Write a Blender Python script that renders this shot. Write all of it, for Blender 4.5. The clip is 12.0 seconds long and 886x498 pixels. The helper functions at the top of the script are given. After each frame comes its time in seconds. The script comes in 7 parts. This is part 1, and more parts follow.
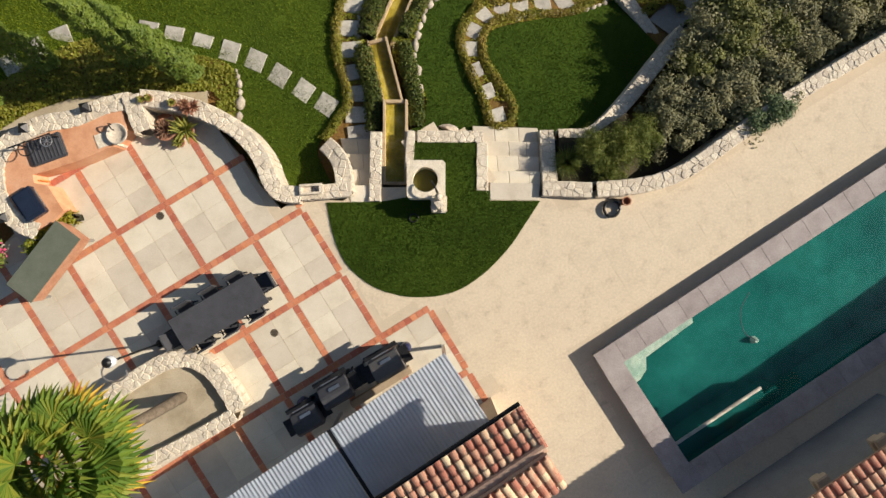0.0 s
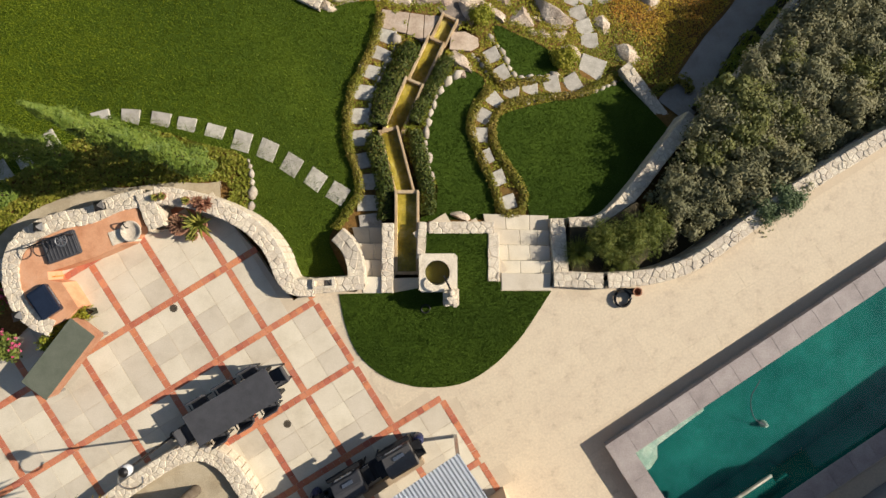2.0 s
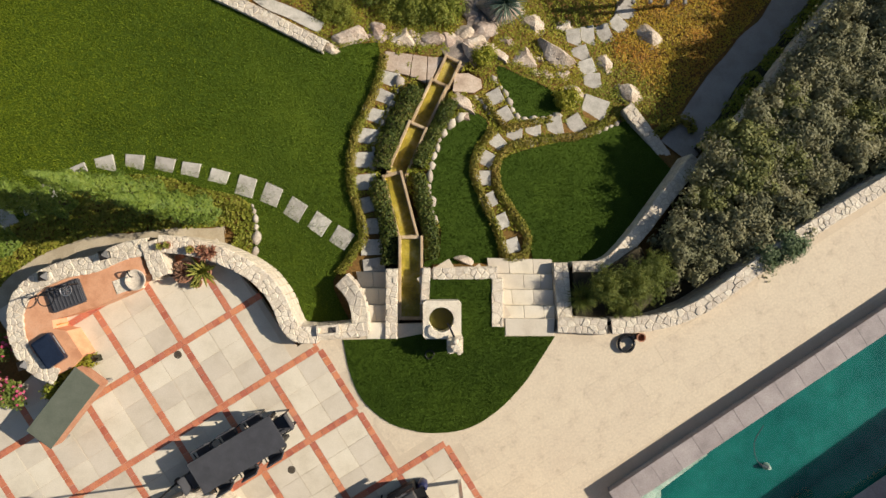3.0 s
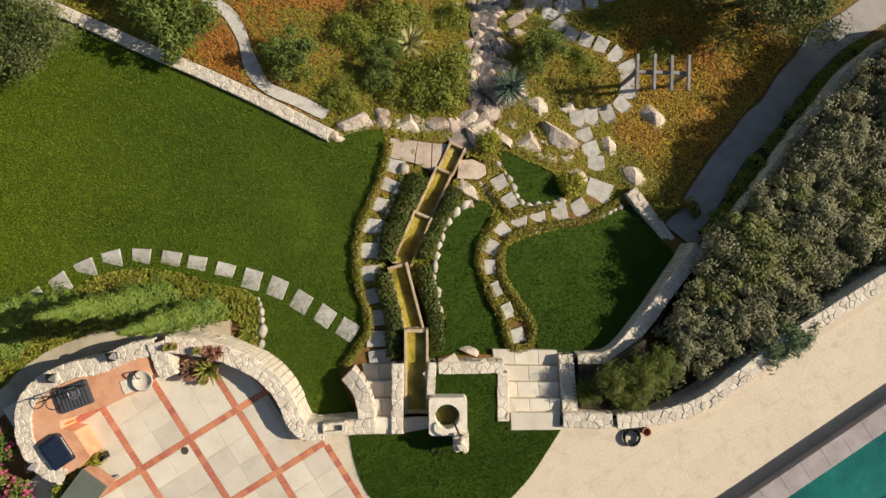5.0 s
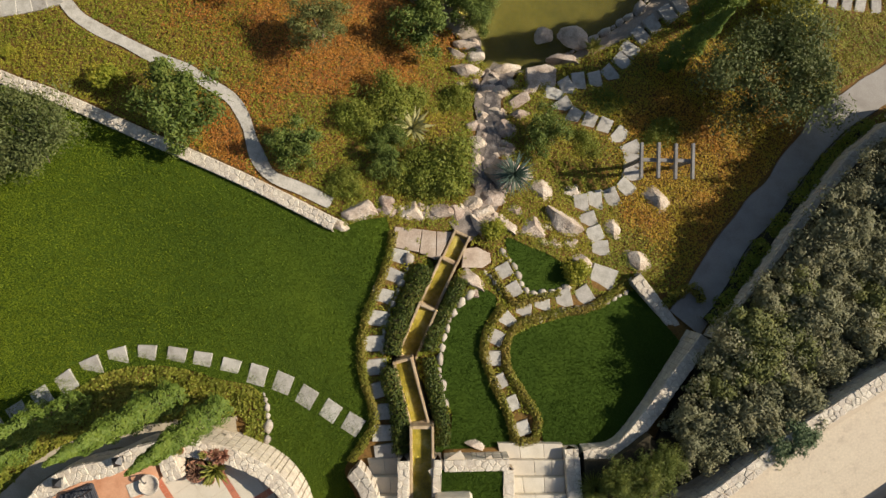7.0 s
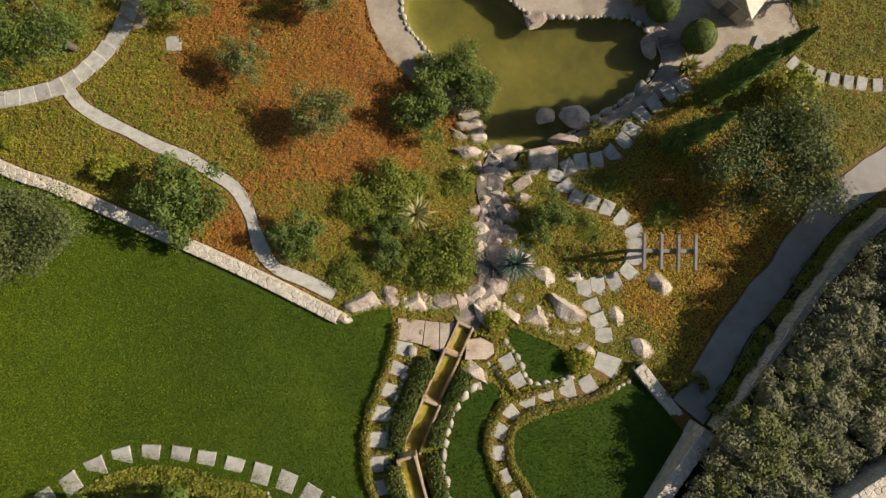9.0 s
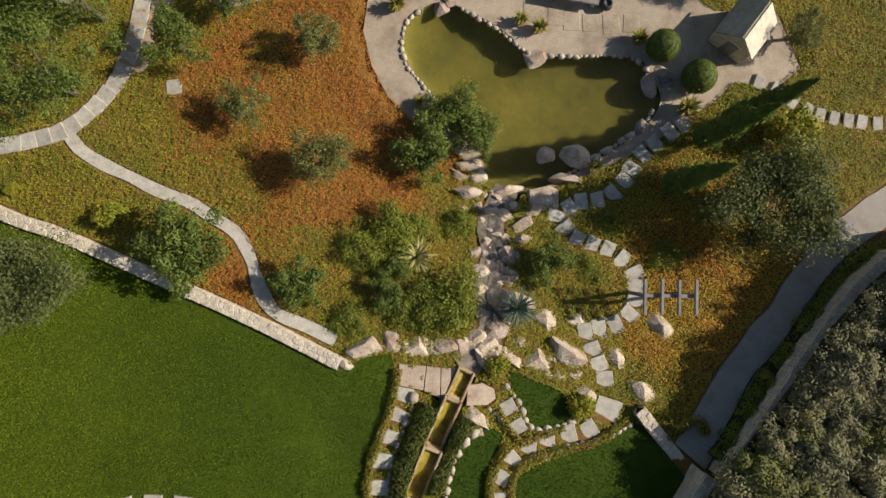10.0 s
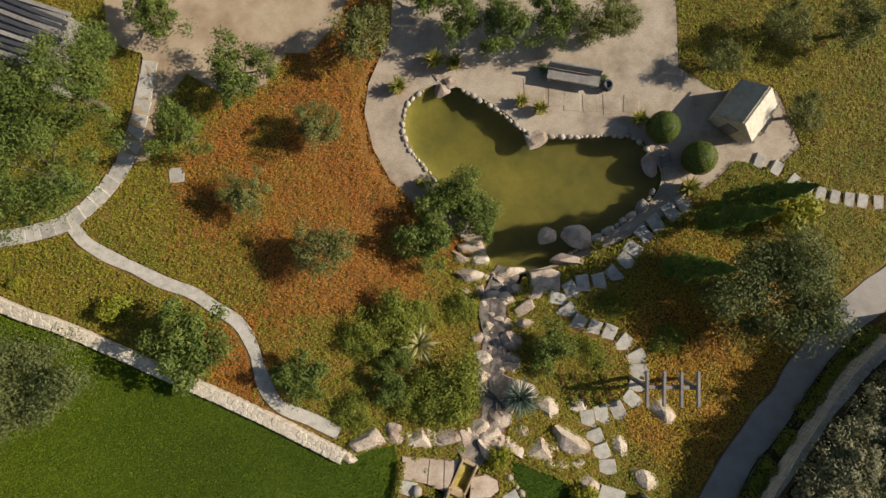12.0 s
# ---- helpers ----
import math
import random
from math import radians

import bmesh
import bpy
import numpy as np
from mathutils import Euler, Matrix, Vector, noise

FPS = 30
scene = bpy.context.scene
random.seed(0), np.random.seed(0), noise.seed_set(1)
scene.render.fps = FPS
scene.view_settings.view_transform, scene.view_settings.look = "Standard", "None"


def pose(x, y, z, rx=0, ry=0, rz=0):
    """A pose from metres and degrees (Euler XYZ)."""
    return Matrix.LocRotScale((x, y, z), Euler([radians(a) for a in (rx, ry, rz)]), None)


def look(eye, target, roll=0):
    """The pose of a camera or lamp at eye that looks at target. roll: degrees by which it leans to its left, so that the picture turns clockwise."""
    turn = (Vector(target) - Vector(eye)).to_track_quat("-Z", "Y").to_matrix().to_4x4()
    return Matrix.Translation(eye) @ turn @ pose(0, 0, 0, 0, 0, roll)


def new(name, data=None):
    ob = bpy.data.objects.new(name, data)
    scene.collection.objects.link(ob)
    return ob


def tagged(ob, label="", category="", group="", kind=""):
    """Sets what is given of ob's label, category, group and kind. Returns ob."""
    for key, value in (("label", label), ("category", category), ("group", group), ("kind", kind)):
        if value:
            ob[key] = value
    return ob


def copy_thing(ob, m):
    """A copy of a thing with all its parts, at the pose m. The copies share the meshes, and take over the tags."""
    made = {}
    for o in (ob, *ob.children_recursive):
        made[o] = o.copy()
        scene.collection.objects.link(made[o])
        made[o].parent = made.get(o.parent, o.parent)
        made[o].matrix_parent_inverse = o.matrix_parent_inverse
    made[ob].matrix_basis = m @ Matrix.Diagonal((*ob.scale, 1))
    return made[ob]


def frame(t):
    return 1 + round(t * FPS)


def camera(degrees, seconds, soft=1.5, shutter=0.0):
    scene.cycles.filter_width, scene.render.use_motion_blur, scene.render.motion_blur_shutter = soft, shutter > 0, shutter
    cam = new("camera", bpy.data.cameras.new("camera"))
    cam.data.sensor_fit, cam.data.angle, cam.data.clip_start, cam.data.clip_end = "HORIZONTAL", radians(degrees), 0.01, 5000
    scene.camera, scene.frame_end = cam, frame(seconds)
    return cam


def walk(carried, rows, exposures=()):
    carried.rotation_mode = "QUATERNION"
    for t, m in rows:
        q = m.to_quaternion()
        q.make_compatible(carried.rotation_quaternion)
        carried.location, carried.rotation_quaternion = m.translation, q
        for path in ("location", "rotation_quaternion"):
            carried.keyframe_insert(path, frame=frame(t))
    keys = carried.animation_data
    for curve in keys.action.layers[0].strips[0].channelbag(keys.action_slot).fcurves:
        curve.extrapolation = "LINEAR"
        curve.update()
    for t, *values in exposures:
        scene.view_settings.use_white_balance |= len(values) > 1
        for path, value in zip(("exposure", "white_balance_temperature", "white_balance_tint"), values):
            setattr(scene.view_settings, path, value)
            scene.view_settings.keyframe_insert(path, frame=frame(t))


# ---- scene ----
cam = camera(74.0, 12.0)
METRES, EYE, TILT, LEAN, TURN = 17.5, 17.85, -90.4, -1.25, 0.0
ROWS = [
    (0.0, 0.0, 0.0, 0.0, 0.0, 0.0, -0.0),
    (0.5, -0.0051, -0.0014, 0.0386, 0.0, 0.03, 0.05),
    (1.0, -0.0103, -0.0029, 0.0775, 0.02, 0.04, 0.1),
    (1.5, -0.0155, -0.0042, 0.1166, 0.01, 0.07, 0.14),
    (2.0, -0.0197, -0.0053, 0.1555, 0.03, 0.12, 0.19),
    (2.5, -0.0225, -0.0064, 0.1947, 0.02, 0.14, 0.21),
    (3.0, -0.0258, -0.0071, 0.2343, 0.04, 0.17, 0.26),
    (5.0, -0.0328, -0.0117, 0.3954, 0.12, 0.42, 0.46),
    (5.5, -0.0335, -0.0128, 0.4358, 0.18, 0.48, 0.5),
    (6.0, -0.0347, -0.0137, 0.477, 0.2, 0.56, 0.55),
    (6.5, -0.0364, -0.0144, 0.5192, 0.23, 0.61, 0.6),
    (7.0, -0.0381, -0.0142, 0.5621, 0.24, 0.64, 0.65),
    (9.0, -0.0393, -0.0177, 0.733, 0.36, 0.95, 0.86),
    (9.5, -0.0382, -0.0187, 0.7765, 0.39, 0.97, 0.96),
    (10.0, -0.0388, -0.0198, 0.82, 0.4, 1.02, 1.06),
    (10.5, -0.0386, -0.0215, 0.8638, 0.43, 1.09, 1.15),
    (11.0, -0.0366, -0.0232, 0.9093, 0.49, 1.04, 1.22),
    (11.5, -0.0365, -0.0257, 0.953, 0.51, 1.12, 1.35),
    (12.0, -0.036, -0.0275, 0.9977, 0.55, 1.16, 1.43),
]
walk(cam, [(t, pose(0, 0, EYE, TILT, LEAN, TURN) @ pose(METRES * x, METRES * y, METRES * z, 90 + pitch, roll, yaw)) for t, x, y, z, yaw, pitch, roll in ROWS],
     exposures=[(0.0, 0.33), (7.0, 0.26), (12.0, 0.14)])

# ---------------------------------------------------------------- light
SUN_ELEV, SUN_AZ = 31.0, 83.0      # degrees; azimuth clockwise from +y
world = bpy.data.worlds.new("world")
scene.world = world
world.use_nodes = True
sky = world.node_tree.nodes.new("ShaderNodeTexSky")
sky.sky_type, sky.sun_disc = "NISHITA", False
sky.sun_elevation, sky.sun_rotation = radians(SUN_ELEV), radians(SUN_AZ)
back = world.node_tree.nodes["Background"]
back.inputs["Strength"].default_value = 0.064
world.node_tree.links.new(sky.outputs[0], back.inputs[0])
sun = new("sun", bpy.data.lights.new("sun", "SUN"))
sun.data.energy, sun.data.angle, sun.data.color = 5.0, radians(0.53), (1.0, 0.9, 0.76)
a_, e_ = radians(SUN_AZ), radians(SUN_ELEV)
sun_dir = Vector((math.sin(a_) * math.cos(e_), math.cos(a_) * math.cos(e_), math.sin(e_)))
sun.matrix_world = look(sun_dir * 60, (0, 0, 0))

# ---------------------------------------------------------------- ground heights
HX = (-14, -6, 0, 6, 14)
HY = (3, 6, 8, 10.5, 14, 17, 20, 25)
HZ = ((-0.3, -0.65, -0.7, -0.8, -1.0), (-0.3, -0.65, -1.0, -1.6, -1.8), (-0.7, -1.0, -1.45, -2.3, -2.3), (-1.3, -1.75, -2.05, -2.9, -2.75),
      (-2.2, -2.5, -3.3, -3.75, -3.4), (-2.7, -3.3, -4.5, -4.7, -4.2), (-3.1, -4.1, -4.85, -4.85, -4.7), (-3.8, -4.5, -4.85, -4.85, -4.9))


def cell(v, ks):
    v = min(max(v, ks[0]), ks[-1])
    i = max(k for k in range(len(ks) - 1) if ks[k] <= v)
    return i, (v - ks[i]) / (ks[i + 1] - ks[i])


def H(x, y):
    """Height of the garden's ground; the terrace lies at 0."""
    i, u = cell(x, HX)
    j, v = cell(y, HY)
    return (HZ[j][i] * (1 - u) + HZ[j][i + 1] * u) * (1 - v) + (HZ[j + 1][i] * (1 - u) + HZ[j + 1][i + 1] * u) * v
# end heights


# ---------------------------------------------------------------- helpers
from mathutils.geometry import tessellate_polygon


def link_mesh(name, bm, material, smooth=False):
    me = bpy.data.meshes.new(name)
    bmesh.ops.recalc_face_normals(bm, faces=bm.faces)
    bm.to_mesh(me)
    bm.free()
    if material:
        me.materials.append(material)
    if smooth:
        me.polygons.foreach_set("use_smooth", [True] * len(me.polygons))
    return me


def part(name, bm, material, parent, label="", smooth=False):
    ob = new(name, link_mesh(name, bm, material, smooth))
    ob.parent = parent
    return tagged(ob, label)


def piece(name, mesh, parent, m=None):
    ob = new(name, mesh)
    ob.parent = parent
    if m is not None:
        ob.matrix_local = m
    return ob


def solid(name, bm, material, label, category="", kind="", group="", smooth=False):
    return tagged(new(name, link_mesh(name, bm, material, smooth)), label, category, group, kind)


def thing(name, x, y, z, label, category, group="", turn=0, kind=""):
    ob = new(name)
    ob.empty_display_size = 0.2
    ob.matrix_basis = pose(x, y, z, 0, 0, turn)
    return tagged(ob, label, category, group, kind)


def box(bm, sx, sy, sz, m=None, bevel=0.0):
    """A box standing on z = 0, sx by sy by sz, then moved by m."""
    b = bmesh.new()
    bmesh.ops.create_cube(b, size=1)
    for v in b.verts:
        v.co = Vector((v.co.x * sx, v.co.y * sy, (v.co.z + 0.5) * sz))
    if bevel:
        bmesh.ops.bevel(b, geom=b.edges[:], offset=bevel, segments=2, affect="EDGES", clamp_overlap=True)
    join(bm, b, m)
    return bm


def join(bm, b, m=None):
    if m is not None:
        bmesh.ops.transform(b, matrix=m, verts=b.verts)
    tmp = bpy.data.meshes.new("tmp")
    b.to_mesh(tmp)
    b.free()
    bm.from_mesh(tmp)
    bpy.data.meshes.remove(tmp)


def tube(bm, pts, r0, r1=None, sides=8, cap=True):
    """A round bar along pts, its radius going from r0 to r1."""
    r1 = r0 if r1 is None else r1
    pts = [Vector(p) for p in pts]
    rings = []
    for i, p in enumerate(pts):
        d = (pts[min(i + 1, len(pts) - 1)] - pts[max(i - 1, 0)]).normalized()
        side = d.cross(Vector((0.31, 0.17, 0.93))).normalized()
        up = side.cross(d)
        r = r0 + (r1 - r0) * i / max(1, len(pts) - 1)
        rings.append([bm.verts.new(p + (side * math.cos(a) + up * math.sin(a)) * r) for a in [2 * math.pi * k / sides for k in range(sides)]])
    for a, b in zip(rings, rings[1:]):
        for k in range(sides):
            bm.faces.new((a[k], a[(k + 1) % sides], b[(k + 1) % sides], b[k]))
    if cap:
        bm.faces.new(rings[0][::-1])
        bm.faces.new(rings[-1])
    return bm


def spline(pts, per=6, closed=False):
    """Catmull-Rom points through pts."""
    n = len(pts)
    out = []
    P = [Vector(p) for p in pts]
    for i in range(n if closed else n - 1):
        p0, p1, p2, p3 = (P[(i - 1) % n] if closed or i > 0 else P[0] * 2 - P[1], P[i], P[(i + 1) % n], P[(i + 2) % n] if closed or i + 2 < n else P[-1] * 2 - P[-2])
        for k in range(per):
            t = k / per
            out.append(0.5 * (2 * p1 + (p2 - p0) * t + (2 * p0 - 5 * p1 + 4 * p2 - p3) * t * t + (3 * p1 - p0 - 3 * p2 + p3) * t ** 3))
    if not closed:
        out.append(P[-1])
    return out


class Line:
    """A plan curve by its length: at(s) gives the place and the left-hand normal."""

    def __init__(self, pts):
        self.p = [Vector(p[:2]) for p in pts]
        self.s = [0.0]
        for a, b in zip(self.p, self.p[1:]):
            self.s.append(self.s[-1] + (b - a).length)
        self.length = self.s[-1]

    def at(self, s):
        s = min(max(s, 0.0), self.length)
        i = max(0, min(len(self.p) - 2, int(np.searchsorted(self.s, s)) - 1))
        a, b = self.p[i], self.p[i + 1]
        t = (s - self.s[i]) / max(1e-6, self.s[i + 1] - self.s[i])
        q0 = (self.p[min(i + 2, len(self.p) - 1)] - a).normalized()
        q1 = (b - self.p[max(i - 1, 0)]).normalized()
        d = q1.lerp(q0, t).normalized()
        return a.lerp(b, t), Vector((-d.y, d.x))


def drape(poly, height, step=0.6, skirt=0.0, holes=()):
    """A sheet over the plan outline poly at the height height(x, y), cut into cells."""
    bm = bmesh.new()
    vs = [bm.verts.new((p[0], p[1], 0)) for p in poly]
    for tri in tessellate_polygon([[Vector((p[0], p[1], 0)) for p in poly]]):
        try:
            bm.faces.new([vs[k] for k in tri])
        except ValueError:
            pass
    for axis in (0, 1):
        lo, hi = min(p[axis] for p in poly), max(p[axis] for p in poly)
        k = math.ceil(lo / step)
        while k * step < hi:
            co, no = [0, 0, 0], [0, 0, 0]
            co[axis], no[axis] = k * step, 1
            bmesh.ops.bisect_plane(bm, geom=bm.verts[:] + bm.edges[:] + bm.faces[:], plane_co=co, plane_no=no)
            k += 1
    for hole in holes:
        for a, b in zip(hole, hole[1:] + hole[:1]):
            d = Vector((b[0] - a[0], b[1] - a[1], 0))
            bmesh.ops.bisect_plane(bm, geom=bm.verts[:] + bm.edges[:] + bm.faces[:], plane_co=(a[0], a[1], 0), plane_no=(d.y, -d.x, 0))
        bmesh.ops.delete(bm, geom=[f for f in bm.faces if inside(f.calc_center_median(), hole)], context="FACES")
    bmesh.ops.delete(bm, geom=[f for f in bm.faces if not inside(f.calc_center_median(), poly)], context="FACES")
    bmesh.ops.remove_doubles(bm, verts=bm.verts, dist=0.002)
    for v in bm.verts:
        v.co.z = height(v.co.x, v.co.y)
    if skirt:
        rim = [e for e in bm.edges if e.is_boundary]
        made = bmesh.ops.extrude_edge_only(bm, edges=rim)["geom"]
        for v in made:
            if isinstance(v, bmesh.types.BMVert):
                v.co.z -= skirt
    return bm


def inside(p, poly):
    x, y, hit = p[0], p[1], False
    for a, b in zip(poly, list(poly[1:]) + [poly[0]]):
        if (a[1] > y) != (b[1] > y) and x < (b[0] - a[0]) * (y - a[1]) / (b[1] - a[1]) + a[0]:
            hit = not hit
    return hit


def band(line, width, height, thick, s0=0.0, s1=None, step=0.35, wob=0.0):
    """A strip of that width along a Line; its top at height(x, y), thick deep."""
    s1 = line.length if s1 is None else s1
    n = max(1, round((s1 - s0) / step))
    bm = bmesh.new()
    rows = []
    for k in range(n + 1):
        s = s0 + (s1 - s0) * k / n
        p, nrm = line.at(s)
        w = width(s) if callable(width) else width
        row = []
        for side in (-1, 1):
            q = p + nrm * side * (w / 2 + wob * noise.noise((s * 0.9, side * 7.0, 0)))
            z = height(q.x, q.y)
            row += [bm.verts.new((q.x, q.y, z)), bm.verts.new((q.x, q.y, z - (thick(q.x, q.y) if callable(thick) else thick)))]
        rows.append(row)
    for a, b in zip(rows, rows[1:]):
        for i, j in ((0, 2), (2, 3), (3, 1), (1, 0)):
            bm.faces.new((a[i], a[j], b[j], b[i]))
    bm.faces.new(rows[0])
    bm.faces.new(rows[-1])
    return bm


def cells(w, h, size, rng, jitter=0.85, gap=0.0045):
    """Irregular stone outlines (Voronoi cells) that fill a w by h rectangle."""
    nx, ny = max(1, round(w / size)), max(1, round(h / size))
    seeds = {}
    for i in range(-1, nx + 1):
        for j in range(-1, ny + 1):
            seeds[i, j] = Vector(((i + 0.5 + (rng.random() - 0.5) * jitter + (0.25 if j % 2 else -0.25)) * w / nx, (j + 0.5 + (rng.random() - 0.5) * jitter) * h / ny))
    out = []
    for (i, j), c in seeds.items():
        poly = [Vector(p) for p in ((0, 0), (w, 0), (w, h), (0, h))]
        for di in (-2, -1, 0, 1, 2):
            for dj in (-2, -1, 0, 1, 2):
                o = seeds.get((i + di, j + dj))
                if o is None or o is c:
                    continue
                mid, d = (c + o) / 2, (o - c).normalized()
                lim = mid.dot(d) - gap
                res = []
                for a, b in zip(poly, poly[1:] + poly[:1]):
                    fa, fb = a.dot(d) - lim, b.dot(d) - lim
                    if fa <= 0:
                        res.append(a)
                    if fa * fb < 0:
                        res.append(a.lerp(b, fa / (fa - fb)))
                poly = res
                if not poly:
                    break
            if not poly:
                break
        if len(poly) > 2:
            area = abs(sum(a.x * b.y - a.y * b.x for a, b in zip(poly, poly[1:] + poly[:1]))) / 2
            if area > 0.006 * size / 0.3:
                out.append(poly)
    return out


def stone_mesh(top, thick, edge=0.015):
    """A stone from its outline of points (x, y, z): proud top with a worn edge, and sides."""
    bm = bmesh.new()
    c = sum((Vector(p) for p in top), Vector()) / len(top)
    lo = [bm.verts.new(Vector(p) - Vector((0, 0, thick))) for p in top]
    mid = [bm.verts.new(Vector(p) - Vector((0, 0, edge))) for p in top]
    up = [bm.verts.new(c + (Vector(p) - c) * max(0.5, 1 - edge * 1.6 / max(0.05, (Vector(p) - c).length))) for p in top]
    for a, b in ((lo, mid), (mid, up)):
        for k in range(len(top)):
            bm.faces.new((a[k], a[(k + 1) % len(top)], b[(k + 1) % len(top)], b[k]))
    bm.faces.new(up)
    me = bpy.data.meshes.new("stone")
    bm.to_mesh(me)
    bm.free()
    return me


# ---------------------------------------------------------------- materials
def nodes_of(name):
    m = bpy.data.materials.new(name)
    m.use_nodes = True
    t = m.node_tree
    return m, t, t.nodes["Principled BSDF"]


def surf(name, cols, scale=1.0, fine=30.0, rough=0.8, bump=0.3, vary=0.0, metal=0.0, dist=0.02, contrast=(0.3, 0.7), grain=0.25, stretch=(1, 1, 1), island=False, spec=0.3):
    """Colours mixed by a broad noise, a fine grain in value, relief, and a change from piece to piece."""
    m, t, p = nodes_of(name)
    N, L = t.nodes.new, t.links.new
    co = N("ShaderNodeNewGeometry")
    mp = N("ShaderNodeMapping")
    mp.inputs["Scale"].default_value = stretch
    L(co.outputs["Position"], mp.inputs["Vector"])
    n1, n2 = N("ShaderNodeTexNoise"), N("ShaderNodeTexNoise")
    for n, s, d in ((n1, scale, 6), (n2, fine, 4)):
        n.inputs["Scale"].default_value = s
        n.inputs["Detail"].default_value = d
        n.inputs["Roughness"].default_value = 0.65
        L(mp.outputs[0], n.inputs["Vector"])
    ramp = N("ShaderNodeValToRGB")
    els = ramp.color_ramp.elements
    for k, c in enumerate(cols):
        pos = contrast[0] + (contrast[1] - contrast[0]) * k / max(1, len(cols) - 1)
        e = els[k] if k < 2 else els.new(pos)
        e.position = pos
        e.color = (*c, 1)
    L(n1.outputs["Fac"], ramp.inputs["Fac"])
    hsv = N("ShaderNodeHueSaturation")
    L(ramp.outputs["Color"], hsv.inputs["Color"])
    val = N("ShaderNodeMapRange")
    val.inputs["From Min"].default_value, val.inputs["From Max"].default_value = 0.25, 0.75
    val.inputs["To Min"].default_value, val.inputs["To Max"].default_value = 1 - grain, 1 + grain
    L(n2.outputs["Fac"], val.inputs["Value"])
    if vary:
        rnd = co.outputs["Random Per Island"] if island else N("ShaderNodeObjectInfo").outputs["Random"]
        vr = N("ShaderNodeMapRange")
        vr.inputs["To Min"].default_value, vr.inputs["To Max"].default_value = 1 - vary, 1 + vary
        L(rnd, vr.inputs["Value"])
        mul = N("ShaderNodeMath")
        mul.operation = "MULTIPLY"
        L(val.outputs[0], mul.inputs[0])
        L(vr.outputs[0], mul.inputs[1])
        L(mul.outputs[0], hsv.inputs["Value"])
        hv = N("ShaderNodeMapRange")
        hv.inputs["To Min"].default_value, hv.inputs["To Max"].default_value = 0.5 - vary * 0.05, 0.5 + vary * 0.05
        L(rnd, hv.inputs["Value"])
        L(hv.outputs[0], hsv.inputs["Hue"])
    else:
        L(val.outputs[0], hsv.inputs["Value"])
    L(hsv.outputs["Color"], p.inputs["Base Color"])
    p.inputs["Roughness"].default_value = rough
    p.inputs["Metallic"].default_value = metal
    p.inputs["Specular IOR Level"].default_value = spec
    if bump:
        add = N("ShaderNodeMath")
        add.operation = "MULTIPLY_ADD"
        add.inputs[1].default_value = 0.6
        L(n2.outputs["Fac"], add.inputs[0])
        L(n1.outputs["Fac"], add.inputs[2])
        b = N("ShaderNodeBump")
        b.inputs["Strength"].default_value, b.inputs["Distance"].default_value = bump, dist
        L(add.outputs[0], b.inputs["Height"])
        L(b.outputs[0], p.inputs["Normal"])
    return m


def leafy(name, cols, trans=0.25, rough=0.6, patch=0.7, each=0.6):
    """Leaves: a colour for each leaf between cols, some light let through."""
    m, t, p = nodes_of(name)
    N, L = t.nodes.new, t.links.new
    g = N("ShaderNodeNewGeometry")
    ramp = N("ShaderNodeValToRGB")
    els = ramp.color_ramp.elements
    for k, c in enumerate(cols):
        e = els[k] if k < 2 else els.new(0.5)
        e.position = k / max(1, len(cols) - 1)
        e.color = (*c, 1)
    n = N("ShaderNodeTexNoise")
    n.inputs["Scale"].default_value = patch
    n.inputs["Detail"].default_value = 4.0
    L(g.outputs["Position"], n.inputs["Vector"])
    mix = N("ShaderNodeMath")
    mix.operation = "MULTIPLY_ADD"
    mix.inputs[1].default_value = each
    L(g.outputs["Random Per Island"], mix.inputs[0])
    sub_ = N("ShaderNodeMath")
    sub_.operation = "MULTIPLY_ADD"
    sub_.inputs[1].default_value, sub_.inputs[2].default_value = 1.5 - each, 0.05 - each / 2
    L(n.outputs["Fac"], sub_.inputs[0])
    L(sub_.outputs[0], mix.inputs[2])
    L(mix.outputs[0], ramp.inputs["Fac"])
    L(ramp.outputs[0], p.inputs["Base Color"])
    p.inputs["Roughness"].default_value = rough
    p.inputs["Specular IOR Level"].default_value = 0.25
    tr = N("ShaderNodeBsdfTranslucent")
    L(ramp.outputs[0], tr.inputs["Color"])
    ms = N("ShaderNodeMixShader")
    ms.inputs[0].default_value = trans
    L(p.outputs[0], ms.inputs[1])
    L(tr.outputs[0], ms.inputs[2])
    L(ms.outputs[0], t.nodes["Material Output"].inputs["Surface"])
    return m


def water(name, tint, rough=0.03, wave=6.0, strength=0.08):
    m, t, p = nodes_of(name)
    p.inputs["Base Color"].default_value = (*tint, 1)
    p.inputs["Roughness"].default_value = rough
    p.inputs["IOR"].default_value = 1.33
    p.inputs["Transmission Weight"].default_value = 1.0
    p.inputs["Specular IOR Level"].default_value = 0.2
    n = t.nodes.new("ShaderNodeTexNoise")
    n.inputs["Scale"].default_value = wave
    b = t.nodes.new("ShaderNodeBump")
    b.inputs["Strength"].default_value, b.inputs["Distance"].default_value = strength, 0.02
    g = t.nodes.new("ShaderNodeNewGeometry")
    t.links.new(g.outputs["Position"], n.inputs["Vector"])
    t.links.new(n.outputs["Fac"], b.inputs["Height"])
    t.links.new(b.outputs[0], p.inputs["Normal"])
    return m


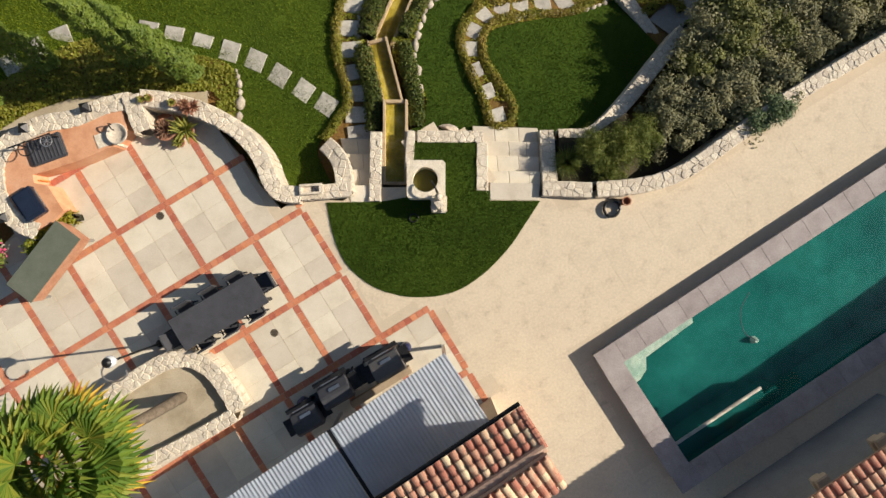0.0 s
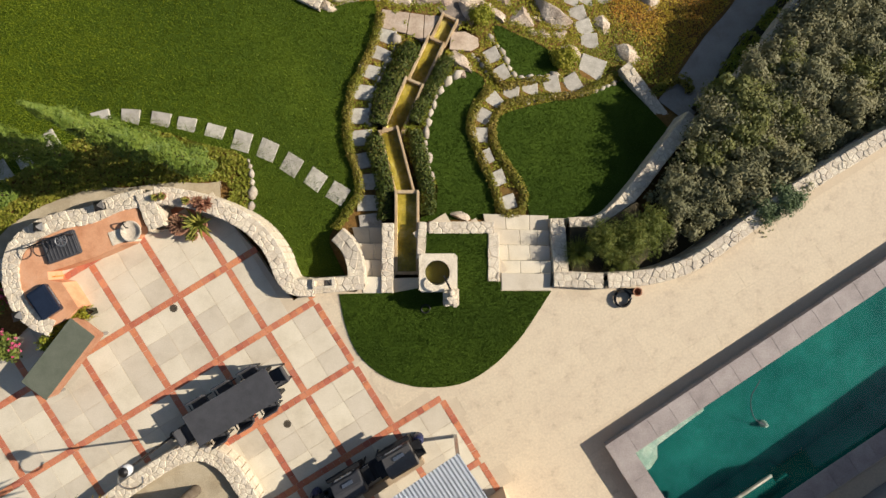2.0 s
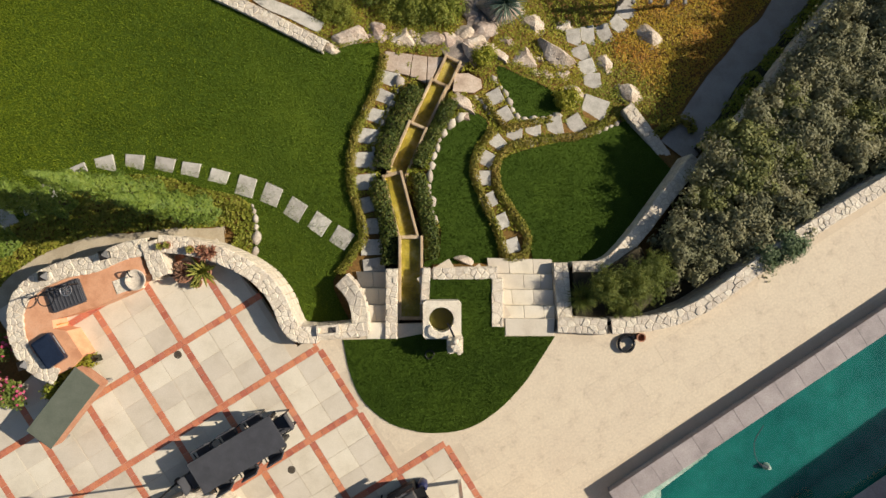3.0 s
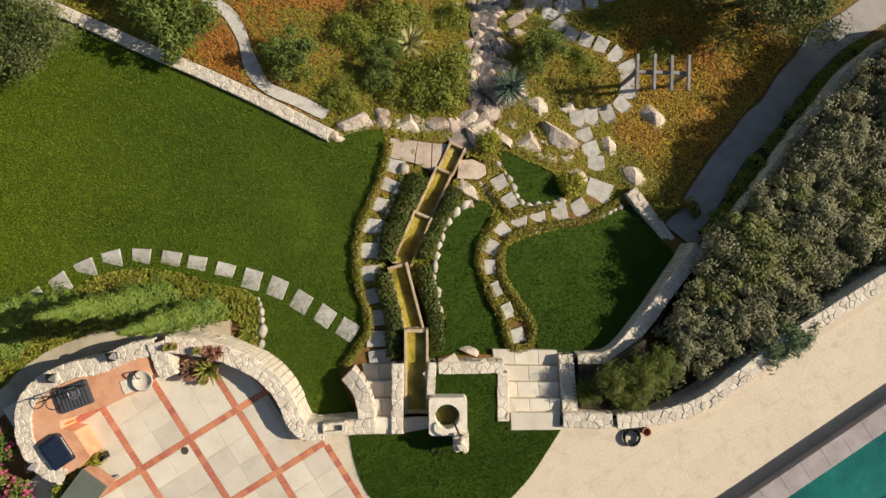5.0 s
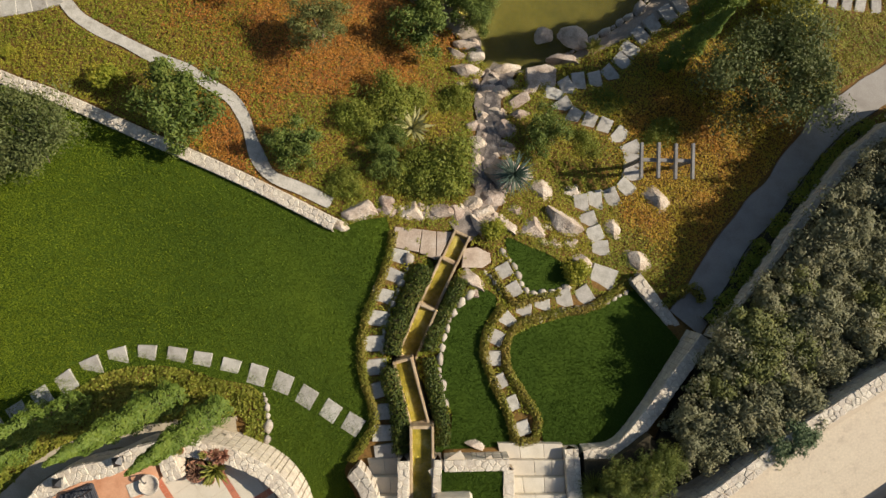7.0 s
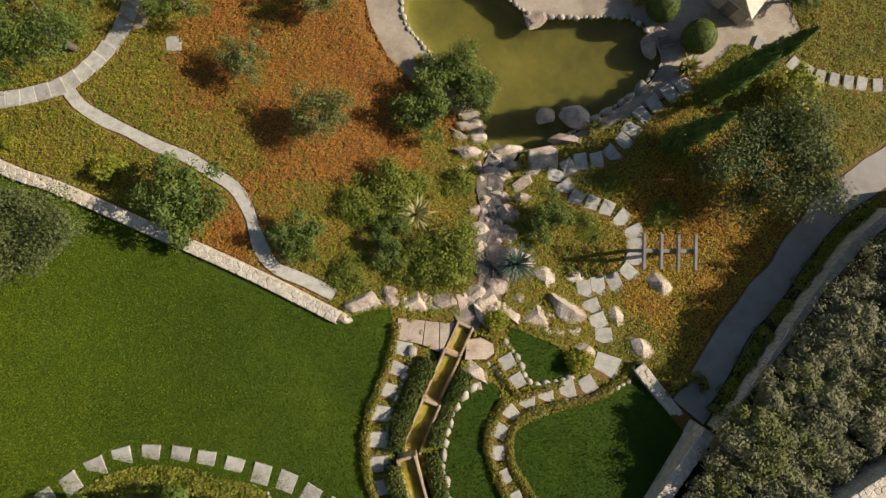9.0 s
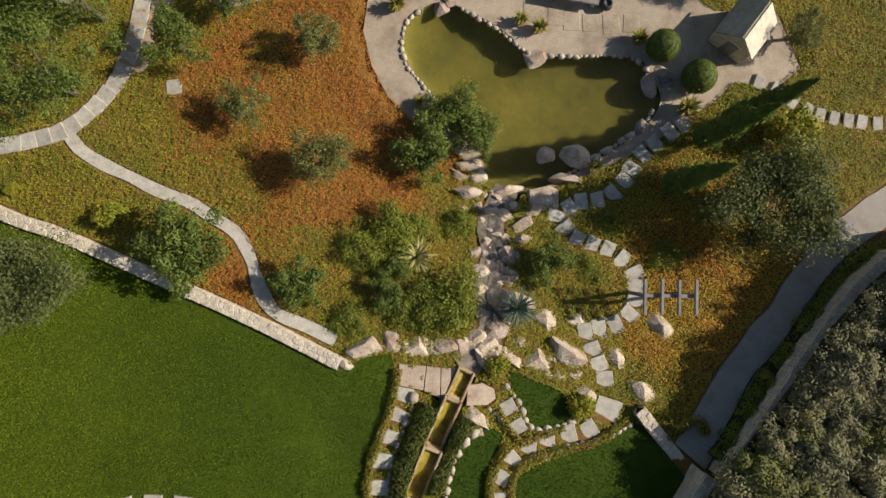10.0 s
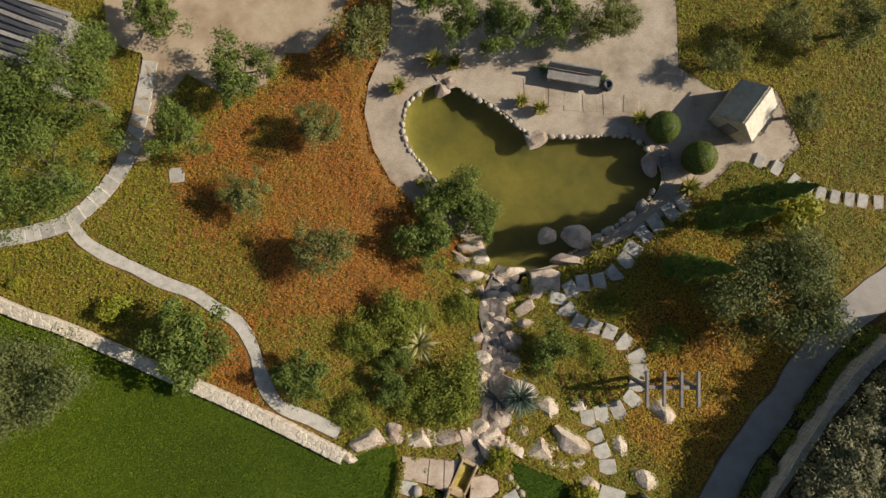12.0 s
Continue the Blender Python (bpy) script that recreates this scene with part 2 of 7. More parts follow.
def mix_clay(m):
    """Gives each tile of a roof one of several fired-clay colours."""
    t = m.node_tree
    ramp, info, add = t.nodes["Color Ramp"], t.nodes.new("ShaderNodeObjectInfo"), t.nodes.new("ShaderNodeMath")
    add.operation = "MULTIPLY_ADD"
    add.inputs[1].default_value, add.inputs[2].default_value = 0.5, -0.25
    both = t.nodes.new("ShaderNodeMath")
    t.links.new(info.outputs["Random"], add.inputs[0])
    t.links.new(add.outputs[0], both.inputs[0])
    t.links.new(ramp.inputs["Fac"].links[0].from_socket, both.inputs[1])
    t.links.new(both.outputs[0], ramp.inputs["Fac"])


M_TILE = surf("cream_limestone", [(0.52, 0.45, 0.34), (0.63, 0.56, 0.44), (0.69, 0.62, 0.5)], 1.1, 25, 0.75, 0.15, vary=0.1, grain=0.08, contrast=(0.25, 0.7))
M_DECK = surf("sandy_limestone", [(0.46, 0.38, 0.28), (0.59, 0.49, 0.36), (0.63, 0.53, 0.39)], 2.2, 14, 0.8, 0.15, vary=0.025, grain=0.13, contrast=(0.28, 0.5))
M_BRICK = surf("terracotta_brick", [(0.42, 0.13, 0.07), (0.55, 0.2, 0.11), (0.5, 0.2, 0.13)], 2.5, 30, 0.8, 0.2, vary=0.18, grain=0.15)
M_JOINT = surf("mortar", [(0.54, 0.45, 0.33), (0.6, 0.5, 0.37)], 3, 40, 0.95, 0.1, grain=0.1)
M_STONE = surf("cream_wall_stone", [(0.52, 0.44, 0.33), (0.65, 0.57, 0.45), (0.72, 0.64, 0.52)], 5, 26, 0.88, 0.8, vary=0.12, grain=0.2, dist=0.03)
M_CORE = surf("wall_mortar", [(0.5, 0.42, 0.31), (0.62, 0.53, 0.41)], 3, 30, 0.95, 0.4, grain=0.15)
M_SLAB = surf("pale_flagstone", [(0.33, 0.3, 0.25), (0.46, 0.43, 0.37), (0.55, 0.51, 0.45)], 4, 25, 0.88, 0.4, vary=0.14, grain=0.2)
M_BOULDER = surf("weathered_boulder", [(0.3, 0.22, 0.16), (0.5, 0.4, 0.31), (0.62, 0.54, 0.45)], 2.2, 16, 0.92, 0.9, vary=0.22, grain=0.3, dist=0.06)
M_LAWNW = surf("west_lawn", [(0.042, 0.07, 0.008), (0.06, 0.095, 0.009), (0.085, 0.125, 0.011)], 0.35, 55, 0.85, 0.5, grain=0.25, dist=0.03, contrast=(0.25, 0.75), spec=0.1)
M_LAWN = surf("lawn", [(0.027, 0.05, 0.006), (0.04, 0.07, 0.007), (0.055, 0.09, 0.009)], 0.35, 55, 0.85, 0.5, grain=0.28, dist=0.03, contrast=(0.25, 0.75), spec=0.1)
M_EARTH = surf("bare_earth", [(0.1, 0.075, 0.02), (0.19, 0.1, 0.028), (0.13, 0.1, 0.025)], 0.8, 14, 0.95, 0.8, grain=0.4, dist=0.06)
M_GRAVEL = surf("grey_gravel_path", [(0.26, 0.23, 0.2), (0.33, 0.3, 0.265), (0.38, 0.35, 0.31)], 1.2, 40, 0.95, 0.4, grain=0.18)
M_SOIL = surf("dry_pale_soil", [(0.33, 0.27, 0.18), (0.44, 0.37, 0.26), (0.5, 0.43, 0.32)], 1.0, 30, 0.95, 0.4, grain=0.18)
M_SAND = surf("sandy_soil", [(0.27, 0.19, 0.12), (0.38, 0.29, 0.195), (0.46, 0.37, 0.26)], 0.8, 30, 0.95, 0.4, grain=0.2)
M_COPING = surf("grey_pool_coping", [(0.25, 0.215, 0.205), (0.34, 0.295, 0.28), (0.4, 0.355, 0.335)], 1.4, 22, 0.7, 0.2, vary=0.06, grain=0.16)
M_POOL = surf("teal_pool_plaster", [(0.004, 0.05, 0.045), (0.008, 0.085, 0.074), (0.014, 0.12, 0.1)], 0.45, 3, 1.0, 0.0, grain=0.14, spec=0.0)
M_STEPS = surf("algae_tinted_stone", [(0.16, 0.25, 0.2), (0.26, 0.34, 0.28), (0.36, 0.42, 0.35)], 2.5, 14, 0.8, 0.2, grain=0.2)
M_POND = surf("olive_pond_bed", [(0.06, 0.055, 0.009), (0.1, 0.088, 0.013), (0.13, 0.11, 0.02)], 0.5, 6, 0.9, 0.2, grain=0.15)
M_WATER = water("clear_water", (0.93, 0.99, 0.97))
M_MURK = water("murky_water", (0.85, 0.86, 0.6), 0.04, 3.0, 0.05)
M_RENDER = surf("warm_render", [(0.55, 0.42, 0.29), (0.66, 0.52, 0.37)], 1.2, 25, 0.9, 0.2, grain=0.1)
M_TERRA = surf("terracotta_plaster", [(0.5, 0.22, 0.11), (0.66, 0.34, 0.19), (0.7, 0.4, 0.25)], 1.3, 20, 0.7, 0.15, grain=0.1)
M_DARK = surf("charcoal_cloth", [(0.05, 0.051, 0.057), (0.075, 0.076, 0.085)], 3, 60, 0.6, 0.2, grain=0.2)
M_BLACK = surf("black_metal", [(0.022, 0.022, 0.024), (0.045, 0.045, 0.046)], 4, 60, 0.45, 0.05, metal=0.6)
M_STEEL = surf("brushed_steel", [(0.4, 0.4, 0.4), (0.55, 0.55, 0.55)], 5, 80, 0.35, 0.05, metal=0.9)
M_IRON = surf("corrugated_sheet", [(0.55, 0.6, 0.68), (0.66, 0.71, 0.78)], 1.0, 30, 0.4, 0.05, metal=0.0, grain=0.08)
M_ROOF = surf("clay_roof_tile", [(0.45, 0.19, 0.12), (0.52, 0.3, 0.2), (0.58, 0.44, 0.29)], 4.5, 30, 0.85, 0.3, vary=0.18, grain=0.2)
mix_clay(M_ROOF)
M_RIDGE = surf("ridge_mortar", [(0.5, 0.3, 0.22), (0.6, 0.42, 0.3)], 3, 30, 0.9, 0.3)
M_TIMBER = surf("grey_timber", [(0.2, 0.18, 0.16), (0.32, 0.3, 0.27)], 4, 50, 0.8, 0.3, vary=0.15)
M_BARK = surf("bark", [(0.1, 0.075, 0.05), (0.2, 0.16, 0.12)], 6, 40, 0.95, 0.8)
M_POT = surf("clay_pot", [(0.35, 0.16, 0.09), (0.45, 0.24, 0.15)], 4, 30, 0.85, 0.2)
M_COVER = surf("green_grey_tarpaulin", [(0.11, 0.125, 0.09), (0.16, 0.17, 0.13)], 2, 30, 0.7, 0.2, grain=0.12)
M_WHITE = surf("white_glass", [(0.75, 0.75, 0.72), (0.82, 0.82, 0.8)], 3, 30, 0.3, 0.0)
M_HEDGE = leafy("hedge_leaves", [(0.035, 0.06, 0.011), (0.085, 0.115, 0.018), (0.19, 0.16, 0.035)], patch=1.2)
M_BORDER = leafy("border_leaves", [(0.12, 0.155, 0.018), (0.235, 0.235, 0.03), (0.35, 0.235, 0.06)], each=0.35, patch=1.0)
M_SHRUB = leafy("grey_green_leaves", [(0.115, 0.128, 0.064), (0.225, 0.222, 0.115), (0.33, 0.295, 0.155)], trans=0.25, each=0.5, patch=0.9)
M_TREE = leafy("tree_leaves", [(0.06, 0.095, 0.02), (0.135, 0.185, 0.035), (0.26, 0.28, 0.06)])
M_OLIVE = leafy("olive_leaves", [(0.09, 0.11, 0.03), (0.19, 0.205, 0.06), (0.31, 0.29, 0.09)])
M_COVERPLANT = leafy("rust_groundcover_leaves", [(0.46, 0.3, 0.034), (0.5, 0.23, 0.036), (0.45, 0.15, 0.038)], trans=0.25, patch=0.9, each=0.3)
M_OCHREPLANT = leafy("ochre_groundcover_leaves", [(0.26, 0.3, 0.024), (0.48, 0.37, 0.034), (0.54, 0.23, 0.032)], trans=0.25, patch=0.7, each=0.3)
M_GREENPLANT = leafy("green_groundcover_leaves", [(0.12, 0.165, 0.018), (0.24, 0.265, 0.026), (0.42, 0.34, 0.036)], trans=0.25, patch=0.7, each=0.35)
M_CYPRESS = leafy("cypress_leaves", [(0.05, 0.09, 0.014), (0.1, 0.15, 0.02), (0.165, 0.21, 0.03)], trans=0.1, each=0.45, patch=2.0)
M_YUCCA = leafy("blue_green_blades", [(0.05, 0.09, 0.07), (0.1, 0.15, 0.11), (0.16, 0.2, 0.14)], trans=0.1)
M_PALM = leafy("palm_fronds", [(0.055, 0.12, 0.014), (0.15, 0.225, 0.026), (0.34, 0.29, 0.04)])
M_YELLOW = leafy("yellow_fronds", [(0.3, 0.25, 0.02), (0.5, 0.33, 0.03), (0.6, 0.35, 0.04)])
M_FLOWER = leafy("pink_petals", [(0.5, 0.04, 0.12), (0.6, 0.1, 0.2), (0.7, 0.25, 0.3)])
M_AGAVE = leafy("agave_blades", [(0.12, 0.16, 0.03), (0.28, 0.27, 0.05), (0.4, 0.34, 0.09)], trans=0.1)
M_DRY = leafy("dry_blades", [(0.1, 0.05, 0.035), (0.22, 0.12, 0.075), (0.34, 0.22, 0.12)], trans=0.1)

# ---------------------------------------------------------------- terrace, pool and pond outlines
TERRACE = ([(-26, -16), (24, -16)] + [(16.95, 7.52), (13.5, 5.71), (11.21, 4.33), (9.07, 2.96), (7.83, 2.1), (6.6, 1.69), (5.11, 1.45), (3.45, 1.47), (1.45, 1.59), (1.44, 3.32), (-0.53, 3.35), (-0.55, 1.76), (-1.48, 1.74), (-1.55, 1.32), (-2.79, 1.34), (-4, 1.41), (-4.51, 1.08)]
           + [(-5.12, 1.79), (-5.62, 2.56), (-6.28, 3.33), (-6.95, 3.93), (-7.79, 4.19), (-8.62, 4.12), (-9.05, 3.53), (-10.47, 3.3), (-11.96, 2.98), (-12.72, 2.32)] + [(-13.1, 2.07), (-12.9, 1.05), (-12.41, 0.36), (-13.42, -0.65), (-16.1, -1.98)] + [(-26, -4)])
POOL_O, POOL_A = Vector((4.88, -3.32)), 33.0      # outer corner of the coping; direction of its long side
POOL_L, POOL_W, COPE, RIM = 13.0, 4.95, 0.64, 0.4
PE1, PE2 = Vector((math.cos(radians(POOL_A)), math.sin(radians(POOL_A)))), Vector((math.sin(radians(POOL_A)), -math.cos(radians(POOL_A))))


def pool_at(u, v):
    return POOL_O + PE1 * u + PE2 * v


POOL_OUT = [tuple(pool_at(u, v)) for u, v in ((0.05, 0.05), (POOL_L, 0.05), (POOL_L, POOL_W), (0.05, POOL_W))]
POOL_IN = [tuple(pool_at(u, v)) for u, v in ((COPE, COPE), (POOL_L - COPE, COPE), (POOL_L - COPE, POOL_W - COPE), (COPE, POOL_W - COPE))]
POND_Z = -4.95
POND = [tuple(p) for p in spline([(-0.9, 24.06), (-1.58, 23.51), (-1.76, 22.51), (-1.34, 21.5), (-0.7, 20.48), (0.28, 19.34), (1.25, 18.2), (1.38, 17.08), (2.33, 16.79), (4.12, 17.1), (5.83, 18.04), (7.54, 19.12), (8.32, 20.26), (7.95, 21.28), (7.4, 21.95), (5.49, 22.06), (4.26, 22.06), (3.14, 22.22), (2.49, 22.82), (1.72, 23.4), (0.66, 23.98), (-0.16, 24.27)], 4, True)]
GARDEN_CUT = [(p[0], p[1]) for p in TERRACE]


PLAZA = [(-3.11, 24.3), (-3.29, 23.19), (-2.99, 21.8), (-2.36, 20.55), (-1.39, 19.55), (-0.19, 18.67), (2.2, 16.62), (4.43, 17.01), (6.24, 17.74), (7.37, 18.27), (8.97, 19.23), (10.57, 20.31), (11.27, 20.97), (12.83, 20.59), (13.87, 21.47), (13.04, 23.62), (10.5, 23.79), (9.13, 24.71), (9.11, 26.74), (9.03, 28.77), (-1.94, 28.97), (-2.22, 26.29)]


RILL_WAY = [(-1.07, 1.84), (-1.07, 4.4), (-1.64, 6.4), (-0.83, 8.05), (-0.11, 9.54), (0.36, 10.46)]


def rill_near(x, y):
    best = 9.0
    for a, b in zip(RILL_WAY, RILL_WAY[1:]):
        dx, dy = b[0] - a[0], b[1] - a[1]
        t = min(1, max(0, ((x - a[0]) * dx + (y - a[1]) * dy) / (dx * dx + dy * dy)))
        best = min(best, math.hypot(x - a[0] - t * dx, y - a[1] - t * dy))
    return best


def ground_z(x, y):
    if 1.5 < y < 10.8 and rill_near(x, y) < 0.62:
        return H(x, y) - 0.7
    if inside((x, y), TERRACE):
        return -2.6 if inside((x, y), POOL_OUT) else -0.3
    if inside((x, y), POND):
        return POND_Z - 0.75
    z = H(x, y)
    if any(inside((x + a, y + b), PLAZA) for a, b in ((0, 0), (0.42, 0), (-0.42, 0), (0, 0.42), (0, -0.42))):
        return min(z, -4.95)
    return z + 0.06 * noise.noise((x * 0.6, y * 0.6, 3.0))


def axis(lo, hi, step):
    far = [2400, 900, 300, 120, 60]
    n = round((hi - lo) / step)
    return [lo - f for f in far] + [lo + (hi - lo) * k / n for k in range(n + 1)] + [hi + f for f in reversed(far)]


def build_ground():
    xs, ys = axis(-30, 30, 0.4), axis(-18, 40, 0.4)
    verts = [(x, y, ground_z(x, y)) for y in ys for x in xs]
    n = len(xs)
    faces = [(j * n + i, j * n + i + 1, (j + 1) * n + i + 1, (j + 1) * n + i) for j in range(len(ys) - 1) for i in range(n - 1)]
    me = bpy.data.meshes.new("ground")
    me.from_pydata(verts, [], faces)
    me.materials.append(M_EARTH)
    me.polygons.foreach_set("use_smooth", [True] * len(faces))
    tagged(new("ground", me), "sloping brown garden earth below the terrace", "ground", kind="structure")


build_ground()
LAWN_HOLE = [tuple(p) for p in POOL_OUT]
deck = solid("pavement", drape(TERRACE, lambda x, y: -0.008, 2.0, 0.25, [LAWN_HOLE]), M_JOINT, "sandy cream limestone paving of the pool terrace", "paving", "structure")


# ---------------------------------------------------------------- lawns and paths
M_PLAZA = surf("worn_sandstone", [(0.26, 0.205, 0.15), (0.41, 0.335, 0.25), (0.5, 0.42, 0.325)], 0.9, 16, 0.85, 0.25, grain=0.2)


def lawn(name, poly, label, dz=0.05, flat=None, mat=None):
    return solid(name, drape(poly, (lambda x, y: flat) if flat is not None else (lambda x, y: H(x, y) + dz), 0.7, 0.15), mat or M_LAWN, label, "lawn", "structure", smooth=False)


def smooth2(pts, per=4, closed=False):
    return [tuple(p) for p in spline(pts, per, closed)]


HALF = (smooth2([(-3.13, 1.28), (-2.94, 0.33), (-2.57, -0.53), (-1.89, -1.17), (-1.08, -1.5), (-0.22, -1.59), (0.73, -1.43), (1.59, -0.91), (2.37, -0.12), (2.89, 0.63), (3.35, 1.34)])
        + [(1.8, 1.35), (1.81, 1.64), (1.46, 1.64), (1.46, 3.16), (-0.54, 3.16), (-0.54, 2.44), (-0.73, 1.44), (-1.47, 1.31)])
lawn("lawn_half_moon", HALF, "dark green half-moon lawn set in the terrace", flat=0.015)
WEST = ([(-24.22, 20.43), (-14.91, 15.81), (-11.36, 14.15), (-7.05, 12.13), (-3.93, 10.63), (-3.03, 10.94), (-2.23, 11.04), (-2.07, 10.5)]
        + smooth2([(-2.14, 9.86), (-2.61, 8.73), (-3, 7.55), (-3.02, 6.57), (-2.8, 5.41), (-2.73, 4.52), (-2.95, 3.82), (-3.52, 3.03), (-3.28, 2.31), (-2.93, 1.64)])
        + [(-2.93, 1.11), (-4.39, 1.53)] + smooth2([(-5.09, 2.71), (-5.61, 3.43), (-6, 3.79), (-5.96, 4.77), (-6.02, 5.4)])
        + smooth2([(-6.47, 5.73), (-7.43, 5.93), (-8.4, 6.24), (-9.53, 6.38), (-10.63, 6.25), (-11.62, 5.79), (-12.98, 4.95), (-13.98, 4.37), (-16.04, 3.27), (-21.14, 2.15)]))
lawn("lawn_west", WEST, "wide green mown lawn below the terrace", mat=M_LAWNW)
MID = smooth2([(0.29, 8.32), (0.96, 8.6), (1.49, 8.17), (0.96, 7.29), (0.82, 6.39), (1.2, 5.49), (1.64, 4.59), (1.71, 3.62)], 3) + [(1.46, 3.33), (-0.65, 3.38), (-0.65, 3.63), (-0.16, 3.79)] + smooth2([(-0.1, 4.64), (-0.45, 5.54), (-0.47, 6.6), (-0.2, 7.5)], 3)
lawn("lawn_middle", MID, "narrow dark green lawn beside the rill")
EAST = smooth2([(2.84, 3.6), (2.65, 4.38), (1.98, 5.38), (1.69, 6.19), (1.89, 6.91), (2.55, 7.26), (3.85, 7.6), (5.08, 7.92), (6.32, 8.44)], 3) + [(6.71, 7.97), (7.8, 6.56), (6.29, 4.64), (4.95, 3.43)]
lawn("lawn_east", EAST, "dark green lawn by the curved border")
NORTH = smooth2([(1.87, 10.29), (2.69, 9.97), (3.48, 9.63), (4.02, 9.14), (3.92, 8.55), (2.8, 8.34), (2.33, 8.77), (2.01, 9.45)], 3, True)
lawn("lawn_small", NORTH, "small dark green lawn among boulders")


def path(name, pts, width, material, label, dz=0.05, wob=0.12, per=6):
    return solid(name, band(Line(spline(pts, per)), width, lambda x, y: H(x, y) + dz, 0.3, wob=wob), material, label, "path", "structure")


path("path_east", [(7.95, 7.3), (8.65, 8.1), (9.8, 9.65), (10.85, 10.8), (11.95, 11.95), (13.05, 13.25), (14.15, 14.5), (15.6, 15.4), (18.6, 17.2)], lambda s: 1.22, M_GRAVEL, "grey gravel path along the hedge bank")
path("path_west", [(-19.78, 18.11), (-15.9, 18.52), (-14.73, 18.71), (-13.75, 19.06), (-12.82, 19.88), (-11.98, 21.18), (-11.53, 22.77), (-11.19, 25.23)], 0.55, M_SLAB, "pale paved garden path climbing through groundcover")
path("path_fork", [(-13.63, 18.94), (-12.97, 18.19), (-11, 17.12), (-9.19, 16.29), (-7.81, 15.41), (-7.13, 14.48), (-6.78, 13.49), (-6.26, 12.59), (-5.34, 12.12), (-4.1, 11.52)], lambda s: 0.42, M_SLAB, "grey gravel path branching past the lawn wall", wob=0.08)
plaza = solid("pavement_pond", drape(PLAZA, lambda x, y: -4.8, 1.0, 0.0, []), M_PLAZA, "sandy stone paving round the pond", "paving", "structure")


# ---------------------------------------------------------------- pool
def build_pool():
    pool = thing("swimming_pool", 0, 0, 0, "raised rectangular swimming pool with grey stone coping", "pool")
    turn = Matrix.Translation((POOL_O.x, POOL_O.y, 0)) @ pose(0, 0, 0, 0, 0, POOL_A)
    wall = bmesh.new()
    t = 0.3
    for u0, u1, v0, v1 in ((0.05, POOL_L, 0.05, 0.05 + t), (0.05, POOL_L, POOL_W - t, POOL_W), (0.05, 0.05 + t, 0.05 + t, POOL_W - t), (POOL_L - t, POOL_L, 0.05 + t, POOL_W - t)):
        box(wall, u1 - u0, v1 - v0, RIM + 0.25, turn @ pose((u0 + u1) / 2, -(v0 + v1) / 2, -0.3))
    part("pool_wall", wall, M_COPING, pool)
    basin = bmesh.new()
    shape = [(COPE, COPE), (POOL_L - COPE, COPE), (POOL_L - COPE, POOL_W - COPE), (COPE, POOL_W - COPE)]
    rings = [[basin.verts.new(turn @ Vector((u, -v, z))) for u, v in shape] for z in (RIM - 0.04, -0.45)]
    for k in range(4):
        basin.faces.new((rings[0][k], rings[0][(k + 1) % 4], rings[1][(k + 1) % 4], rings[1][k]))
    basin.faces.new(rings[1])
    part("basin", basin, M_POOL, pool, "teal plastered basin")
    shelf = bmesh.new()
    for k in range(2):
        pts = [(COPE, COPE), (3.3 - 0.35 * k, COPE), (3.2 - 0.4 * k, COPE + 0.32 - 0.1 * k), (COPE + 0.75 - 0.2 * k, COPE + 0.42 - 0.1 * k), (COPE + 0.55 - 0.2 * k, COPE + 0.75 - 0.2 * k), (COPE + 0.2, COPE + 0.9 - 0.25 * k), (COPE, COPE + 0.9 - 0.25 * k)]
        z1 = RIM - 0.34 + 0.12 * k
        lo, hi = [[shelf.verts.new(turn @ Vector((u + 0.002, -v - 0.002, z))) for u, v in pts] for z in (-1.0, z1)]
        for i in range(len(pts)):
            shelf.faces.new((lo[i], lo[(i + 1) % len(pts)], hi[(i + 1) % len(pts)], hi[i]))
        shelf.faces.new(hi)
    part("shallow_step", shelf, M_STEPS, pool, "pale stone steps under the water")
    bench = bmesh.new()
    box(bench, 3.2, 0.6, 1.4, turn @ pose(COPE + 1.6, -(POOL_W - COPE - 0.3), -1.25), 0.03)
    box(bench, 0.5, 0.36, 1.39, turn @ pose(COPE + 3.4, -(POOL_W - COPE - 0.18), -1.25), 0.03)
    part("bench", bench, M_POOL, pool, "teal underwater bench with a pale edge")
    edge = bmesh.new()
    box(edge, 3.2, 0.1, 0.05, turn @ pose(COPE + 1.6, -(POOL_W - COPE - 0.57), 0.13), 0.015)
    part("bench_edge", edge, M_SLAB, pool)
    surface = bmesh.new()
    surface.faces.new([surface.verts.new(turn @ Vector((u, -v, RIM - 0.12))) for u, v in ((COPE + 0.003, COPE + 0.003), (POOL_L - COPE - 0.003, COPE + 0.003), (POOL_L - COPE - 0.003, POOL_W - COPE - 0.003), (COPE + 0.003, POOL_W - COPE - 0.003))])
    ob = solid("water_pool", surface, M_WATER, "clear green-blue pool water", "water", "structure")
    ob.visible_shadow = False
    slab = bmesh.new()
    box(slab, 0.746, COPE + 0.04, 0.06, None, 0.005)
    me = link_mesh("coping_stone", slab, M_COPING)
    n = round(POOL_L / 0.75)
    for k in range(n):
        for v in (COPE / 2, POOL_W - COPE / 2):
            piece("coping_stone", me, pool, turn @ pose((k + 0.5) * 0.75 - 0.0, -v, RIM - 0.055))
    for k in range(5):
        for u in (COPE / 2, ):
            piece("coping_stone", me, pool, turn @ pose(u, -(COPE + 0.36 + k * 0.745), RIM - 0.055, 0, 0, 90))
    cleaner = thing("pool_cleaner", *pool_at(4.75, 2.75), -0.44, "small white pool cleaner with a hose on the pool floor", "pool cleaner")
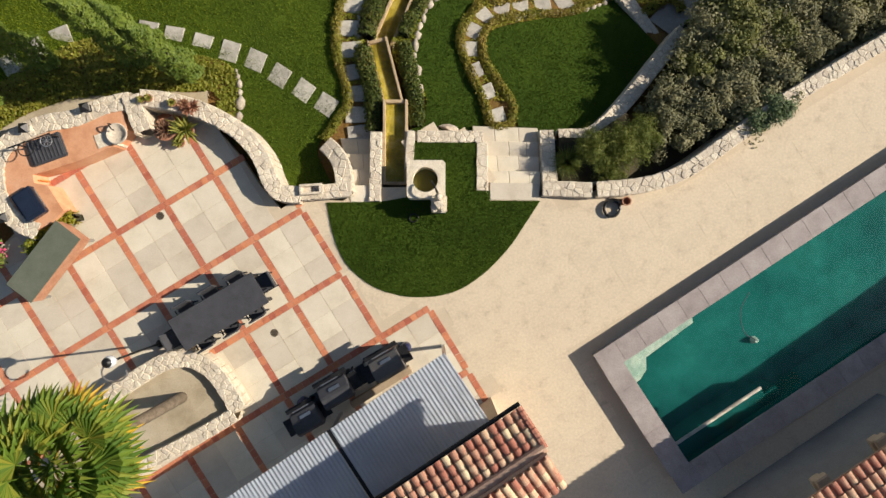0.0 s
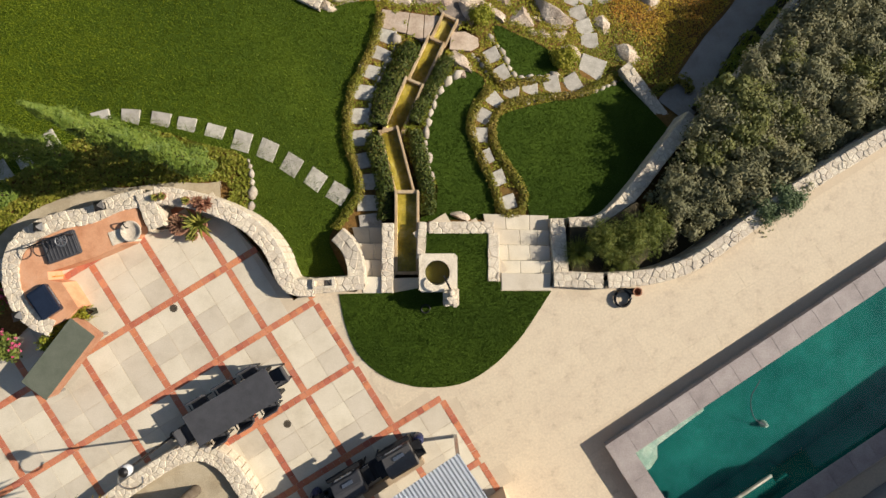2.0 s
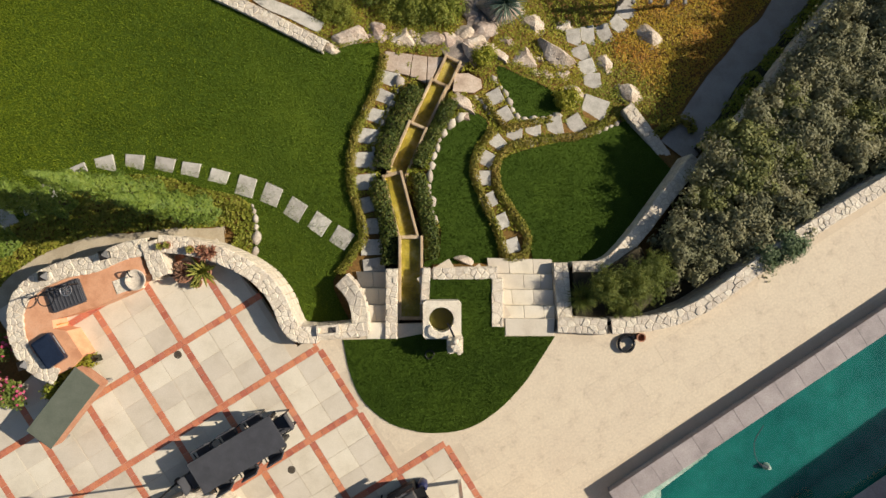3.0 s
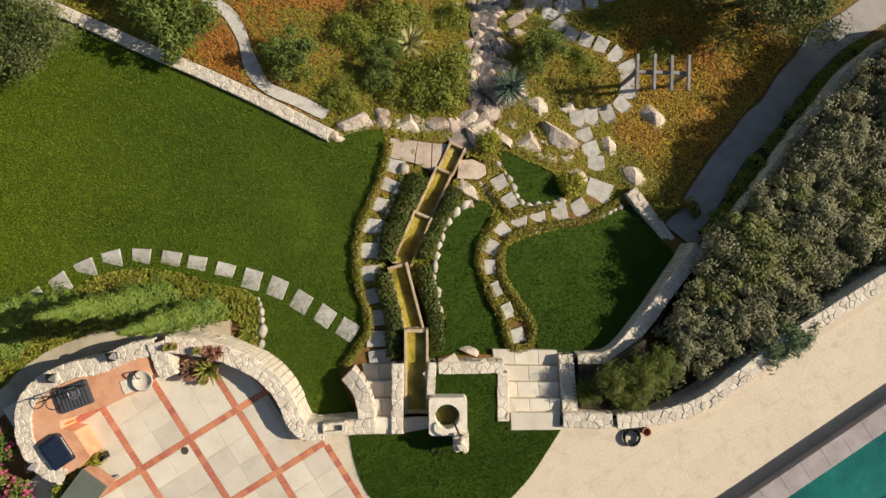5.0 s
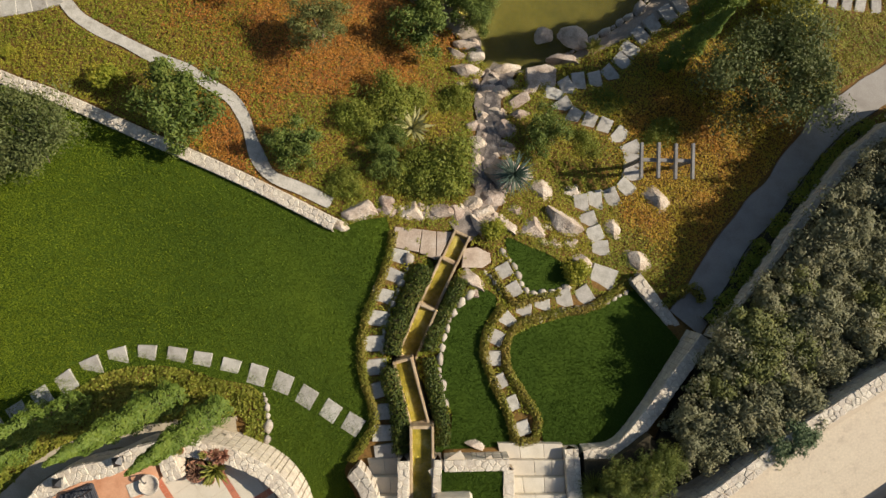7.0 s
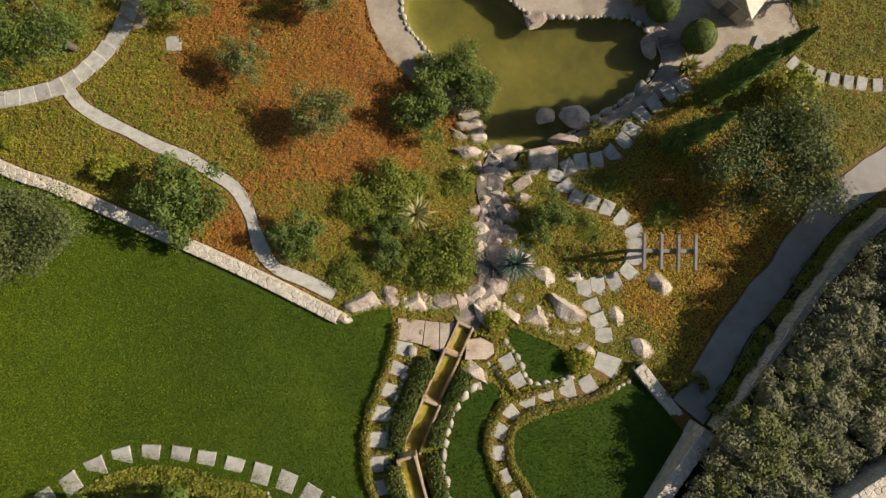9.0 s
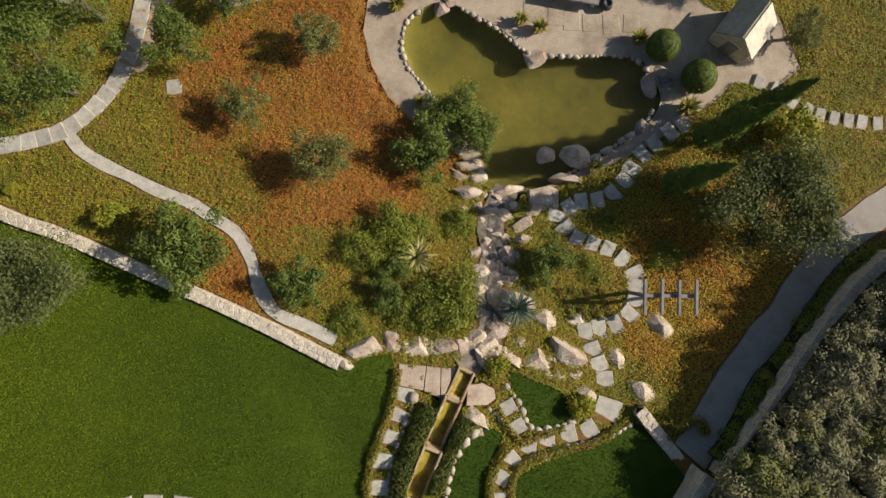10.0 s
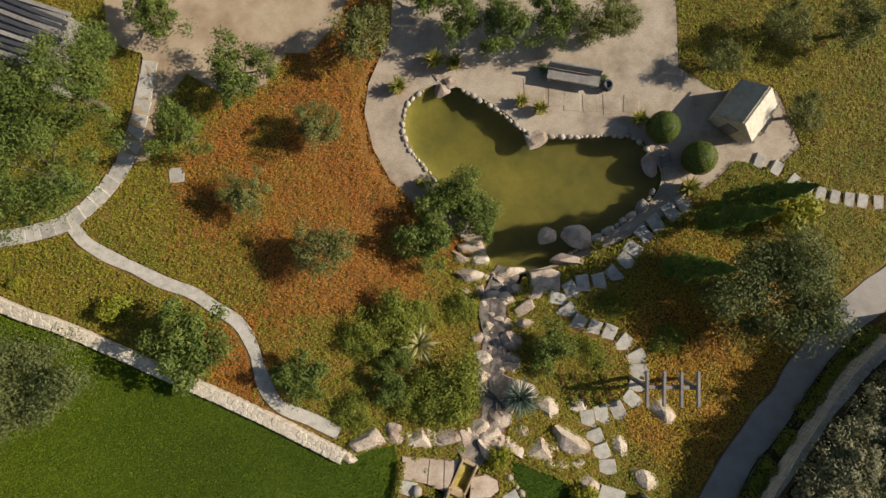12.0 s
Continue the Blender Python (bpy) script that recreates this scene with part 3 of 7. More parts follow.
    b = bmesh.new()
    bmesh.ops.create_cone(b, cap_ends=True, segments=14, radius1=0.12, radius2=0.06, depth=0.14, matrix=pose(0, 0, 0.12))
    part("body", b, M_STEPS, cleaner)
    b = bmesh.new()
    tube(b, spline([(0, 0, 0.2), (-0.5, 0.3, 0.3), (-0.8, 1.0, 0.5), (-0.6, 1.6, 0.6)], 6), 0.013)
    part("hose", b, M_DARK, cleaner)


build_pool()


# ---------------------------------------------------------------- pond water
def build_pond():
    bm = drape(POND, lambda x, y: POND_Z, 3.0)
    ob = solid("water_pond", bm, M_MURK, "murky olive green pond water", "water", "structure")
    ob.visible_shadow = False
    bed = bmesh.new()
    c = Vector((sum(p[0] for p in POND) / len(POND), sum(p[1] for p in POND) / len(POND)))
    rings = []
    for f, z in ((1.015, -4.79), (0.995, POND_Z - 0.1), (0.93, POND_Z - 0.3), (0.8, POND_Z - 0.42), (0.4, POND_Z - 0.5)):
        rings.append([bed.verts.new((c.x + (p[0] - c.x) * f, c.y + (p[1] - c.y) * f, z)) for p in POND])
    for a, b in zip(rings, rings[1:]):
        for k in range(len(POND)):
            bed.faces.new((a[k], a[(k + 1) % len(POND)], b[(k + 1) % len(POND)], b[k]))
    bed.faces.new(rings[-1])
    solid("pond_bed", bed, M_POND, "muddy olive bed of the pond", "pond bed", "structure", smooth=True)


# the paving stops at the pond's edge
bm_ = bmesh.new()
bm_.from_mesh(plaza.data)
for a, b in zip(POND, POND[1:] + POND[:1]):
    mid = Vector(((a[0] + b[0]) / 2, (a[1] + b[1]) / 2, 0))
    near = [f for f in bm_.faces if (f.calc_center_median().xy - mid.xy).length < 1.3]
    d = Vector((b[0] - a[0], b[1] - a[1], 0))
    bmesh.ops.bisect_plane(bm_, geom=near + list({e for f in near for e in f.edges}) + list({v for f in near for v in f.verts}), plane_co=(a[0], a[1], -4.8), plane_no=(d.y, -d.x, 0))
bmesh.ops.delete(bm_, geom=[f for f in bm_.faces if inside(f.calc_center_median(), POND)], context="FACES")
bm_.to_mesh(plaza.data)
bm_.free()
build_pond()


# ---------------------------------------------------------------- stone walls with irregular cap stones
rng = random.Random(4)


def stone_wall(name, pts, width, top, label, per=5, deep=None, size=0.185, cap=0.05):
    """A wall along pts (plan). top: heights at its start and end, or a function of s in 0..1."""
    line = Line(spline(pts, per) if len(pts) > 2 else [Vector(p) for p in pts])
    high = top if callable(top) else (lambda f: top[0] + (top[1] - top[0]) * f)
    wall = thing(name, 0, 0, 0, label, "stone wall", kind="structure")
    bm = bmesh.new()
    n = max(1, round(line.length / 0.25))
    rows = []
    for k in range(n + 1):
        p, nr = line.at(line.length * k / n)
        z = high(k / n) - 0.016
        row = []
        for side in (-1, 1):
            q = p + nr * side * (width / 2 - 0.02)
            row += [bm.verts.new((q.x, q.y, z)), bm.verts.new((q.x, q.y, min(deep if deep is not None else 9, min(0, H(q.x, q.y)) - 0.3, z - 0.3)))]
        rows.append(row)
    for a, b in zip(rows, rows[1:]):
        for i, j in ((0, 2), (2, 3), (3, 1), (1, 0)):
            bm.faces.new((a[i], a[j], b[j], b[i]))
    bm.faces.new(rows[0])
    bm.faces.new(rows[-1])
    part("core", bm, M_CORE, wall)
    for poly in cells(line.length, width, size, rng):
        z = rng.uniform(-0.016, 0.012)
        top3 = []
        for c in poly:
            p, nr = line.at(c.x)
            q = p + nr * (c.y - width / 2)
            top3.append((q.x, q.y, high(c.x / line.length) + z))
        me = stone_mesh(top3, cap)
        me.materials.append(M_STONE)
        piece("cap_stone", me, wall)
    face_stones(wall, line, width, high)
    return line


def face_stones(wall, line, width, high):
    """Rough stones standing out of both faces of a wall."""
    bm = bmesh.new()
    for side in (-1, 1):
        s = 0.0
        while s < line.length:
            step = rng.uniform(0.12, 0.28)
            p, nr = line.at(min(s + step / 2, line.length))
            d = Vector((nr.y, -nr.x))
            q0 = p + nr * side * width / 2
            foot = 0.0 if inside(p + nr * side * (width / 2 + 0.25), TERRACE) else H(q0.x, q0.y)
            z = foot - 0.1
            zt = high(min(1, (s + step / 2) / line.length)) - 0.06
            while z < zt:
                hh = min(rng.uniform(0.1, 0.2), zt - z)
                if hh > 0.05:
                    c = p + nr * side * (width / 2 + 0.005)
                    m = Matrix(((d.x, nr.x, 0, c.x), (d.y, nr.y, 0, c.y), (0, 0, 1, z), (0, 0, 0, 1)))
                    w = min(step, line.length - s) - 0.003
                    if w > 0.05:
                        out = rng.uniform(0.003, 0.012)
                        vs = [bm.verts.new(m @ Vector(v)) for v in ((-w / 2, -side * 0.03, 0.003), (w / 2, -side * 0.03, 0.003), (w / 2, -side * 0.03, hh - 0.003), (-w / 2, -side * 0.03, hh - 0.003))]
                        us = [bm.verts.new(m @ Vector(v)) for v in ((-w / 2 + 0.008, side * out, 0.014), (w / 2 - 0.008, side * out * rng.uniform(0.6, 1), 0.014), (w / 2 - 0.01, side * out, hh - 0.014), (-w / 2 + 0.008, side * out * rng.uniform(0.6, 1), hh - 0.014))]
                        for k in range(4):
                            bm.faces.new((vs[k], vs[(k + 1) % 4], us[(k + 1) % 4], us[k]))
                        bm.faces.new(us)
                z += hh if hh > 0.02 else 0.1
            s += step
    ob = part("face_stones", bm, M_FACE, wall)
    tagged(ob, kind="stuff")


M_FACE = surf("wall_face_stone", [(0.5, 0.42, 0.31), (0.62, 0.54, 0.42), (0.68, 0.6, 0.48)], 4, 22, 0.9, 0.6, vary=0.1, grain=0.15, island=True)

stone_wall("wall_kitchen", [(-11.27, 0.38), (-11.87, 0.68), (-12.29, 1.25), (-12.44, 1.91), (-12.34, 2.61), (-11.79, 3.16), (-11.05, 3.48), (-10.2, 3.64), (-9.39, 3.99), (-8.63, 4.15)], 0.5, (0.75, 0.75), "curved cream rubble wall behind the outdoor kitchen")
stone_wall("wall_pier", [(-8.6, 4.28), (-8.44, 3.76), (-8.25, 3.27)], 0.5, (0.82, 0.78), "short cream rubble pier beside the basin")
stone_wall("wall_terrace", [(-8.34, 4.22), (-7.59, 4.15), (-6.83, 3.96), (-6.11, 3.65), (-5.46, 3.21), (-4.97, 2.58), (-4.71, 1.91), (-4.45, 1.55), (-3.82, 1.48)], 0.5, lambda f: 0.8 - 0.4 * f ** 1.5, "curved cream rubble wall round the tiled terrace")
stone_wall("wall_stair_west", [(-3.21, 3.1), (-2.87, 2.75), (-2.64, 2.27), (-2.54, 1.58)], 0.5, (-0.15, 0.35), "short curved cream rubble wall beside the steps", size=0.23)
stone_wall("wall_niche", [(-4, 1.52), (-3.26, 1.57), (-2.34, 1.66)], 0.42, (0.38, 0.36), "low cream rubble wall with a niche", size=0.23)
stone_wall("wall_rill_west", [(-1.64, 3.43), (-1.66, 1.32)], 0.36, (0.0, 0.12), "narrow cream rubble wall beside the rill", size=0.22)
stone_wall("wall_rill_east", [(-0.58, 3.46), (-0.64, 2.35)], 0.26, (0.05, 0.06), "narrow cream rubble wall beside the rill", size=0.24)
stone_wall("wall_court_north", [(-0.39, 3.28), (1.6, 3.28)], 0.36, (0.06, 0.06), "low cream rubble wall behind the fountain court", size=0.23)
stone_wall("wall_court_east", [(1.58, 3.12), (1.57, 1.65)], 0.34, (0.06, 0.08), "low cream rubble wall beside the steps", size=0.23)
stone_wall("wall_stair_east", [(3.63, 3.58), (3.65, 1.59)], 0.46, (-0.4, 0.15), "cream rubble planter wall beside the steps")
stone_wall("wall_pool_terrace", [(4.99, 1.66), (6.45, 1.81), (7.66, 2.22), (8.88, 3.04), (10.36, 4.11), (10.97, 4.5), (13.21, 5.83), (16.59, 7.78)], 0.46, (0.37, 0.37), "long curving cream rubble wall above the pool terrace")
stone_wall("wall_front", [(3.39, 1.71), (4.87, 1.65)], 0.46, (0.22, 0.3), "cream rubble planter wall facing the terrace")
stone_wall("wall_bank", [(3.98, 3.36), (5.08, 3.5), (6.12, 4.46), (7.04, 5.55), (8.2, 6.92)], 0.46, lambda f: -0.26 - 0.68 * f, "cream rubble retaining wall below the shrub bank")
stone_wall("wall_path", [(8.7, 6.75), (10.3, 8.6), (11.1, 9.55), (11.85, 10.5), (12.6, 11.35), (13.35, 12.2), (14.1, 13.0), (15.6, 14.1)], 0.4, lambda f: -1.15 - 1.25 * f, "overgrown rubble retaining wall above the path")
stone_wall("wall_lawn_east", [(8.04, 6.6), (6.3, 8.88)], 0.42, (-2.05, -2.05), "short cream rubble wall at the lawn's corner")
LW = [(-20.5, 18.55), (-15.59, 16.08), (-13.61, 15.34), (-10.69, 14.01), (-7.2, 12.43), (-3.93, 10.76)]
lw_line = Line(LW)


def lw_top(f):
    p, _ = lw_line.at(f * lw_line.length)
    return H(p.x, p.y) + 0.25


stone_wall("wall_lawn_west", LW, 0.42, lw_top, "long low cream rubble wall beyond the lawn", per=4)


# ---------------------------------------------------------------- steps
def stair(name, corners, n, z0, z1, label, cols):
    """n steps between two plan edges: corners are back-left, back-right, front-right, front-left; z0 behind, z1 in front."""
    st = thing(name, 0, 0, 0, label, "steps", kind="structure")
    bl, br, fr, fl = [Vector(c) for c in corners]
    for k in range(n):
        f0, f1 = k / n, (k + 1) / n
        a, b, c, d = bl.lerp(fl, f0), br.lerp(fr, f0), br.lerp(fr, f1), bl.lerp(fl, f1)
        z = z0 + (z1 - z0) * (k + 1) / n
        cuts = [0.0] + sorted((i + (0.5 if k % 2 else 0.0) + rng.uniform(-0.12, 0.12)) / cols for i in range(1, cols)) + [1.0]
        for u, v in zip(cuts, cuts[1:]):
            quad = [a.lerp(b, u), a.lerp(b, v), d.lerp(c, v), d.lerp(c, u)]
            mid = sum(quad, Vector((0, 0))) / 4
            top = [(*(mid + (q - mid) * 0.985), z) for q in quad]
            me = stone_mesh(top, 0.5, 0.008)
            me.materials.append(M_TILE)
            piece("step_stone", me, st)


stair("steps_east", [(1.32, 3.74), (3.39, 3.68), (3.38, 1.78), (1.61, 1.8)], 4, -0.78, -0.16, "broad pale limestone steps down to the lawn", 3)
stair("steps_east_top", [(1.8, 1.9), (3.35, 1.87), (3.31, 1.35), (1.81, 1.37)], 1, -0.16, 0.03, "top landing of pale limestone", 1)
stair("steps_west", [(-2.8, 3.33), (-1.82, 3.32), (-1.84, 1.29), (-2.4, 1.3)], 4, -0.8, 0.02, "narrow pale limestone steps beside the rill", 2)


# ---------------------------------------------------------------- rill: stepped stone channel
def build_rill():
    rill = thing("stone_rill", 0, 0, 0, "stepped ochre stone water channel running down the garden", "water channel")
    segs = [([(-1.08, 1.84), (-1.07, 4.45)], -0.12, 0.76), ([(-1.14, 4.36), (-1.67, 6.44)], -0.55, 0.66), ([(-1.58, 6.36), (-0.83, 8.07)], -1.0, 0.68), ([(-0.86, 8.0), (-0.12, 9.56)], -1.42, 0.64), ([(-0.1, 9.5), (0.36, 10.46)], -1.8, 0.62)]
    for (a, b), z, w in segs:
        a, b = Vector(a), Vector(b)
        d = b - a
        m = Matrix.Translation((*((a + b) / 2), z)) @ Matrix.Rotation(math.atan2(d.y, d.x), 4, "Z")
        L = d.length
        for side in (-1, 1):
            bm = bmesh.new()
            box(bm, L, 0.09, 0.9, m @ pose(0, side * (w / 2 - 0.045), -0.9), 0.02)
            part("channel_side", bm, M_OCHRE, rill)
        for end in (-1, 1):
            bm = bmesh.new()
            box(bm, 0.1, w - 0.18, 0.84, m @ pose(end * (L / 2 - 0.05), 0, -0.9), 0.02)
            part("lip", bm, M_OCHRE, rill)
        bm = bmesh.new()
        box(bm, L - 0.2, w - 0.18, 0.1, m @ pose(0, 0, -0.31))
        part("channel_floor", bm, M_ALGAE, rill, "algae-stained yellow channel floor")
        bm = bmesh.new()
        bm.faces.new([bm.verts.new(m @ Vector((sx * (L / 2 - 0.1), sy * (w / 2 - 0.09), -0.14))) for sx, sy in ((-1, -1), (1, -1), (1, 1), (-1, 1))])
        ob = part("water_sheet", bm, M_MURK, rill, "shallow still water")
        ob.visible_shadow = False


M_OCHRE = surf("ochre_cut_stone", [(0.3, 0.2, 0.11), (0.47, 0.35, 0.21), (0.58, 0.46, 0.31)], 2.5, 25, 0.85, 0.4, grain=0.22)
M_ALGAE = surf("algae_floor", [(0.13, 0.105, 0.01), (0.3, 0.235, 0.03), (0.42, 0.36, 0.16)], 2.2, 12, 0.8, 0.1, grain=0.2)
build_rill()


# ---------------------------------------------------------------- roofs at the terrace's south side
POOL_HOUSE = (12.8, -4.49)


def clay_roof(name, origin, turn, along, run, pitch, label, rows, cols, tint):
    """A slope of barrel tiles: origin at the eave's corner, along the eave in +x, up the slope in +y."""
    house = thing(name, 0, 0, 0, label, "roof")
    m = Matrix.Translation(origin) @ pose(0, 0, 0, 0, 0, turn) @ pose(0, 0, 0, pitch, 0, 0)
    bm = bmesh.new()
    box(bm, along, run, 0.1, m @ pose(along / 2, run / 2, -0.12))
    part("roof_deck", bm, M_RIDGE, house)
    b = bmesh.new()
    L, n = run / rows * 1.12, 7
    for (r0, z0), (r1, z1) in (((0.105, 0.03), (0.085, 0.0)),):
        ra = [(r0 * math.cos(math.pi * k / (n - 1)), 0.0, z0 + r0 * math.sin(math.pi * k / (n - 1)) * 0.9) for k in range(n)]
        rb = [(r1 * math.cos(math.pi * k / (n - 1)), L, z1 + r1 * math.sin(math.pi * k / (n - 1)) * 0.9) for k in range(n)]
        ins = [(x * 0.82, 0.0, z0 + (z - z0) * 0.8) for x, _, z in ra]
        A, B, C = [[b.verts.new(p) for p in r] for r in (ra, rb, ins)]
        for k in range(n - 1):
            b.faces.new((A[k], A[k + 1], B[k + 1], B[k]))
            b.faces.new((C[k], C[k + 1], A[k + 1], A[k]))
    me = link_mesh("roof_tile", b, tint)
    b = bmesh.new()
    pans = [[b.verts.new((x, y, 0.012 + 0.05 * (abs(x) / 0.1) ** 2)) for x in (-0.1, -0.05, 0, 0.05, 0.1)] for y in (0, L)]
    for k in range(4):
        b.faces.new((pans[0][k], pans[0][k + 1], pans[1][k + 1], pans[1][k]))
    pan = link_mesh("pan_tile", b, tint)
    for i in range(cols):
        for j in range(rows):
            at = m @ pose((i + 0.5) * along / cols + rng.uniform(-0.008, 0.008), j * run / rows - 0.03, 0.02, 0, 0, rng.uniform(-1.5, 1.5))
            piece("roof_tile", me, house, at)
            if i < cols - 1:
                piece("pan_tile", pan, house, m @ pose((i + 1) * along / cols, j * run / rows - 0.02, -0.012))
    return house, m


# Grey that puts the shade below the eave into the wall's colour.
M_GREYWALL = surf("shade_grey_plaster", [(0.26, 0.25, 0.24), (0.34, 0.33, 0.31)], 1.2, 25, 0.9, 0.2, grain=0.12)


def build_houses():
    h, m = clay_roof("tiled_roof", (2.16, -4.03, 3.5), 180 + 33.5, 5.2, 1.05, 20, "clay barrel-tile roof of the house, its north slope", 4, 23, M_ROOF)
    bm = bmesh.new()
    tube(bm, [m @ Vector((x, 1.06, 0.06)) for x in np.linspace(-0.05, 5.2, 14)], 0.13, sides=10)
    part("ridge", bm, M_RIDGE, h, "mortared ridge of clay tiles")
    bm = bmesh.new()
    for k in range(9):
        tube(bm, [m @ Vector((-0.03, 0.12 * k - 0.03, 0.07 + 0.01 * (k % 2))), m @ Vector((-0.03, 0.12 * k + 0.12, 0.06))], 0.1, 0.085, 8)
    part("verge", bm, M_ROOF, h)
    bm = bmesh.new()
    tube(bm, [m @ Vector((-0.1, -0.1, 0.0)), m @ Vector((5.2, -0.1, 0.0))], 0.06)
    part("gutter", bm, M_BLACK, h, "dark metal gutter")
    g = Matrix.Translation((2.16, -4.03, 0)) @ pose(0, 0, 0, 0, 0, 213.5)
    top = m @ Vector((0, 1.05, 0))
    clay_roof("tiled_roof", tuple(m @ Vector((5.2, 1.98, -0.34))), 33.5, 5.2, 0.97, 20, "clay barrel-tile roof of the house, its south slope", 4, 23, M_ROOF)
    bm = bmesh.new()
    box(bm, 4.5, 1.5, 3.4, g @ pose(2.85, 1.09, 0))
    solid("wall_house", bm, M_RENDER, "warm rendered wall of the house under the tiled roof", "wall", "structure")
    # lean-to of corrugated sheets in two panels
    lean = thing("corrugated_roof", 0, 0, 0, "grey corrugated metal lean-to roof over the barbecue", "roof")
    base = Matrix.Translation((0.39, -2.93, 1.92)) @ pose(0, 0, 0, 0, 0, 213.5) @ pose(0, 0, 0, 3.0, 0, 0)
    for x0, x1 in ((0.0, 3.72), (3.84, 8.6)):
        b = bmesh.new()
        n = int((x1 - x0) / 0.019)
        rows = []
        for y in (0.0, 2.62):
            rows.append([b.verts.new(base @ Vector((x0 + (x1 - x0) * k / n, y, 0.009 * math.sin(2 * math.pi * (x1 - x0) * k / n / 0.114)))) for k in range(n + 1)])
        for k in range(n):
            b.faces.new((rows[0][k], rows[0][k + 1], rows[1][k + 1], rows[1][k]))
        bmesh.ops.solidify(b, geom=b.faces[:], thickness=0.006)
        part("sheet", b, M_IRON, lean)
    b = bmesh.new()
    box(b, 0.1, 2.62, 0.03, base @ pose(3.78, 1.31, -0.05))
    part("gutter", b, M_BLACK, lean, "dark gutter between the sheets")
    for x in (0.08, 3.78, 8.5):
        b = bmesh.new()
        box(b, 0.1, 0.1, 1.93, Matrix.Translation((*(base @ Vector((x, 0.12, 0))).xy, -0.03)))
        part("post", b, M_STEEL, lean)
    b = bmesh.new()
    box(b, 8.55, 0.06, 0.1, base @ pose(4.28, 0.12, -0.13))
    part("beam", b, M_STEEL, lean)
    # second house beyond the pool
    # Out-of-view roof run, added so its shadow falls on pool and paving.
    wings = bmesh.new()
    far = Matrix.Translation((*POOL_HOUSE, 3.0)) @ pose(0, 0, 0, 0, 0, 213.5) @ pose(0, 0.95, 0) @ pose(0, 0, 0, 18, 0, 0)
    for x0, x1 in ((-9.0, -0.03),):
        box(wings, x1 - x0, 3.0, 0.1, far @ pose((x0 + x1) / 2, 1.5, -0.12))
        n = round((x1 - x0) / 0.238)
        for k in range(n):
            x = x0 + (k + 0.5) * (x1 - x0) / n
            tube(wings, [far @ Vector((x, -0.03, 0.02)), far @ Vector((x, 3.0, 0.02))], 0.1, 0.1, 8)
    solid("tiled_roof", wings, M_ROOF, "unseen run of clay roof added to shade the pool", "roof", "structure")
    h2, m2 = clay_roof("tiled_roof", (*POOL_HOUSE, 3.0), 213.5, 5.0, 3.0, 18, "clay barrel-tile roof of the house beyond the pool", 9, 21, M_ROOF)
    g2 = Matrix.Translation((*POOL_HOUSE, 0)) @ pose(0, 0, 0, 0, 0, 213.5)
    bm = bmesh.new()
    box(bm, 6.0, 2.4, 2.85, g2 @ pose(2.2, 1.85, 0))
    # Wall under the added, unseen roof run.
    box(bm, 8.2, 2.0, 2.85, g2 @ pose(-4.9, 2.7, 0))
    solid("wall_house_pool", bm, M_GREYWALL, "wall of the house beyond the pool, greyed to read as shade", "wall", "structure")


build_houses()


# ---------------------------------------------------------------- terrace tiling
GO, GE1, GE2 = Vector((-4.139, -1.76)), Vector((1.451, 0.885)), Vector((1.189, -1.93))
BAND = 0.2


def grid_at(i, j):
    return GO + GE1 * i + GE2 * j


def build_tiling():
    n1, n2 = GE1.normalized(), GE2.normalized()
    ang = math.degrees(math.atan2(n1.y, n1.x))
    tw, th = (GE1.length - BAND) / 2 - 0.008, (GE2.length - BAND) / 3 - 0.008
    b = bmesh.new()
    box(b, tw, th, 0.05, None, 0.006)
    tile = link_mesh("tile", b, M_TILE)
    b = bmesh.new()
    box(b, GE1.length / 8 - 0.008, BAND - 0.008, 0.052, None, 0.006)
    brick = link_mesh("brick", b, M_BRICK)
    b = bmesh.new()
    box(b, (GE2.length - BAND) / 8 - 0.008, BAND - 0.008, 0.052, None, 0.006)
    brick2 = link_mesh("brick", b, M_BRICK)
    for j in range(-5, 6):
        for i in range(-10, 2):
            if i >= 1 and j < 1:
                continue
            o = grid_at(i, j)
            if o.x < -19 or o.y < -11:
                continue
            for a in range(2):
                for c in range(3):
                    p = o + n1 * (BAND / 2 + (a + 0.5) * (tw + 0.008)) + n2 * (BAND / 2 + (c + 0.5) * (th + 0.008))
                    if inside(p, TERRACE):
                        piece("tile", tile, deck, pose(p.x, p.y, -0.052 + rng.uniform(0, 0.004), rng.uniform(-0.2, 0.2), rng.uniform(-0.2, 0.2), ang))
            for k in range(8):
                p = o + GE1 * ((k + 0.5) / 8)
                if inside(p, TERRACE):
                    piece("brick", brick, deck, pose(p.x, p.y, -0.05 + rng.uniform(0, 0.004), 0, 0, ang))
            ends = (0, 1) if (i == 1 or (i == 0 and j < 1)) else (0,)
            for e in ends:
                for k in range(8):
                    p = grid_at(i + e, j) + n2 * (BAND / 2 + (GE2.length - BAND) * (k + 0.5) / 8)
                    if inside(p, TERRACE):
                        piece("brick", brick2, deck, pose(p.x, p.y, -0.05 + rng.uniform(0, 0.004), 0, 0, ang + 90))


build_tiling()


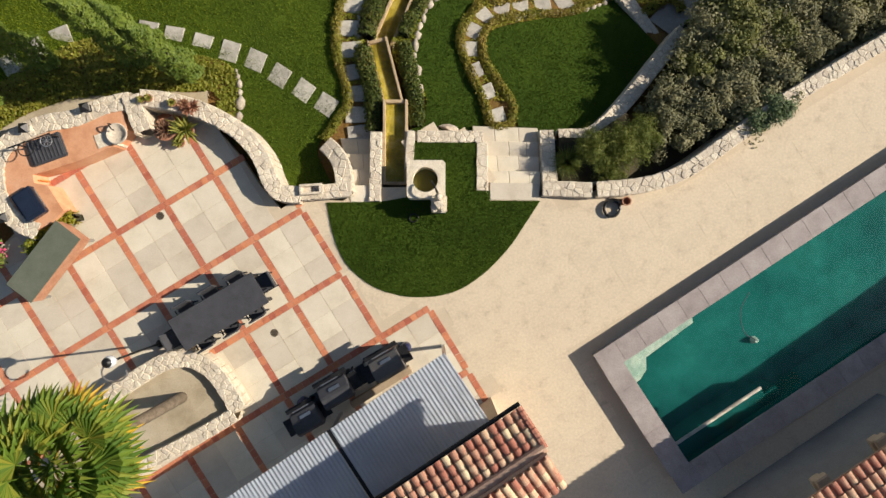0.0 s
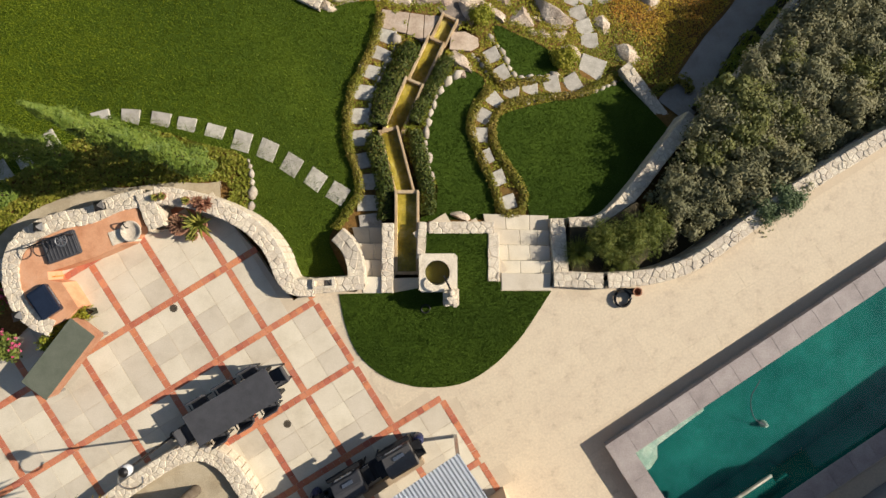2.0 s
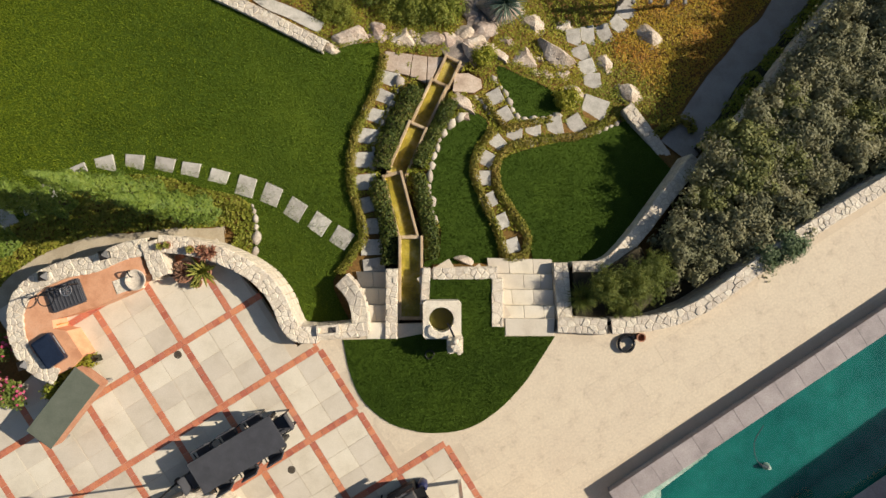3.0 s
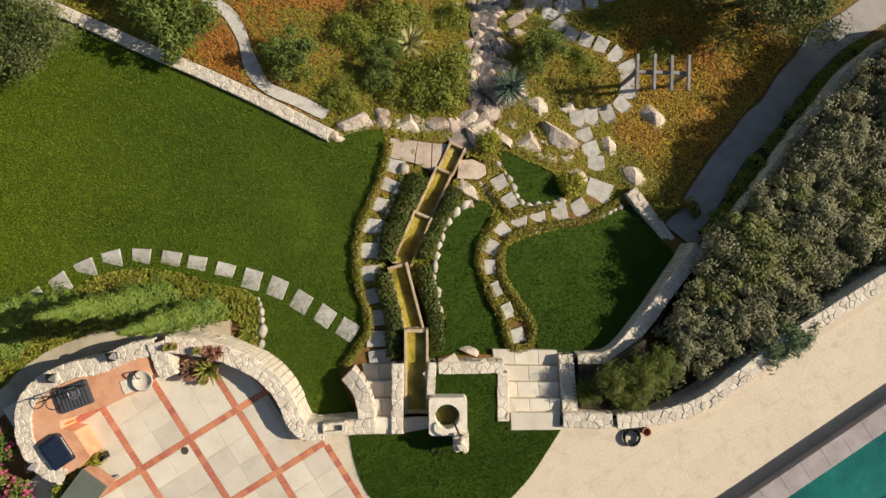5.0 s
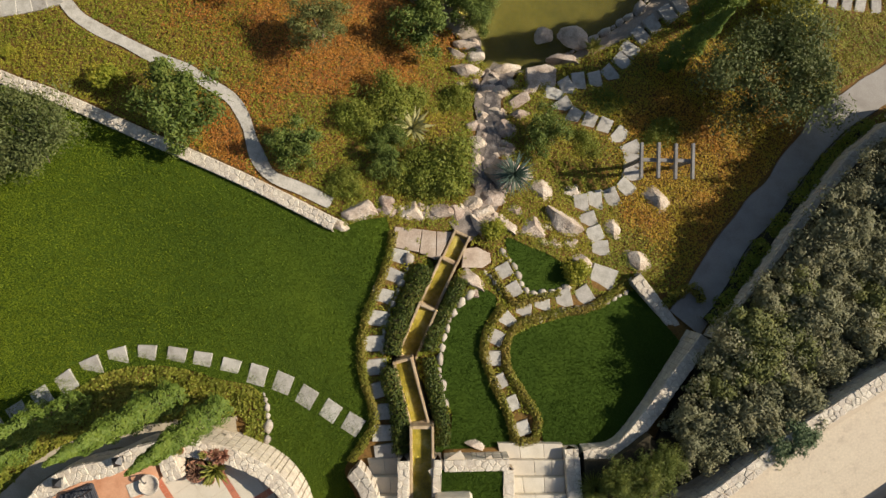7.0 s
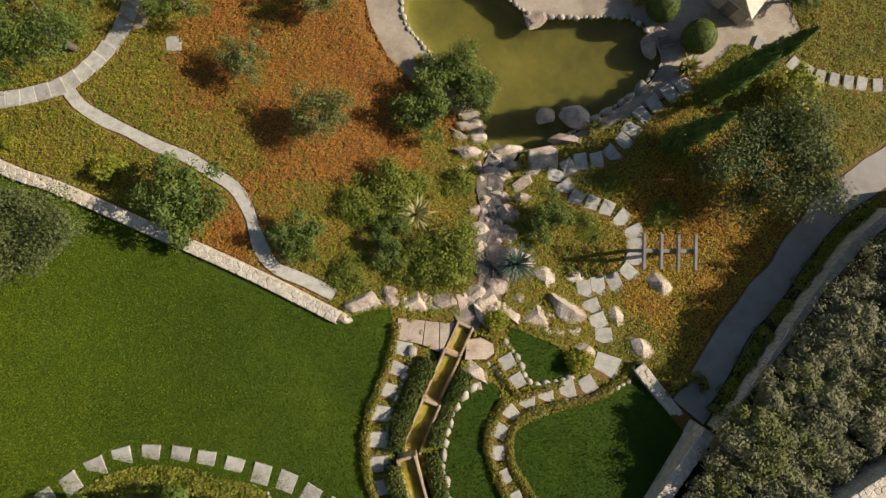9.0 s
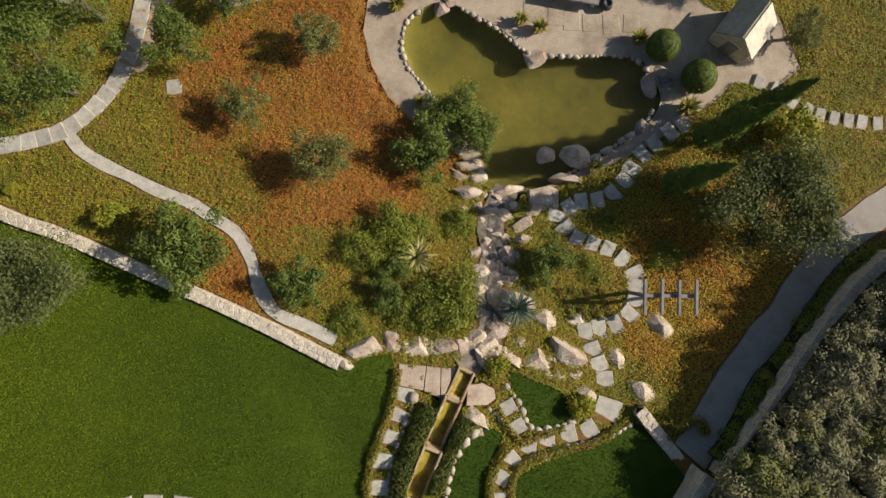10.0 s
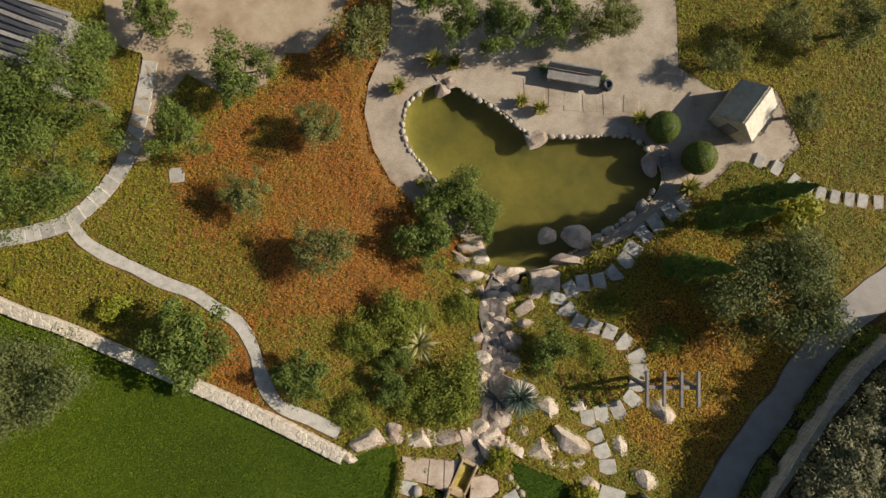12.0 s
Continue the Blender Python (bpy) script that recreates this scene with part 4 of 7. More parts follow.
# ---------------------------------------------------------------- leaves
def leaf_mesh(name, pts, nrm, size, material, seed=0, aspect=0.5, droop=0.5):
    """One quad leaf at each point, lying roughly across its normal."""
    r = np.random.RandomState(seed)
    n = len(pts)
    nrm = nrm + r.normal(0, droop, (n, 3))
    nrm /= np.linalg.norm(nrm, axis=1)[:, None] + 1e-9
    ref = r.normal(0, 1, (n, 3))
    a = np.cross(nrm, ref)
    a /= np.linalg.norm(a, axis=1)[:, None] + 1e-9
    b = np.cross(nrm, a)
    s = (size * r.uniform(0.6, 1.4, n))[:, None]
    verts = np.stack([pts - a * s, pts - b * s * aspect + nrm * s * 0.15, pts + a * s, pts + b * s * aspect + nrm * s * 0.15], 1).reshape(-1, 3)
    me = bpy.data.meshes.new(name)
    me.vertices.add(4 * n)
    me.vertices.foreach_set("co", verts.astype(np.float32).ravel())
    me.loops.add(4 * n)
    me.loops.foreach_set("vertex_index", np.arange(4 * n, dtype=np.int32))
    me.polygons.add(n)
    me.polygons.foreach_set("loop_start", np.arange(0, 4 * n, 4, dtype=np.int32))
    me.update(calc_edges=True)
    me.materials.append(material)
    return me


def crown_points(n, rx, ry, rz, seed, lumps=14, spread=0.42, base=0.25):
    """Points on the skins of many lumps that make up an uneven crown."""
    r = np.random.RandomState(seed)
    d = r.normal(0, 1, (lumps, 3))
    d[:, 2] = np.abs(d[:, 2]) * 0.9 - base
    d /= np.linalg.norm(d, axis=1)[:, None]
    c = d * r.uniform(0.3, 0.85, (lumps, 1)) * (1 + 0.25 * np.sin(3 * np.arctan2(d[:, 1:2], d[:, 0:1]) + seed))
    rad = r.uniform(0.5, 1.3, lumps) * spread
    k = r.randint(0, lumps, n)
    q = r.normal(0, 1, (n, 3))
    q /= np.linalg.norm(q, axis=1)[:, None]
    fill = r.uniform(0.35, 1.25, (n, 1))
    p = c[k] + q * rad[k][:, None] * fill
    keep = p[:, 2] > -0.75
    p, q = p[keep], q[keep]
    return p * np.array((rx, ry, rz)), q + np.array((0, 0, 0.5))


def bush_mesh(name, rx, rz, material, seed, n=2600, leaf=0.06, lumps=14, spread=0.42, aspect=0.5, droop=0.5):
    p, q = crown_points(n, rx, rx, rz, seed, lumps, spread)
    p[:, 2] += rz * 0.75
    return leaf_mesh(name, p, q, leaf, material, seed, aspect, droop)


def stem_mesh(name, height, radius, reach, seed, limbs=6, lean=0.1):
    r = random.Random(seed)
    bm = bmesh.new()
    top = Vector((r.uniform(-lean, lean), r.uniform(-lean, lean), height))
    tube(bm, spline([(0, 0, -0.15), (top.x * 0.3, top.y * 0.5, height * 0.4), tuple(top)], 4), radius, radius * 0.5, 7)
    for k in range(limbs):
        a = 2 * math.pi * (k + r.random() * 0.6) / limbs
        s = Vector((0, 0, height * r.uniform(0.45, 0.9)))
        e = s + Vector((math.cos(a) * reach, math.sin(a) * reach, height * r.uniform(0.25, 0.6)))
        tube(bm, spline([tuple(s), tuple(s.lerp(e, 0.5) + Vector((0, 0, -0.05))), tuple(e)], 3), radius * 0.45, radius * 0.15, 5)
    return link_mesh(name, bm, M_BARK, True)


def plant(name, x, y, z, crown, stem, label, category, group="", turn=0.0, size=1.0, crown_name="crown", stem_name="trunk"):
    ob = thing(name, x, y, z, label, category, group, turn)
    ob.scale = (size, size, size)
    if stem:
        piece(stem_name, stem, ob)
    piece(crown_name, crown, ob)
    return ob


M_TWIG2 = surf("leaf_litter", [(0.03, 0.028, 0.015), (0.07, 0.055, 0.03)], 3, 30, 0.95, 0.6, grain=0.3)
SHRUBS = [bush_mesh("crown", 0.95, 0.75, M_OLIVE if k == 3 else M_SHRUB, 10 + k, 5900, 0.046, 34, 0.27, 0.42, 0.32) for k in range(5)]
SHRUB_STEM = stem_mesh("trunk", 0.5, 0.05, 0.4, 1)
bank_rng = random.Random(8)
BANK = [tuple(p) for p in [(6.46, 3.66), (7.31, 5.07), (8.46, 6.77), (10.04, 8.41), (11.74, 10.25), (12.88, 11.63), (14.35, 12.92), (17.62, 15.15), (17.94, 8.82), (14.29, 6.71), (11.88, 5.16), (11.12, 4.71), (9.62, 3.62), (8.4, 2.81), (7.38, 2.82)]]

SHRUB_BED = [(6.95, 4.2), (7.75, 5.45), (8.95, 6.85), (10.45, 8.45), (12.1, 10.35), (13.3, 11.7), (14.8, 12.95), (17.6, 14.9), (18.3, 9.9), (14.0, 7.3), (11.6, 5.85), (10.7, 5.2), (9.4, 4.25), (8.3, 3.5), (7.4, 3.45)]


def scatter(poly, gap, r, tries=4000):
    xs, ys = [p[0] for p in poly], [p[1] for p in poly]
    out = []
    for _ in range(tries):
        p = (r.uniform(min(xs), max(xs)), r.uniform(min(ys), max(ys)))
        if inside(p, poly) and all((p[0] - q[0]) ** 2 + (p[1] - q[1]) ** 2 > gap * gap for q in out):
            out.append(p)
    return out


def bank_z(x, y):
    return -0.95 - 0.1 * (y - 5) if x > 6.3 else -0.15


for x, y in scatter(SHRUB_BED, 0.78, bank_rng, 30000):
    s = bank_rng.uniform(0.95, 1.3)
    plant("shrub", x, y, bank_z(x, y), bank_rng.choice(SHRUBS), SHRUB_STEM, "dense grey-green shrub on the retained bank", "shrub", "shrubs on the bank", bank_rng.uniform(0, 360), s)
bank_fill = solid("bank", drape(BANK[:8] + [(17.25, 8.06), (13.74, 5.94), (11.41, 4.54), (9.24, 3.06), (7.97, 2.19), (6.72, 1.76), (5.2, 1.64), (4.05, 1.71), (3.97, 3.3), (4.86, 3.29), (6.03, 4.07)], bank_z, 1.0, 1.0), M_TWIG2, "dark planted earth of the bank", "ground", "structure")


# ---------------------------------------------------------------- hedges and borders
def hedge(name, pts, width, height, material, label, per=6, leaf=0.05, dense=700, wob=0.15, base=None):
    """A clipped strip of leaves along a curve, with a solid near-black core."""
    line = Line(spline(pts, per))
    r = np.random.RandomState(len(name) + int(line.length * 100))
    ob = thing(name, 0, 0, 0, label, "hedge")
    ground = base or H
    part("core", band(line, lambda s: max(0.1, width - 0.14), lambda x, y: ground(x, y) + height - 0.1, height + 0.1, wob=0.05), M_HEDGECORE, ob)
    n = int(dense * line.length * (width + height))
    s, u = r.uniform(0, line.length, n), r.uniform(-1, 1, n)
    P, N = [], []
    for a, b in zip(s, u):
        p, nr = line.at(a)
        g = 1 + wob * noise.noise((p.x * 2.2, p.y * 2.2, 5.0)) * 2
        th = b * 1.75
        q = p + nr * (math.sin(th) * width / 2 * g * min(1.0, 1.15))
        zz = ground(p.x, p.y) + height * (0.35 + 0.65 * max(0.0, math.cos(th)) ** 0.4) * g if abs(th) < 1.55 else ground(p.x, p.y) + height * r.uniform(0.0, 0.5)
        P.append((q.x, q.y, zz))
        N.append((nr.x * math.sin(th), nr.y * math.sin(th), max(0.1, math.cos(th))))
    me = leaf_mesh("foliage", np.array(P) + r.normal(0, 0.025, (n, 3)), np.array(N), leaf, material, 3)
    piece("foliage", me, ob)
    return ob


# Near-black fill of the hedges behind their leaves.
M_HEDGECORE = surf("dark_hedge_core", [(0.02, 0.022, 0.01), (0.04, 0.035, 0.02)], 5, 40, 0.95, 0.5)
hedge("rill_hedge", [(-1.74, 3.57), (-1.76, 4.4), (-1.84, 5.05), (-2.03, 5.7), (-2.12, 6.2)], 0.52, 0.42, M_HEDGE, "dark clipped hedge beside the stone rill", leaf=0.042, dense=1100)
hedge("rill_hedge", [(-2.02, 6.6), (-1.8, 7.5), (-1.5, 8.14), (-1.16, 8.83), (-0.9, 9.36)], 0.6, 0.4, M_HEDGE, "dark clipped hedge with rusty tips beside the rill", leaf=0.042, dense=1100, wob=0.2)
hedge("rill_hedge", [(-0.43, 3.72), (-0.42, 4.4), (-0.55, 5.0), (-0.7, 5.7), (-0.84, 6.4)], 0.46, 0.36, M_HEDGE, "dark clipped hedge along the rill's far side", leaf=0.042, dense=1100)
hedge("rill_hedge", [(-0.84, 6.7), (-0.54, 7.42), (-0.1, 8.22), (0.28, 8.95)], 0.42, 0.36, M_HEDGE, "dark clipped hedge with thin tips beside the upper rill", leaf=0.042, dense=1100)
hedge("flower_border", [(-1.98, 10.54), (-2.15, 9.56), (-2.54, 8.52), (-2.86, 7.7), (-2.98, 6.8), (-2.92, 5.91), (-2.65, 5.02), (-2.57, 4.4), (-2.83, 3.96), (-3.33, 3.27)], 0.24, 0.22, M_BORDER, "low yellow-green border along the stepping path", leaf=0.034, dense=1600)
hedge("flower_border", [(1.9, 3.79), (1.71, 4.58), (1.31, 5.48), (1.01, 6.29), (1.02, 6.93), (1.42, 7.66), (1.67, 7.94)], 0.24, 0.22, M_BORDER, "low yellow-green border of the winding path", leaf=0.034, dense=1600)
hedge("flower_border", [(2.54, 3.78), (2.65, 4.39), (2.22, 5.19), (1.78, 5.92), (1.67, 6.55), (1.93, 7.19), (2.52, 7.52), (3.5, 7.7), (4.7, 7.86), (5.55, 8.31), (6.09, 8.7)], 0.23, 0.2, M_BORDER, "low yellow-green border around the lawn", leaf=0.034, dense=1600)
hedge("flower_border", [(1.9, 3.79), (2.26, 3.73), (2.57, 3.83)], 0.22, 0.25, M_BORDER, "low green border closing the path's end", leaf=0.034, dense=1600)
hedge("flower_border", [(1.39, 9.09), (1.7, 8.51), (2.13, 8.03), (2.66, 8.18), (3.66, 8.41)], 0.2, 0.2, M_BORDER, "low green plants between path and lawn", dense=700)
hedge("path_creeper", [(7.23, 7.9), (8.28, 8.49), (8.63, 7.99)], 0.3, 0.25, M_BORDER, "green creeper at the path's foot")
M_CREEP = leafy("creeper_leaves", [(0.12, 0.17, 0.02), (0.22, 0.26, 0.03), (0.34, 0.3, 0.05)], trans=0.3)
hedge("path_creeper", [(8.75, 7.25), (9.4, 7.85), (10.25, 8.95), (11.0, 9.95), (11.9, 10.85), (12.9, 11.95), (13.9, 13.1), (15.4, 14.3)], 0.62, 0.5, M_CREEP, "green creeper hanging along the path wall", wob=0.3)


# ---------------------------------------------------------------- stones
def rock_mesh(seed, flat=0.7):
    """An angular boulder of unit half-width, worn along its edges."""
    r = random.Random(seed)
    bm = bmesh.new()
    bmesh.ops.create_icosphere(bm, subdivisions=3, radius=1.0)
    for _ in range(9):
        d = Vector((r.uniform(-1, 1), r.uniform(-1, 1), r.uniform(-0.1, 0.9))).normalized()
        lim = r.uniform(0.36, 0.66)
        for v in bm.verts:
            k = v.co.dot(d) - lim
            if k > 0:
                v.co -= d * k
    off = Vector((seed * 3.1, seed * 1.7, 0))
    for v in bm.verts:
        v.co *= 1 + 0.09 * noise.noise(v.co * 1.2 + off) + 0.04 * noise.noise(v.co * 4 + off)
    for k in range(2):
        lo, hi = min(v.co[k] for v in bm.verts), max(v.co[k] for v in bm.verts)
        for v in bm.verts:
            v.co[k] = (v.co[k] - (lo + hi) / 2) * 2 / (hi - lo)
    for v in bm.verts:
        v.co.z *= flat
    return link_mesh("rock", bm, M_BOULDER)


M_WET = surf("wet_stream_bed", [(0.05, 0.045, 0.04), (0.12, 0.1, 0.085), (0.3, 0.26, 0.22)], 4, 20, 0.15, 0.6, grain=0.3, dist=0.03, spec=0.6)
M_STREAM = surf("stream_gravel", [(0.1, 0.085, 0.07), (0.2, 0.165, 0.135), (0.34, 0.28, 0.23)], 3, 25, 0.7, 0.6, grain=0.35, dist=0.04)
ROCKS = [rock_mesh(k, 0.6 + 0.08 * (k % 3)) for k in range(7)]
rock_rng = random.Random(21)


def boulder(x, y, a, b, z=None, label="weathered pinkish garden boulder", turn=None):
    """A boulder of half-widths a and b."""
    ob = new("boulder", rock_rng.choice(ROCKS))
    zz = H(x, y) if z is None else z
    s = (a * b) ** 0.5
    ob.matrix_basis = pose(x, y, zz + s * 0.2, 0, 0, rock_rng.choice((0, 180)) + rock_rng.uniform(-18, 18) if turn is None else turn) @ Matrix.Diagonal((a * 1.06, b * 1.06, s * rock_rng.uniform(0.85, 1.1), 1))
    return tagged(ob, label, "boulder", "boulders in the garden")


# round the lawns and the head of the rill
for x, y, a, b in [(-3.12, 11.21, 0.62, 0.38), (-2.22, 11.37, 0.34, 0.42), (-3.69, 10.68, 0.31, 0.24), (-1.35, 11.2, 0.43, 0.38), (-0.95, 11.09, 0.15, 0.18), (-0.39, 11.18, 0.45, 0.3), (0.17, 11.1, 0.28, 0.34),
                   (1.0, 10.68, 0.31, 0.44), (1.93, 10.69, 0.42, 0.28), (2.81, 10.61, 0.46, 0.42), (3.99, 10.76, 0.66, 0.62), (4.19, 10.01, 0.25, 0.23), (5.7, 10.55, 0.39, 0.37), (4.57, 9.33, 0.42, 0.36), (6.61, 9.33, 0.5, 0.4),
                   (6.28, 9.62, 0.26, 0.2), (7.41, 11.64, 0.5, 0.47), (0.63, 8.85, 0.38, 0.46), (0.66, 8.42, 0.24, 0.18), (3.62, 10.05, 0.26, 0.18), (3.2, 10.12, 0.2, 0.16)]:
    boulder(x, y, a, b)
boulder(0.62, 3.66, 0.36, 0.23, label="rounded grey-brown boulder beside the court wall", turn=0)
# the stream and its falls
for x, y, a, b in [(0.35, 17.4, 0.33, 0.33), (1.03, 17.34, 0.38, 0.33), (0.76, 17.8, 0.55, 0.28), (0.78, 16.69, 0.68, 0.32), (2.2, 16.8, 0.6, 0.25), (1.48, 15.93, 0.33, 0.2), (2.02, 15.8, 0.35, 0.27), (0.98, 16.16, 0.24, 0.22),
                   (2.44, 16.15, 0.22, 0.2), (2.98, 15.85, 0.2, 0.2), (2.63, 14.89, 0.37, 0.24), (1.25, 14.8, 0.24, 0.2), (1.81, 14.96, 0.42, 0.2), (2.09, 14.23, 0.4, 0.43), (2.05, 13.64, 0.35, 0.25), (1.98, 13.38, 0.36, 0.22),
                   (0.98, 13.71, 0.27, 0.3), (0.95, 13.08, 0.25, 0.34), (0.84, 14.4, 0.24, 0.26), (3.2, 11.98, 0.5, 0.38), (4.41, 11.92, 0.37, 0.29), (0.73, 11.46, 0.35, 0.3), (1.18, 11.18, 0.38, 0.25), (1.41, 11.64, 0.5, 0.32),
                   (1.5, 11.0, 0.22, 0.2), (2.2, 11.25, 0.3, 0.2), (1.0, 12.2, 0.3, 0.34), (3.74, 18.18, 0.35, 0.33), (4.92, 18.13, 0.62, 0.45), (0.5, 16.1, 0.22, 0.18)]:
    boulder(x, y, a, b)
boulder(2.09, 12.5, 0.82, 0.7, label="large pale boulder below the yucca", turn=10)
boulder(4.45, 17.22, 0.64, 0.28, label="streaked grey boulder at the pond's outfall", turn=8)
# loose stones that fill the gaps
for fill_line, n_fill, spread in ((Line(spline([(-2.6, 11.3), (-1.8, 11.2), (-0.7, 11.15), (0.4, 11.25), (1.3, 11.1), (2.3, 10.7), (3.3, 10.45)], 5)), 26, 0.22), (Line(spline([(1.3, 16.9), (1.5, 15.9), (1.5, 14.8), (1.5, 13.8), (1.4, 12.8), (1.2, 11.9)], 5)), 16, 0.7)):
    for k in range(n_fill):
        p, nr = fill_line.at(fill_line.length * (k + rock_rng.random()) / n_fill)
        off = rock_rng.uniform(-spread, spread)
        a = rock_rng.uniform(0.12, 0.26)
        boulder(p.x + nr.x * off, p.y + nr.y * off, a, a * rock_rng.uniform(0.6, 0.95), label="loose angular stone among the boulders")
# by the pond
for x, y, a, b in [(7.9, 20.9, 0.3, 0.5), (8.35, 21.5, 0.4, 0.18), (-0.21, 24.03, 0.3, 0.28), (0.12, 24.3, 0.34, 0.28), (-0.35, 24.45, 0.28, 0.22), (3.4, 22.0, 0.45, 0.38)]:
    boulder(x, y, a, b, -4.86)
FALL = thing("cascade_slabs", 0, 0, 0, "flat pale slabs stepping down beside the stream", "stone slabs", kind="structure")
for x, y, w, d, turn in [(3.54, 16.43, 1.2, 0.95, 5), (2.64, 15.46, 0.85, 0.42, 32), (3.2, 16.05, 0.6, 0.4, 60)]:
    c_, s_ = math.cos(radians(turn)), math.sin(radians(turn))
    outline = [(x + px * c_ - py * s_, y + px * s_ + py * c_) for px, py in ((-w / 2, -d * 0.4), (-w * 0.2, -d / 2), (w * 0.42, -d * 0.46), (w / 2, d * 0.3), (w * 0.2, d / 2), (-w * 0.45, d * 0.42))]
    slab_me = stone_mesh([(px, py, H(x, y) + 0.2) for px, py in outline], 0.4, 0.03)
    slab_me.materials.append(M_BOULDER)
    piece("slab", slab_me, FALL)
path("stream_bed", [(2.16, 16.89), (1.79, 16.22), (1.46, 15.5), (1.49, 14.58), (1.34, 13.61), (1.21, 12.66), (1.29, 11.73), (0.74, 10.87), (0.14, 10.47)], 0.95, M_STREAM, "stony bed of the stream with thin water", 0.05)
path("stream_water", [(1.9, 16.5), (1.6, 15.6), (1.55, 14.6), (1.5, 13.7), (1.4, 12.9), (1.35, 12.1), (1.2, 11.5)], lambda s: 0.46, M_WET, "thin dark water running down the stream bed", 0.065, wob=0.1)
RS = random.Random(5)
# small edging stones along the lawns and the pond
def edging(name, pts, size, label, per=5, z=None):
    line = Line(spline(pts, per))
    ob = thing(name, 0, 0, 0, label, "edging", kind="structure")
    s = 0.0
    while s < line.length:
        w = size * RS.uniform(0.5, 1.6)
        p, nr = line.at(s + w / 2)
        q = p + nr * RS.uniform(-0.03, 0.03)
        zz = (H(q.x, q.y) if z is None else z) + 0.04
        piece("stone", RS.choice(SMALL), ob, pose(q.x, q.y, zz, 0, 0, math.degrees(math.atan2(-nr.x, nr.y)) + RS.uniform(-15, 15)) @ Matrix.Diagonal((w * 0.56, w * RS.uniform(0.35, 0.5), w * 0.5, 1)))
        s += w


def small_stone(seed):
    r = random.Random(seed)
    bm = bmesh.new()
    bmesh.ops.create_icosphere(bm, subdivisions=1, radius=1.0)
    for v in bm.verts:
        v.co *= r.uniform(0.8, 1.15)
        v.co.z = max(v.co.z, -0.5) * 0.8
    return link_mesh("stone", bm, M_SLABROCK, True)


M_SLABROCK = surf("pale_cobble", [(0.28, 0.23, 0.18), (0.42, 0.37, 0.3), (0.52, 0.46, 0.39)], 4, 30, 0.9, 0.3, vary=0.2)
SMALL = [small_stone(k) for k in range(5)]
edging("edging_bed", [(-5.95, 3.81), (-5.91, 4.61), (-6.01, 5.41)], 0.3, "row of pale stones edging the planted bed")
edging("edging_rill_west", [(-1.42, 9.82), (-1.52, 9.35), (-1.8, 8.64), (-2.0, 8.15), (-2.25, 7.27), (-2.28, 6.7)], 0.3, "row of rough grey stones between slabs and hedge")
edging("edging_rill", [(-0.27, 4.77), (-0.43, 5.64), (-0.5, 6.37), (-0.36, 6.98), (-0.04, 7.79), (0.25, 8.14), (0.56, 8.42)], 0.32, "row of pale stones between rill hedge and lawn")
edging("edging_path", [(1.59, 9.9), (2.06, 9.35), (2.41, 8.58), (2.7, 8.38), (3.9, 8.55)], 0.24, "row of rounded stones between path and small lawn")
edging("edging_path", [(1.01, 9.17), (1.35, 8.88), (1.63, 8.4)], 0.24, "row of rounded stones beside the path")
edging("edging_border", [(2.36, 7.45), (3.05, 7.58), (4.05, 7.83), (5.07, 7.96), (6.13, 8.37)], 0.24, "row of stones edging the lawn")
edging("edging_pond", [(-0.94, 24.02), (-1.58, 23.52), (-1.78, 22.59), (-1.62, 21.81), (-1.12, 21.13), (-0.59, 20.5)], 0.21, "row of pale cobbles round the pond", z=-4.85)
edging("edging_pond", [(0.5, 24.03), (1.27, 23.57), (1.92, 23.18), (2.58, 22.65), (3.12, 22.24), (4.23, 22.08), (5.46, 22.05), (6.57, 22.07), (7.35, 21.94), (7.89, 21.37)], 0.21, "row of pale cobbles along the pond's paving", z=-4.85)
edging("edging_pond", [(8.07, 19.92), (7.38, 19.11), (6.47, 18.51), (5.56, 17.98), (4.66, 17.49)], 0.4, "row of rough stones along the pond", z=-4.85)


def slab_piece(parent, x, y, w, d, turn, dz=0.06, z=None, mat=None):
    pts = []
    for sx, sy in ((-1, -1), (1, -1), (1, 1), (-1, 1)):
        pts.append(Vector((sx * w / 2 * RS.uniform(0.93, 1.05), sy * d / 2 * RS.uniform(0.93, 1.05))))
    c, s = math.cos(radians(turn)), math.sin(radians(turn))
    zz = (H(x, y) + dz) if z is None else z
    me = stone_mesh([(x + p.x * c - p.y * s, y + p.x * s + p.y * c, zz) for p in pts], 0.14, 0.012)
    me.materials.append(mat or M_SLAB)
    ob = piece("stepping_stone", me, parent)
    return ob


M_FLAG = surf("worn_pink_sandstone", [(0.36, 0.27, 0.2), (0.47, 0.37, 0.28), (0.55, 0.46, 0.37)], 1.8, 18, 0.9, 0.4, vary=0.1, grain=0.22)
SLAB_SPOTS = []


def stepping(name, pts, w, d, label, jitter=6, z=None, dz=0.07, mat=None):
    ob = thing(name, 0, 0, 0, label, "stepping stones", kind="structure")
    P = [Vector(p[:2]) for p in pts]
    for k, p in enumerate(pts):
        t = P[min(k + 1, len(P) - 1)] - P[max(k - 1, 0)]
        f = p[2] if len(p) > 2 else 1.0
        SLAB_SPOTS.append((p[0], p[1], 0.3 * f))
        slab_piece(ob, p[0], p[1], d * f, w * f, math.degrees(math.atan2(t.y, t.x)) + RS.uniform(-jitter, jitter), dz, z, mat)


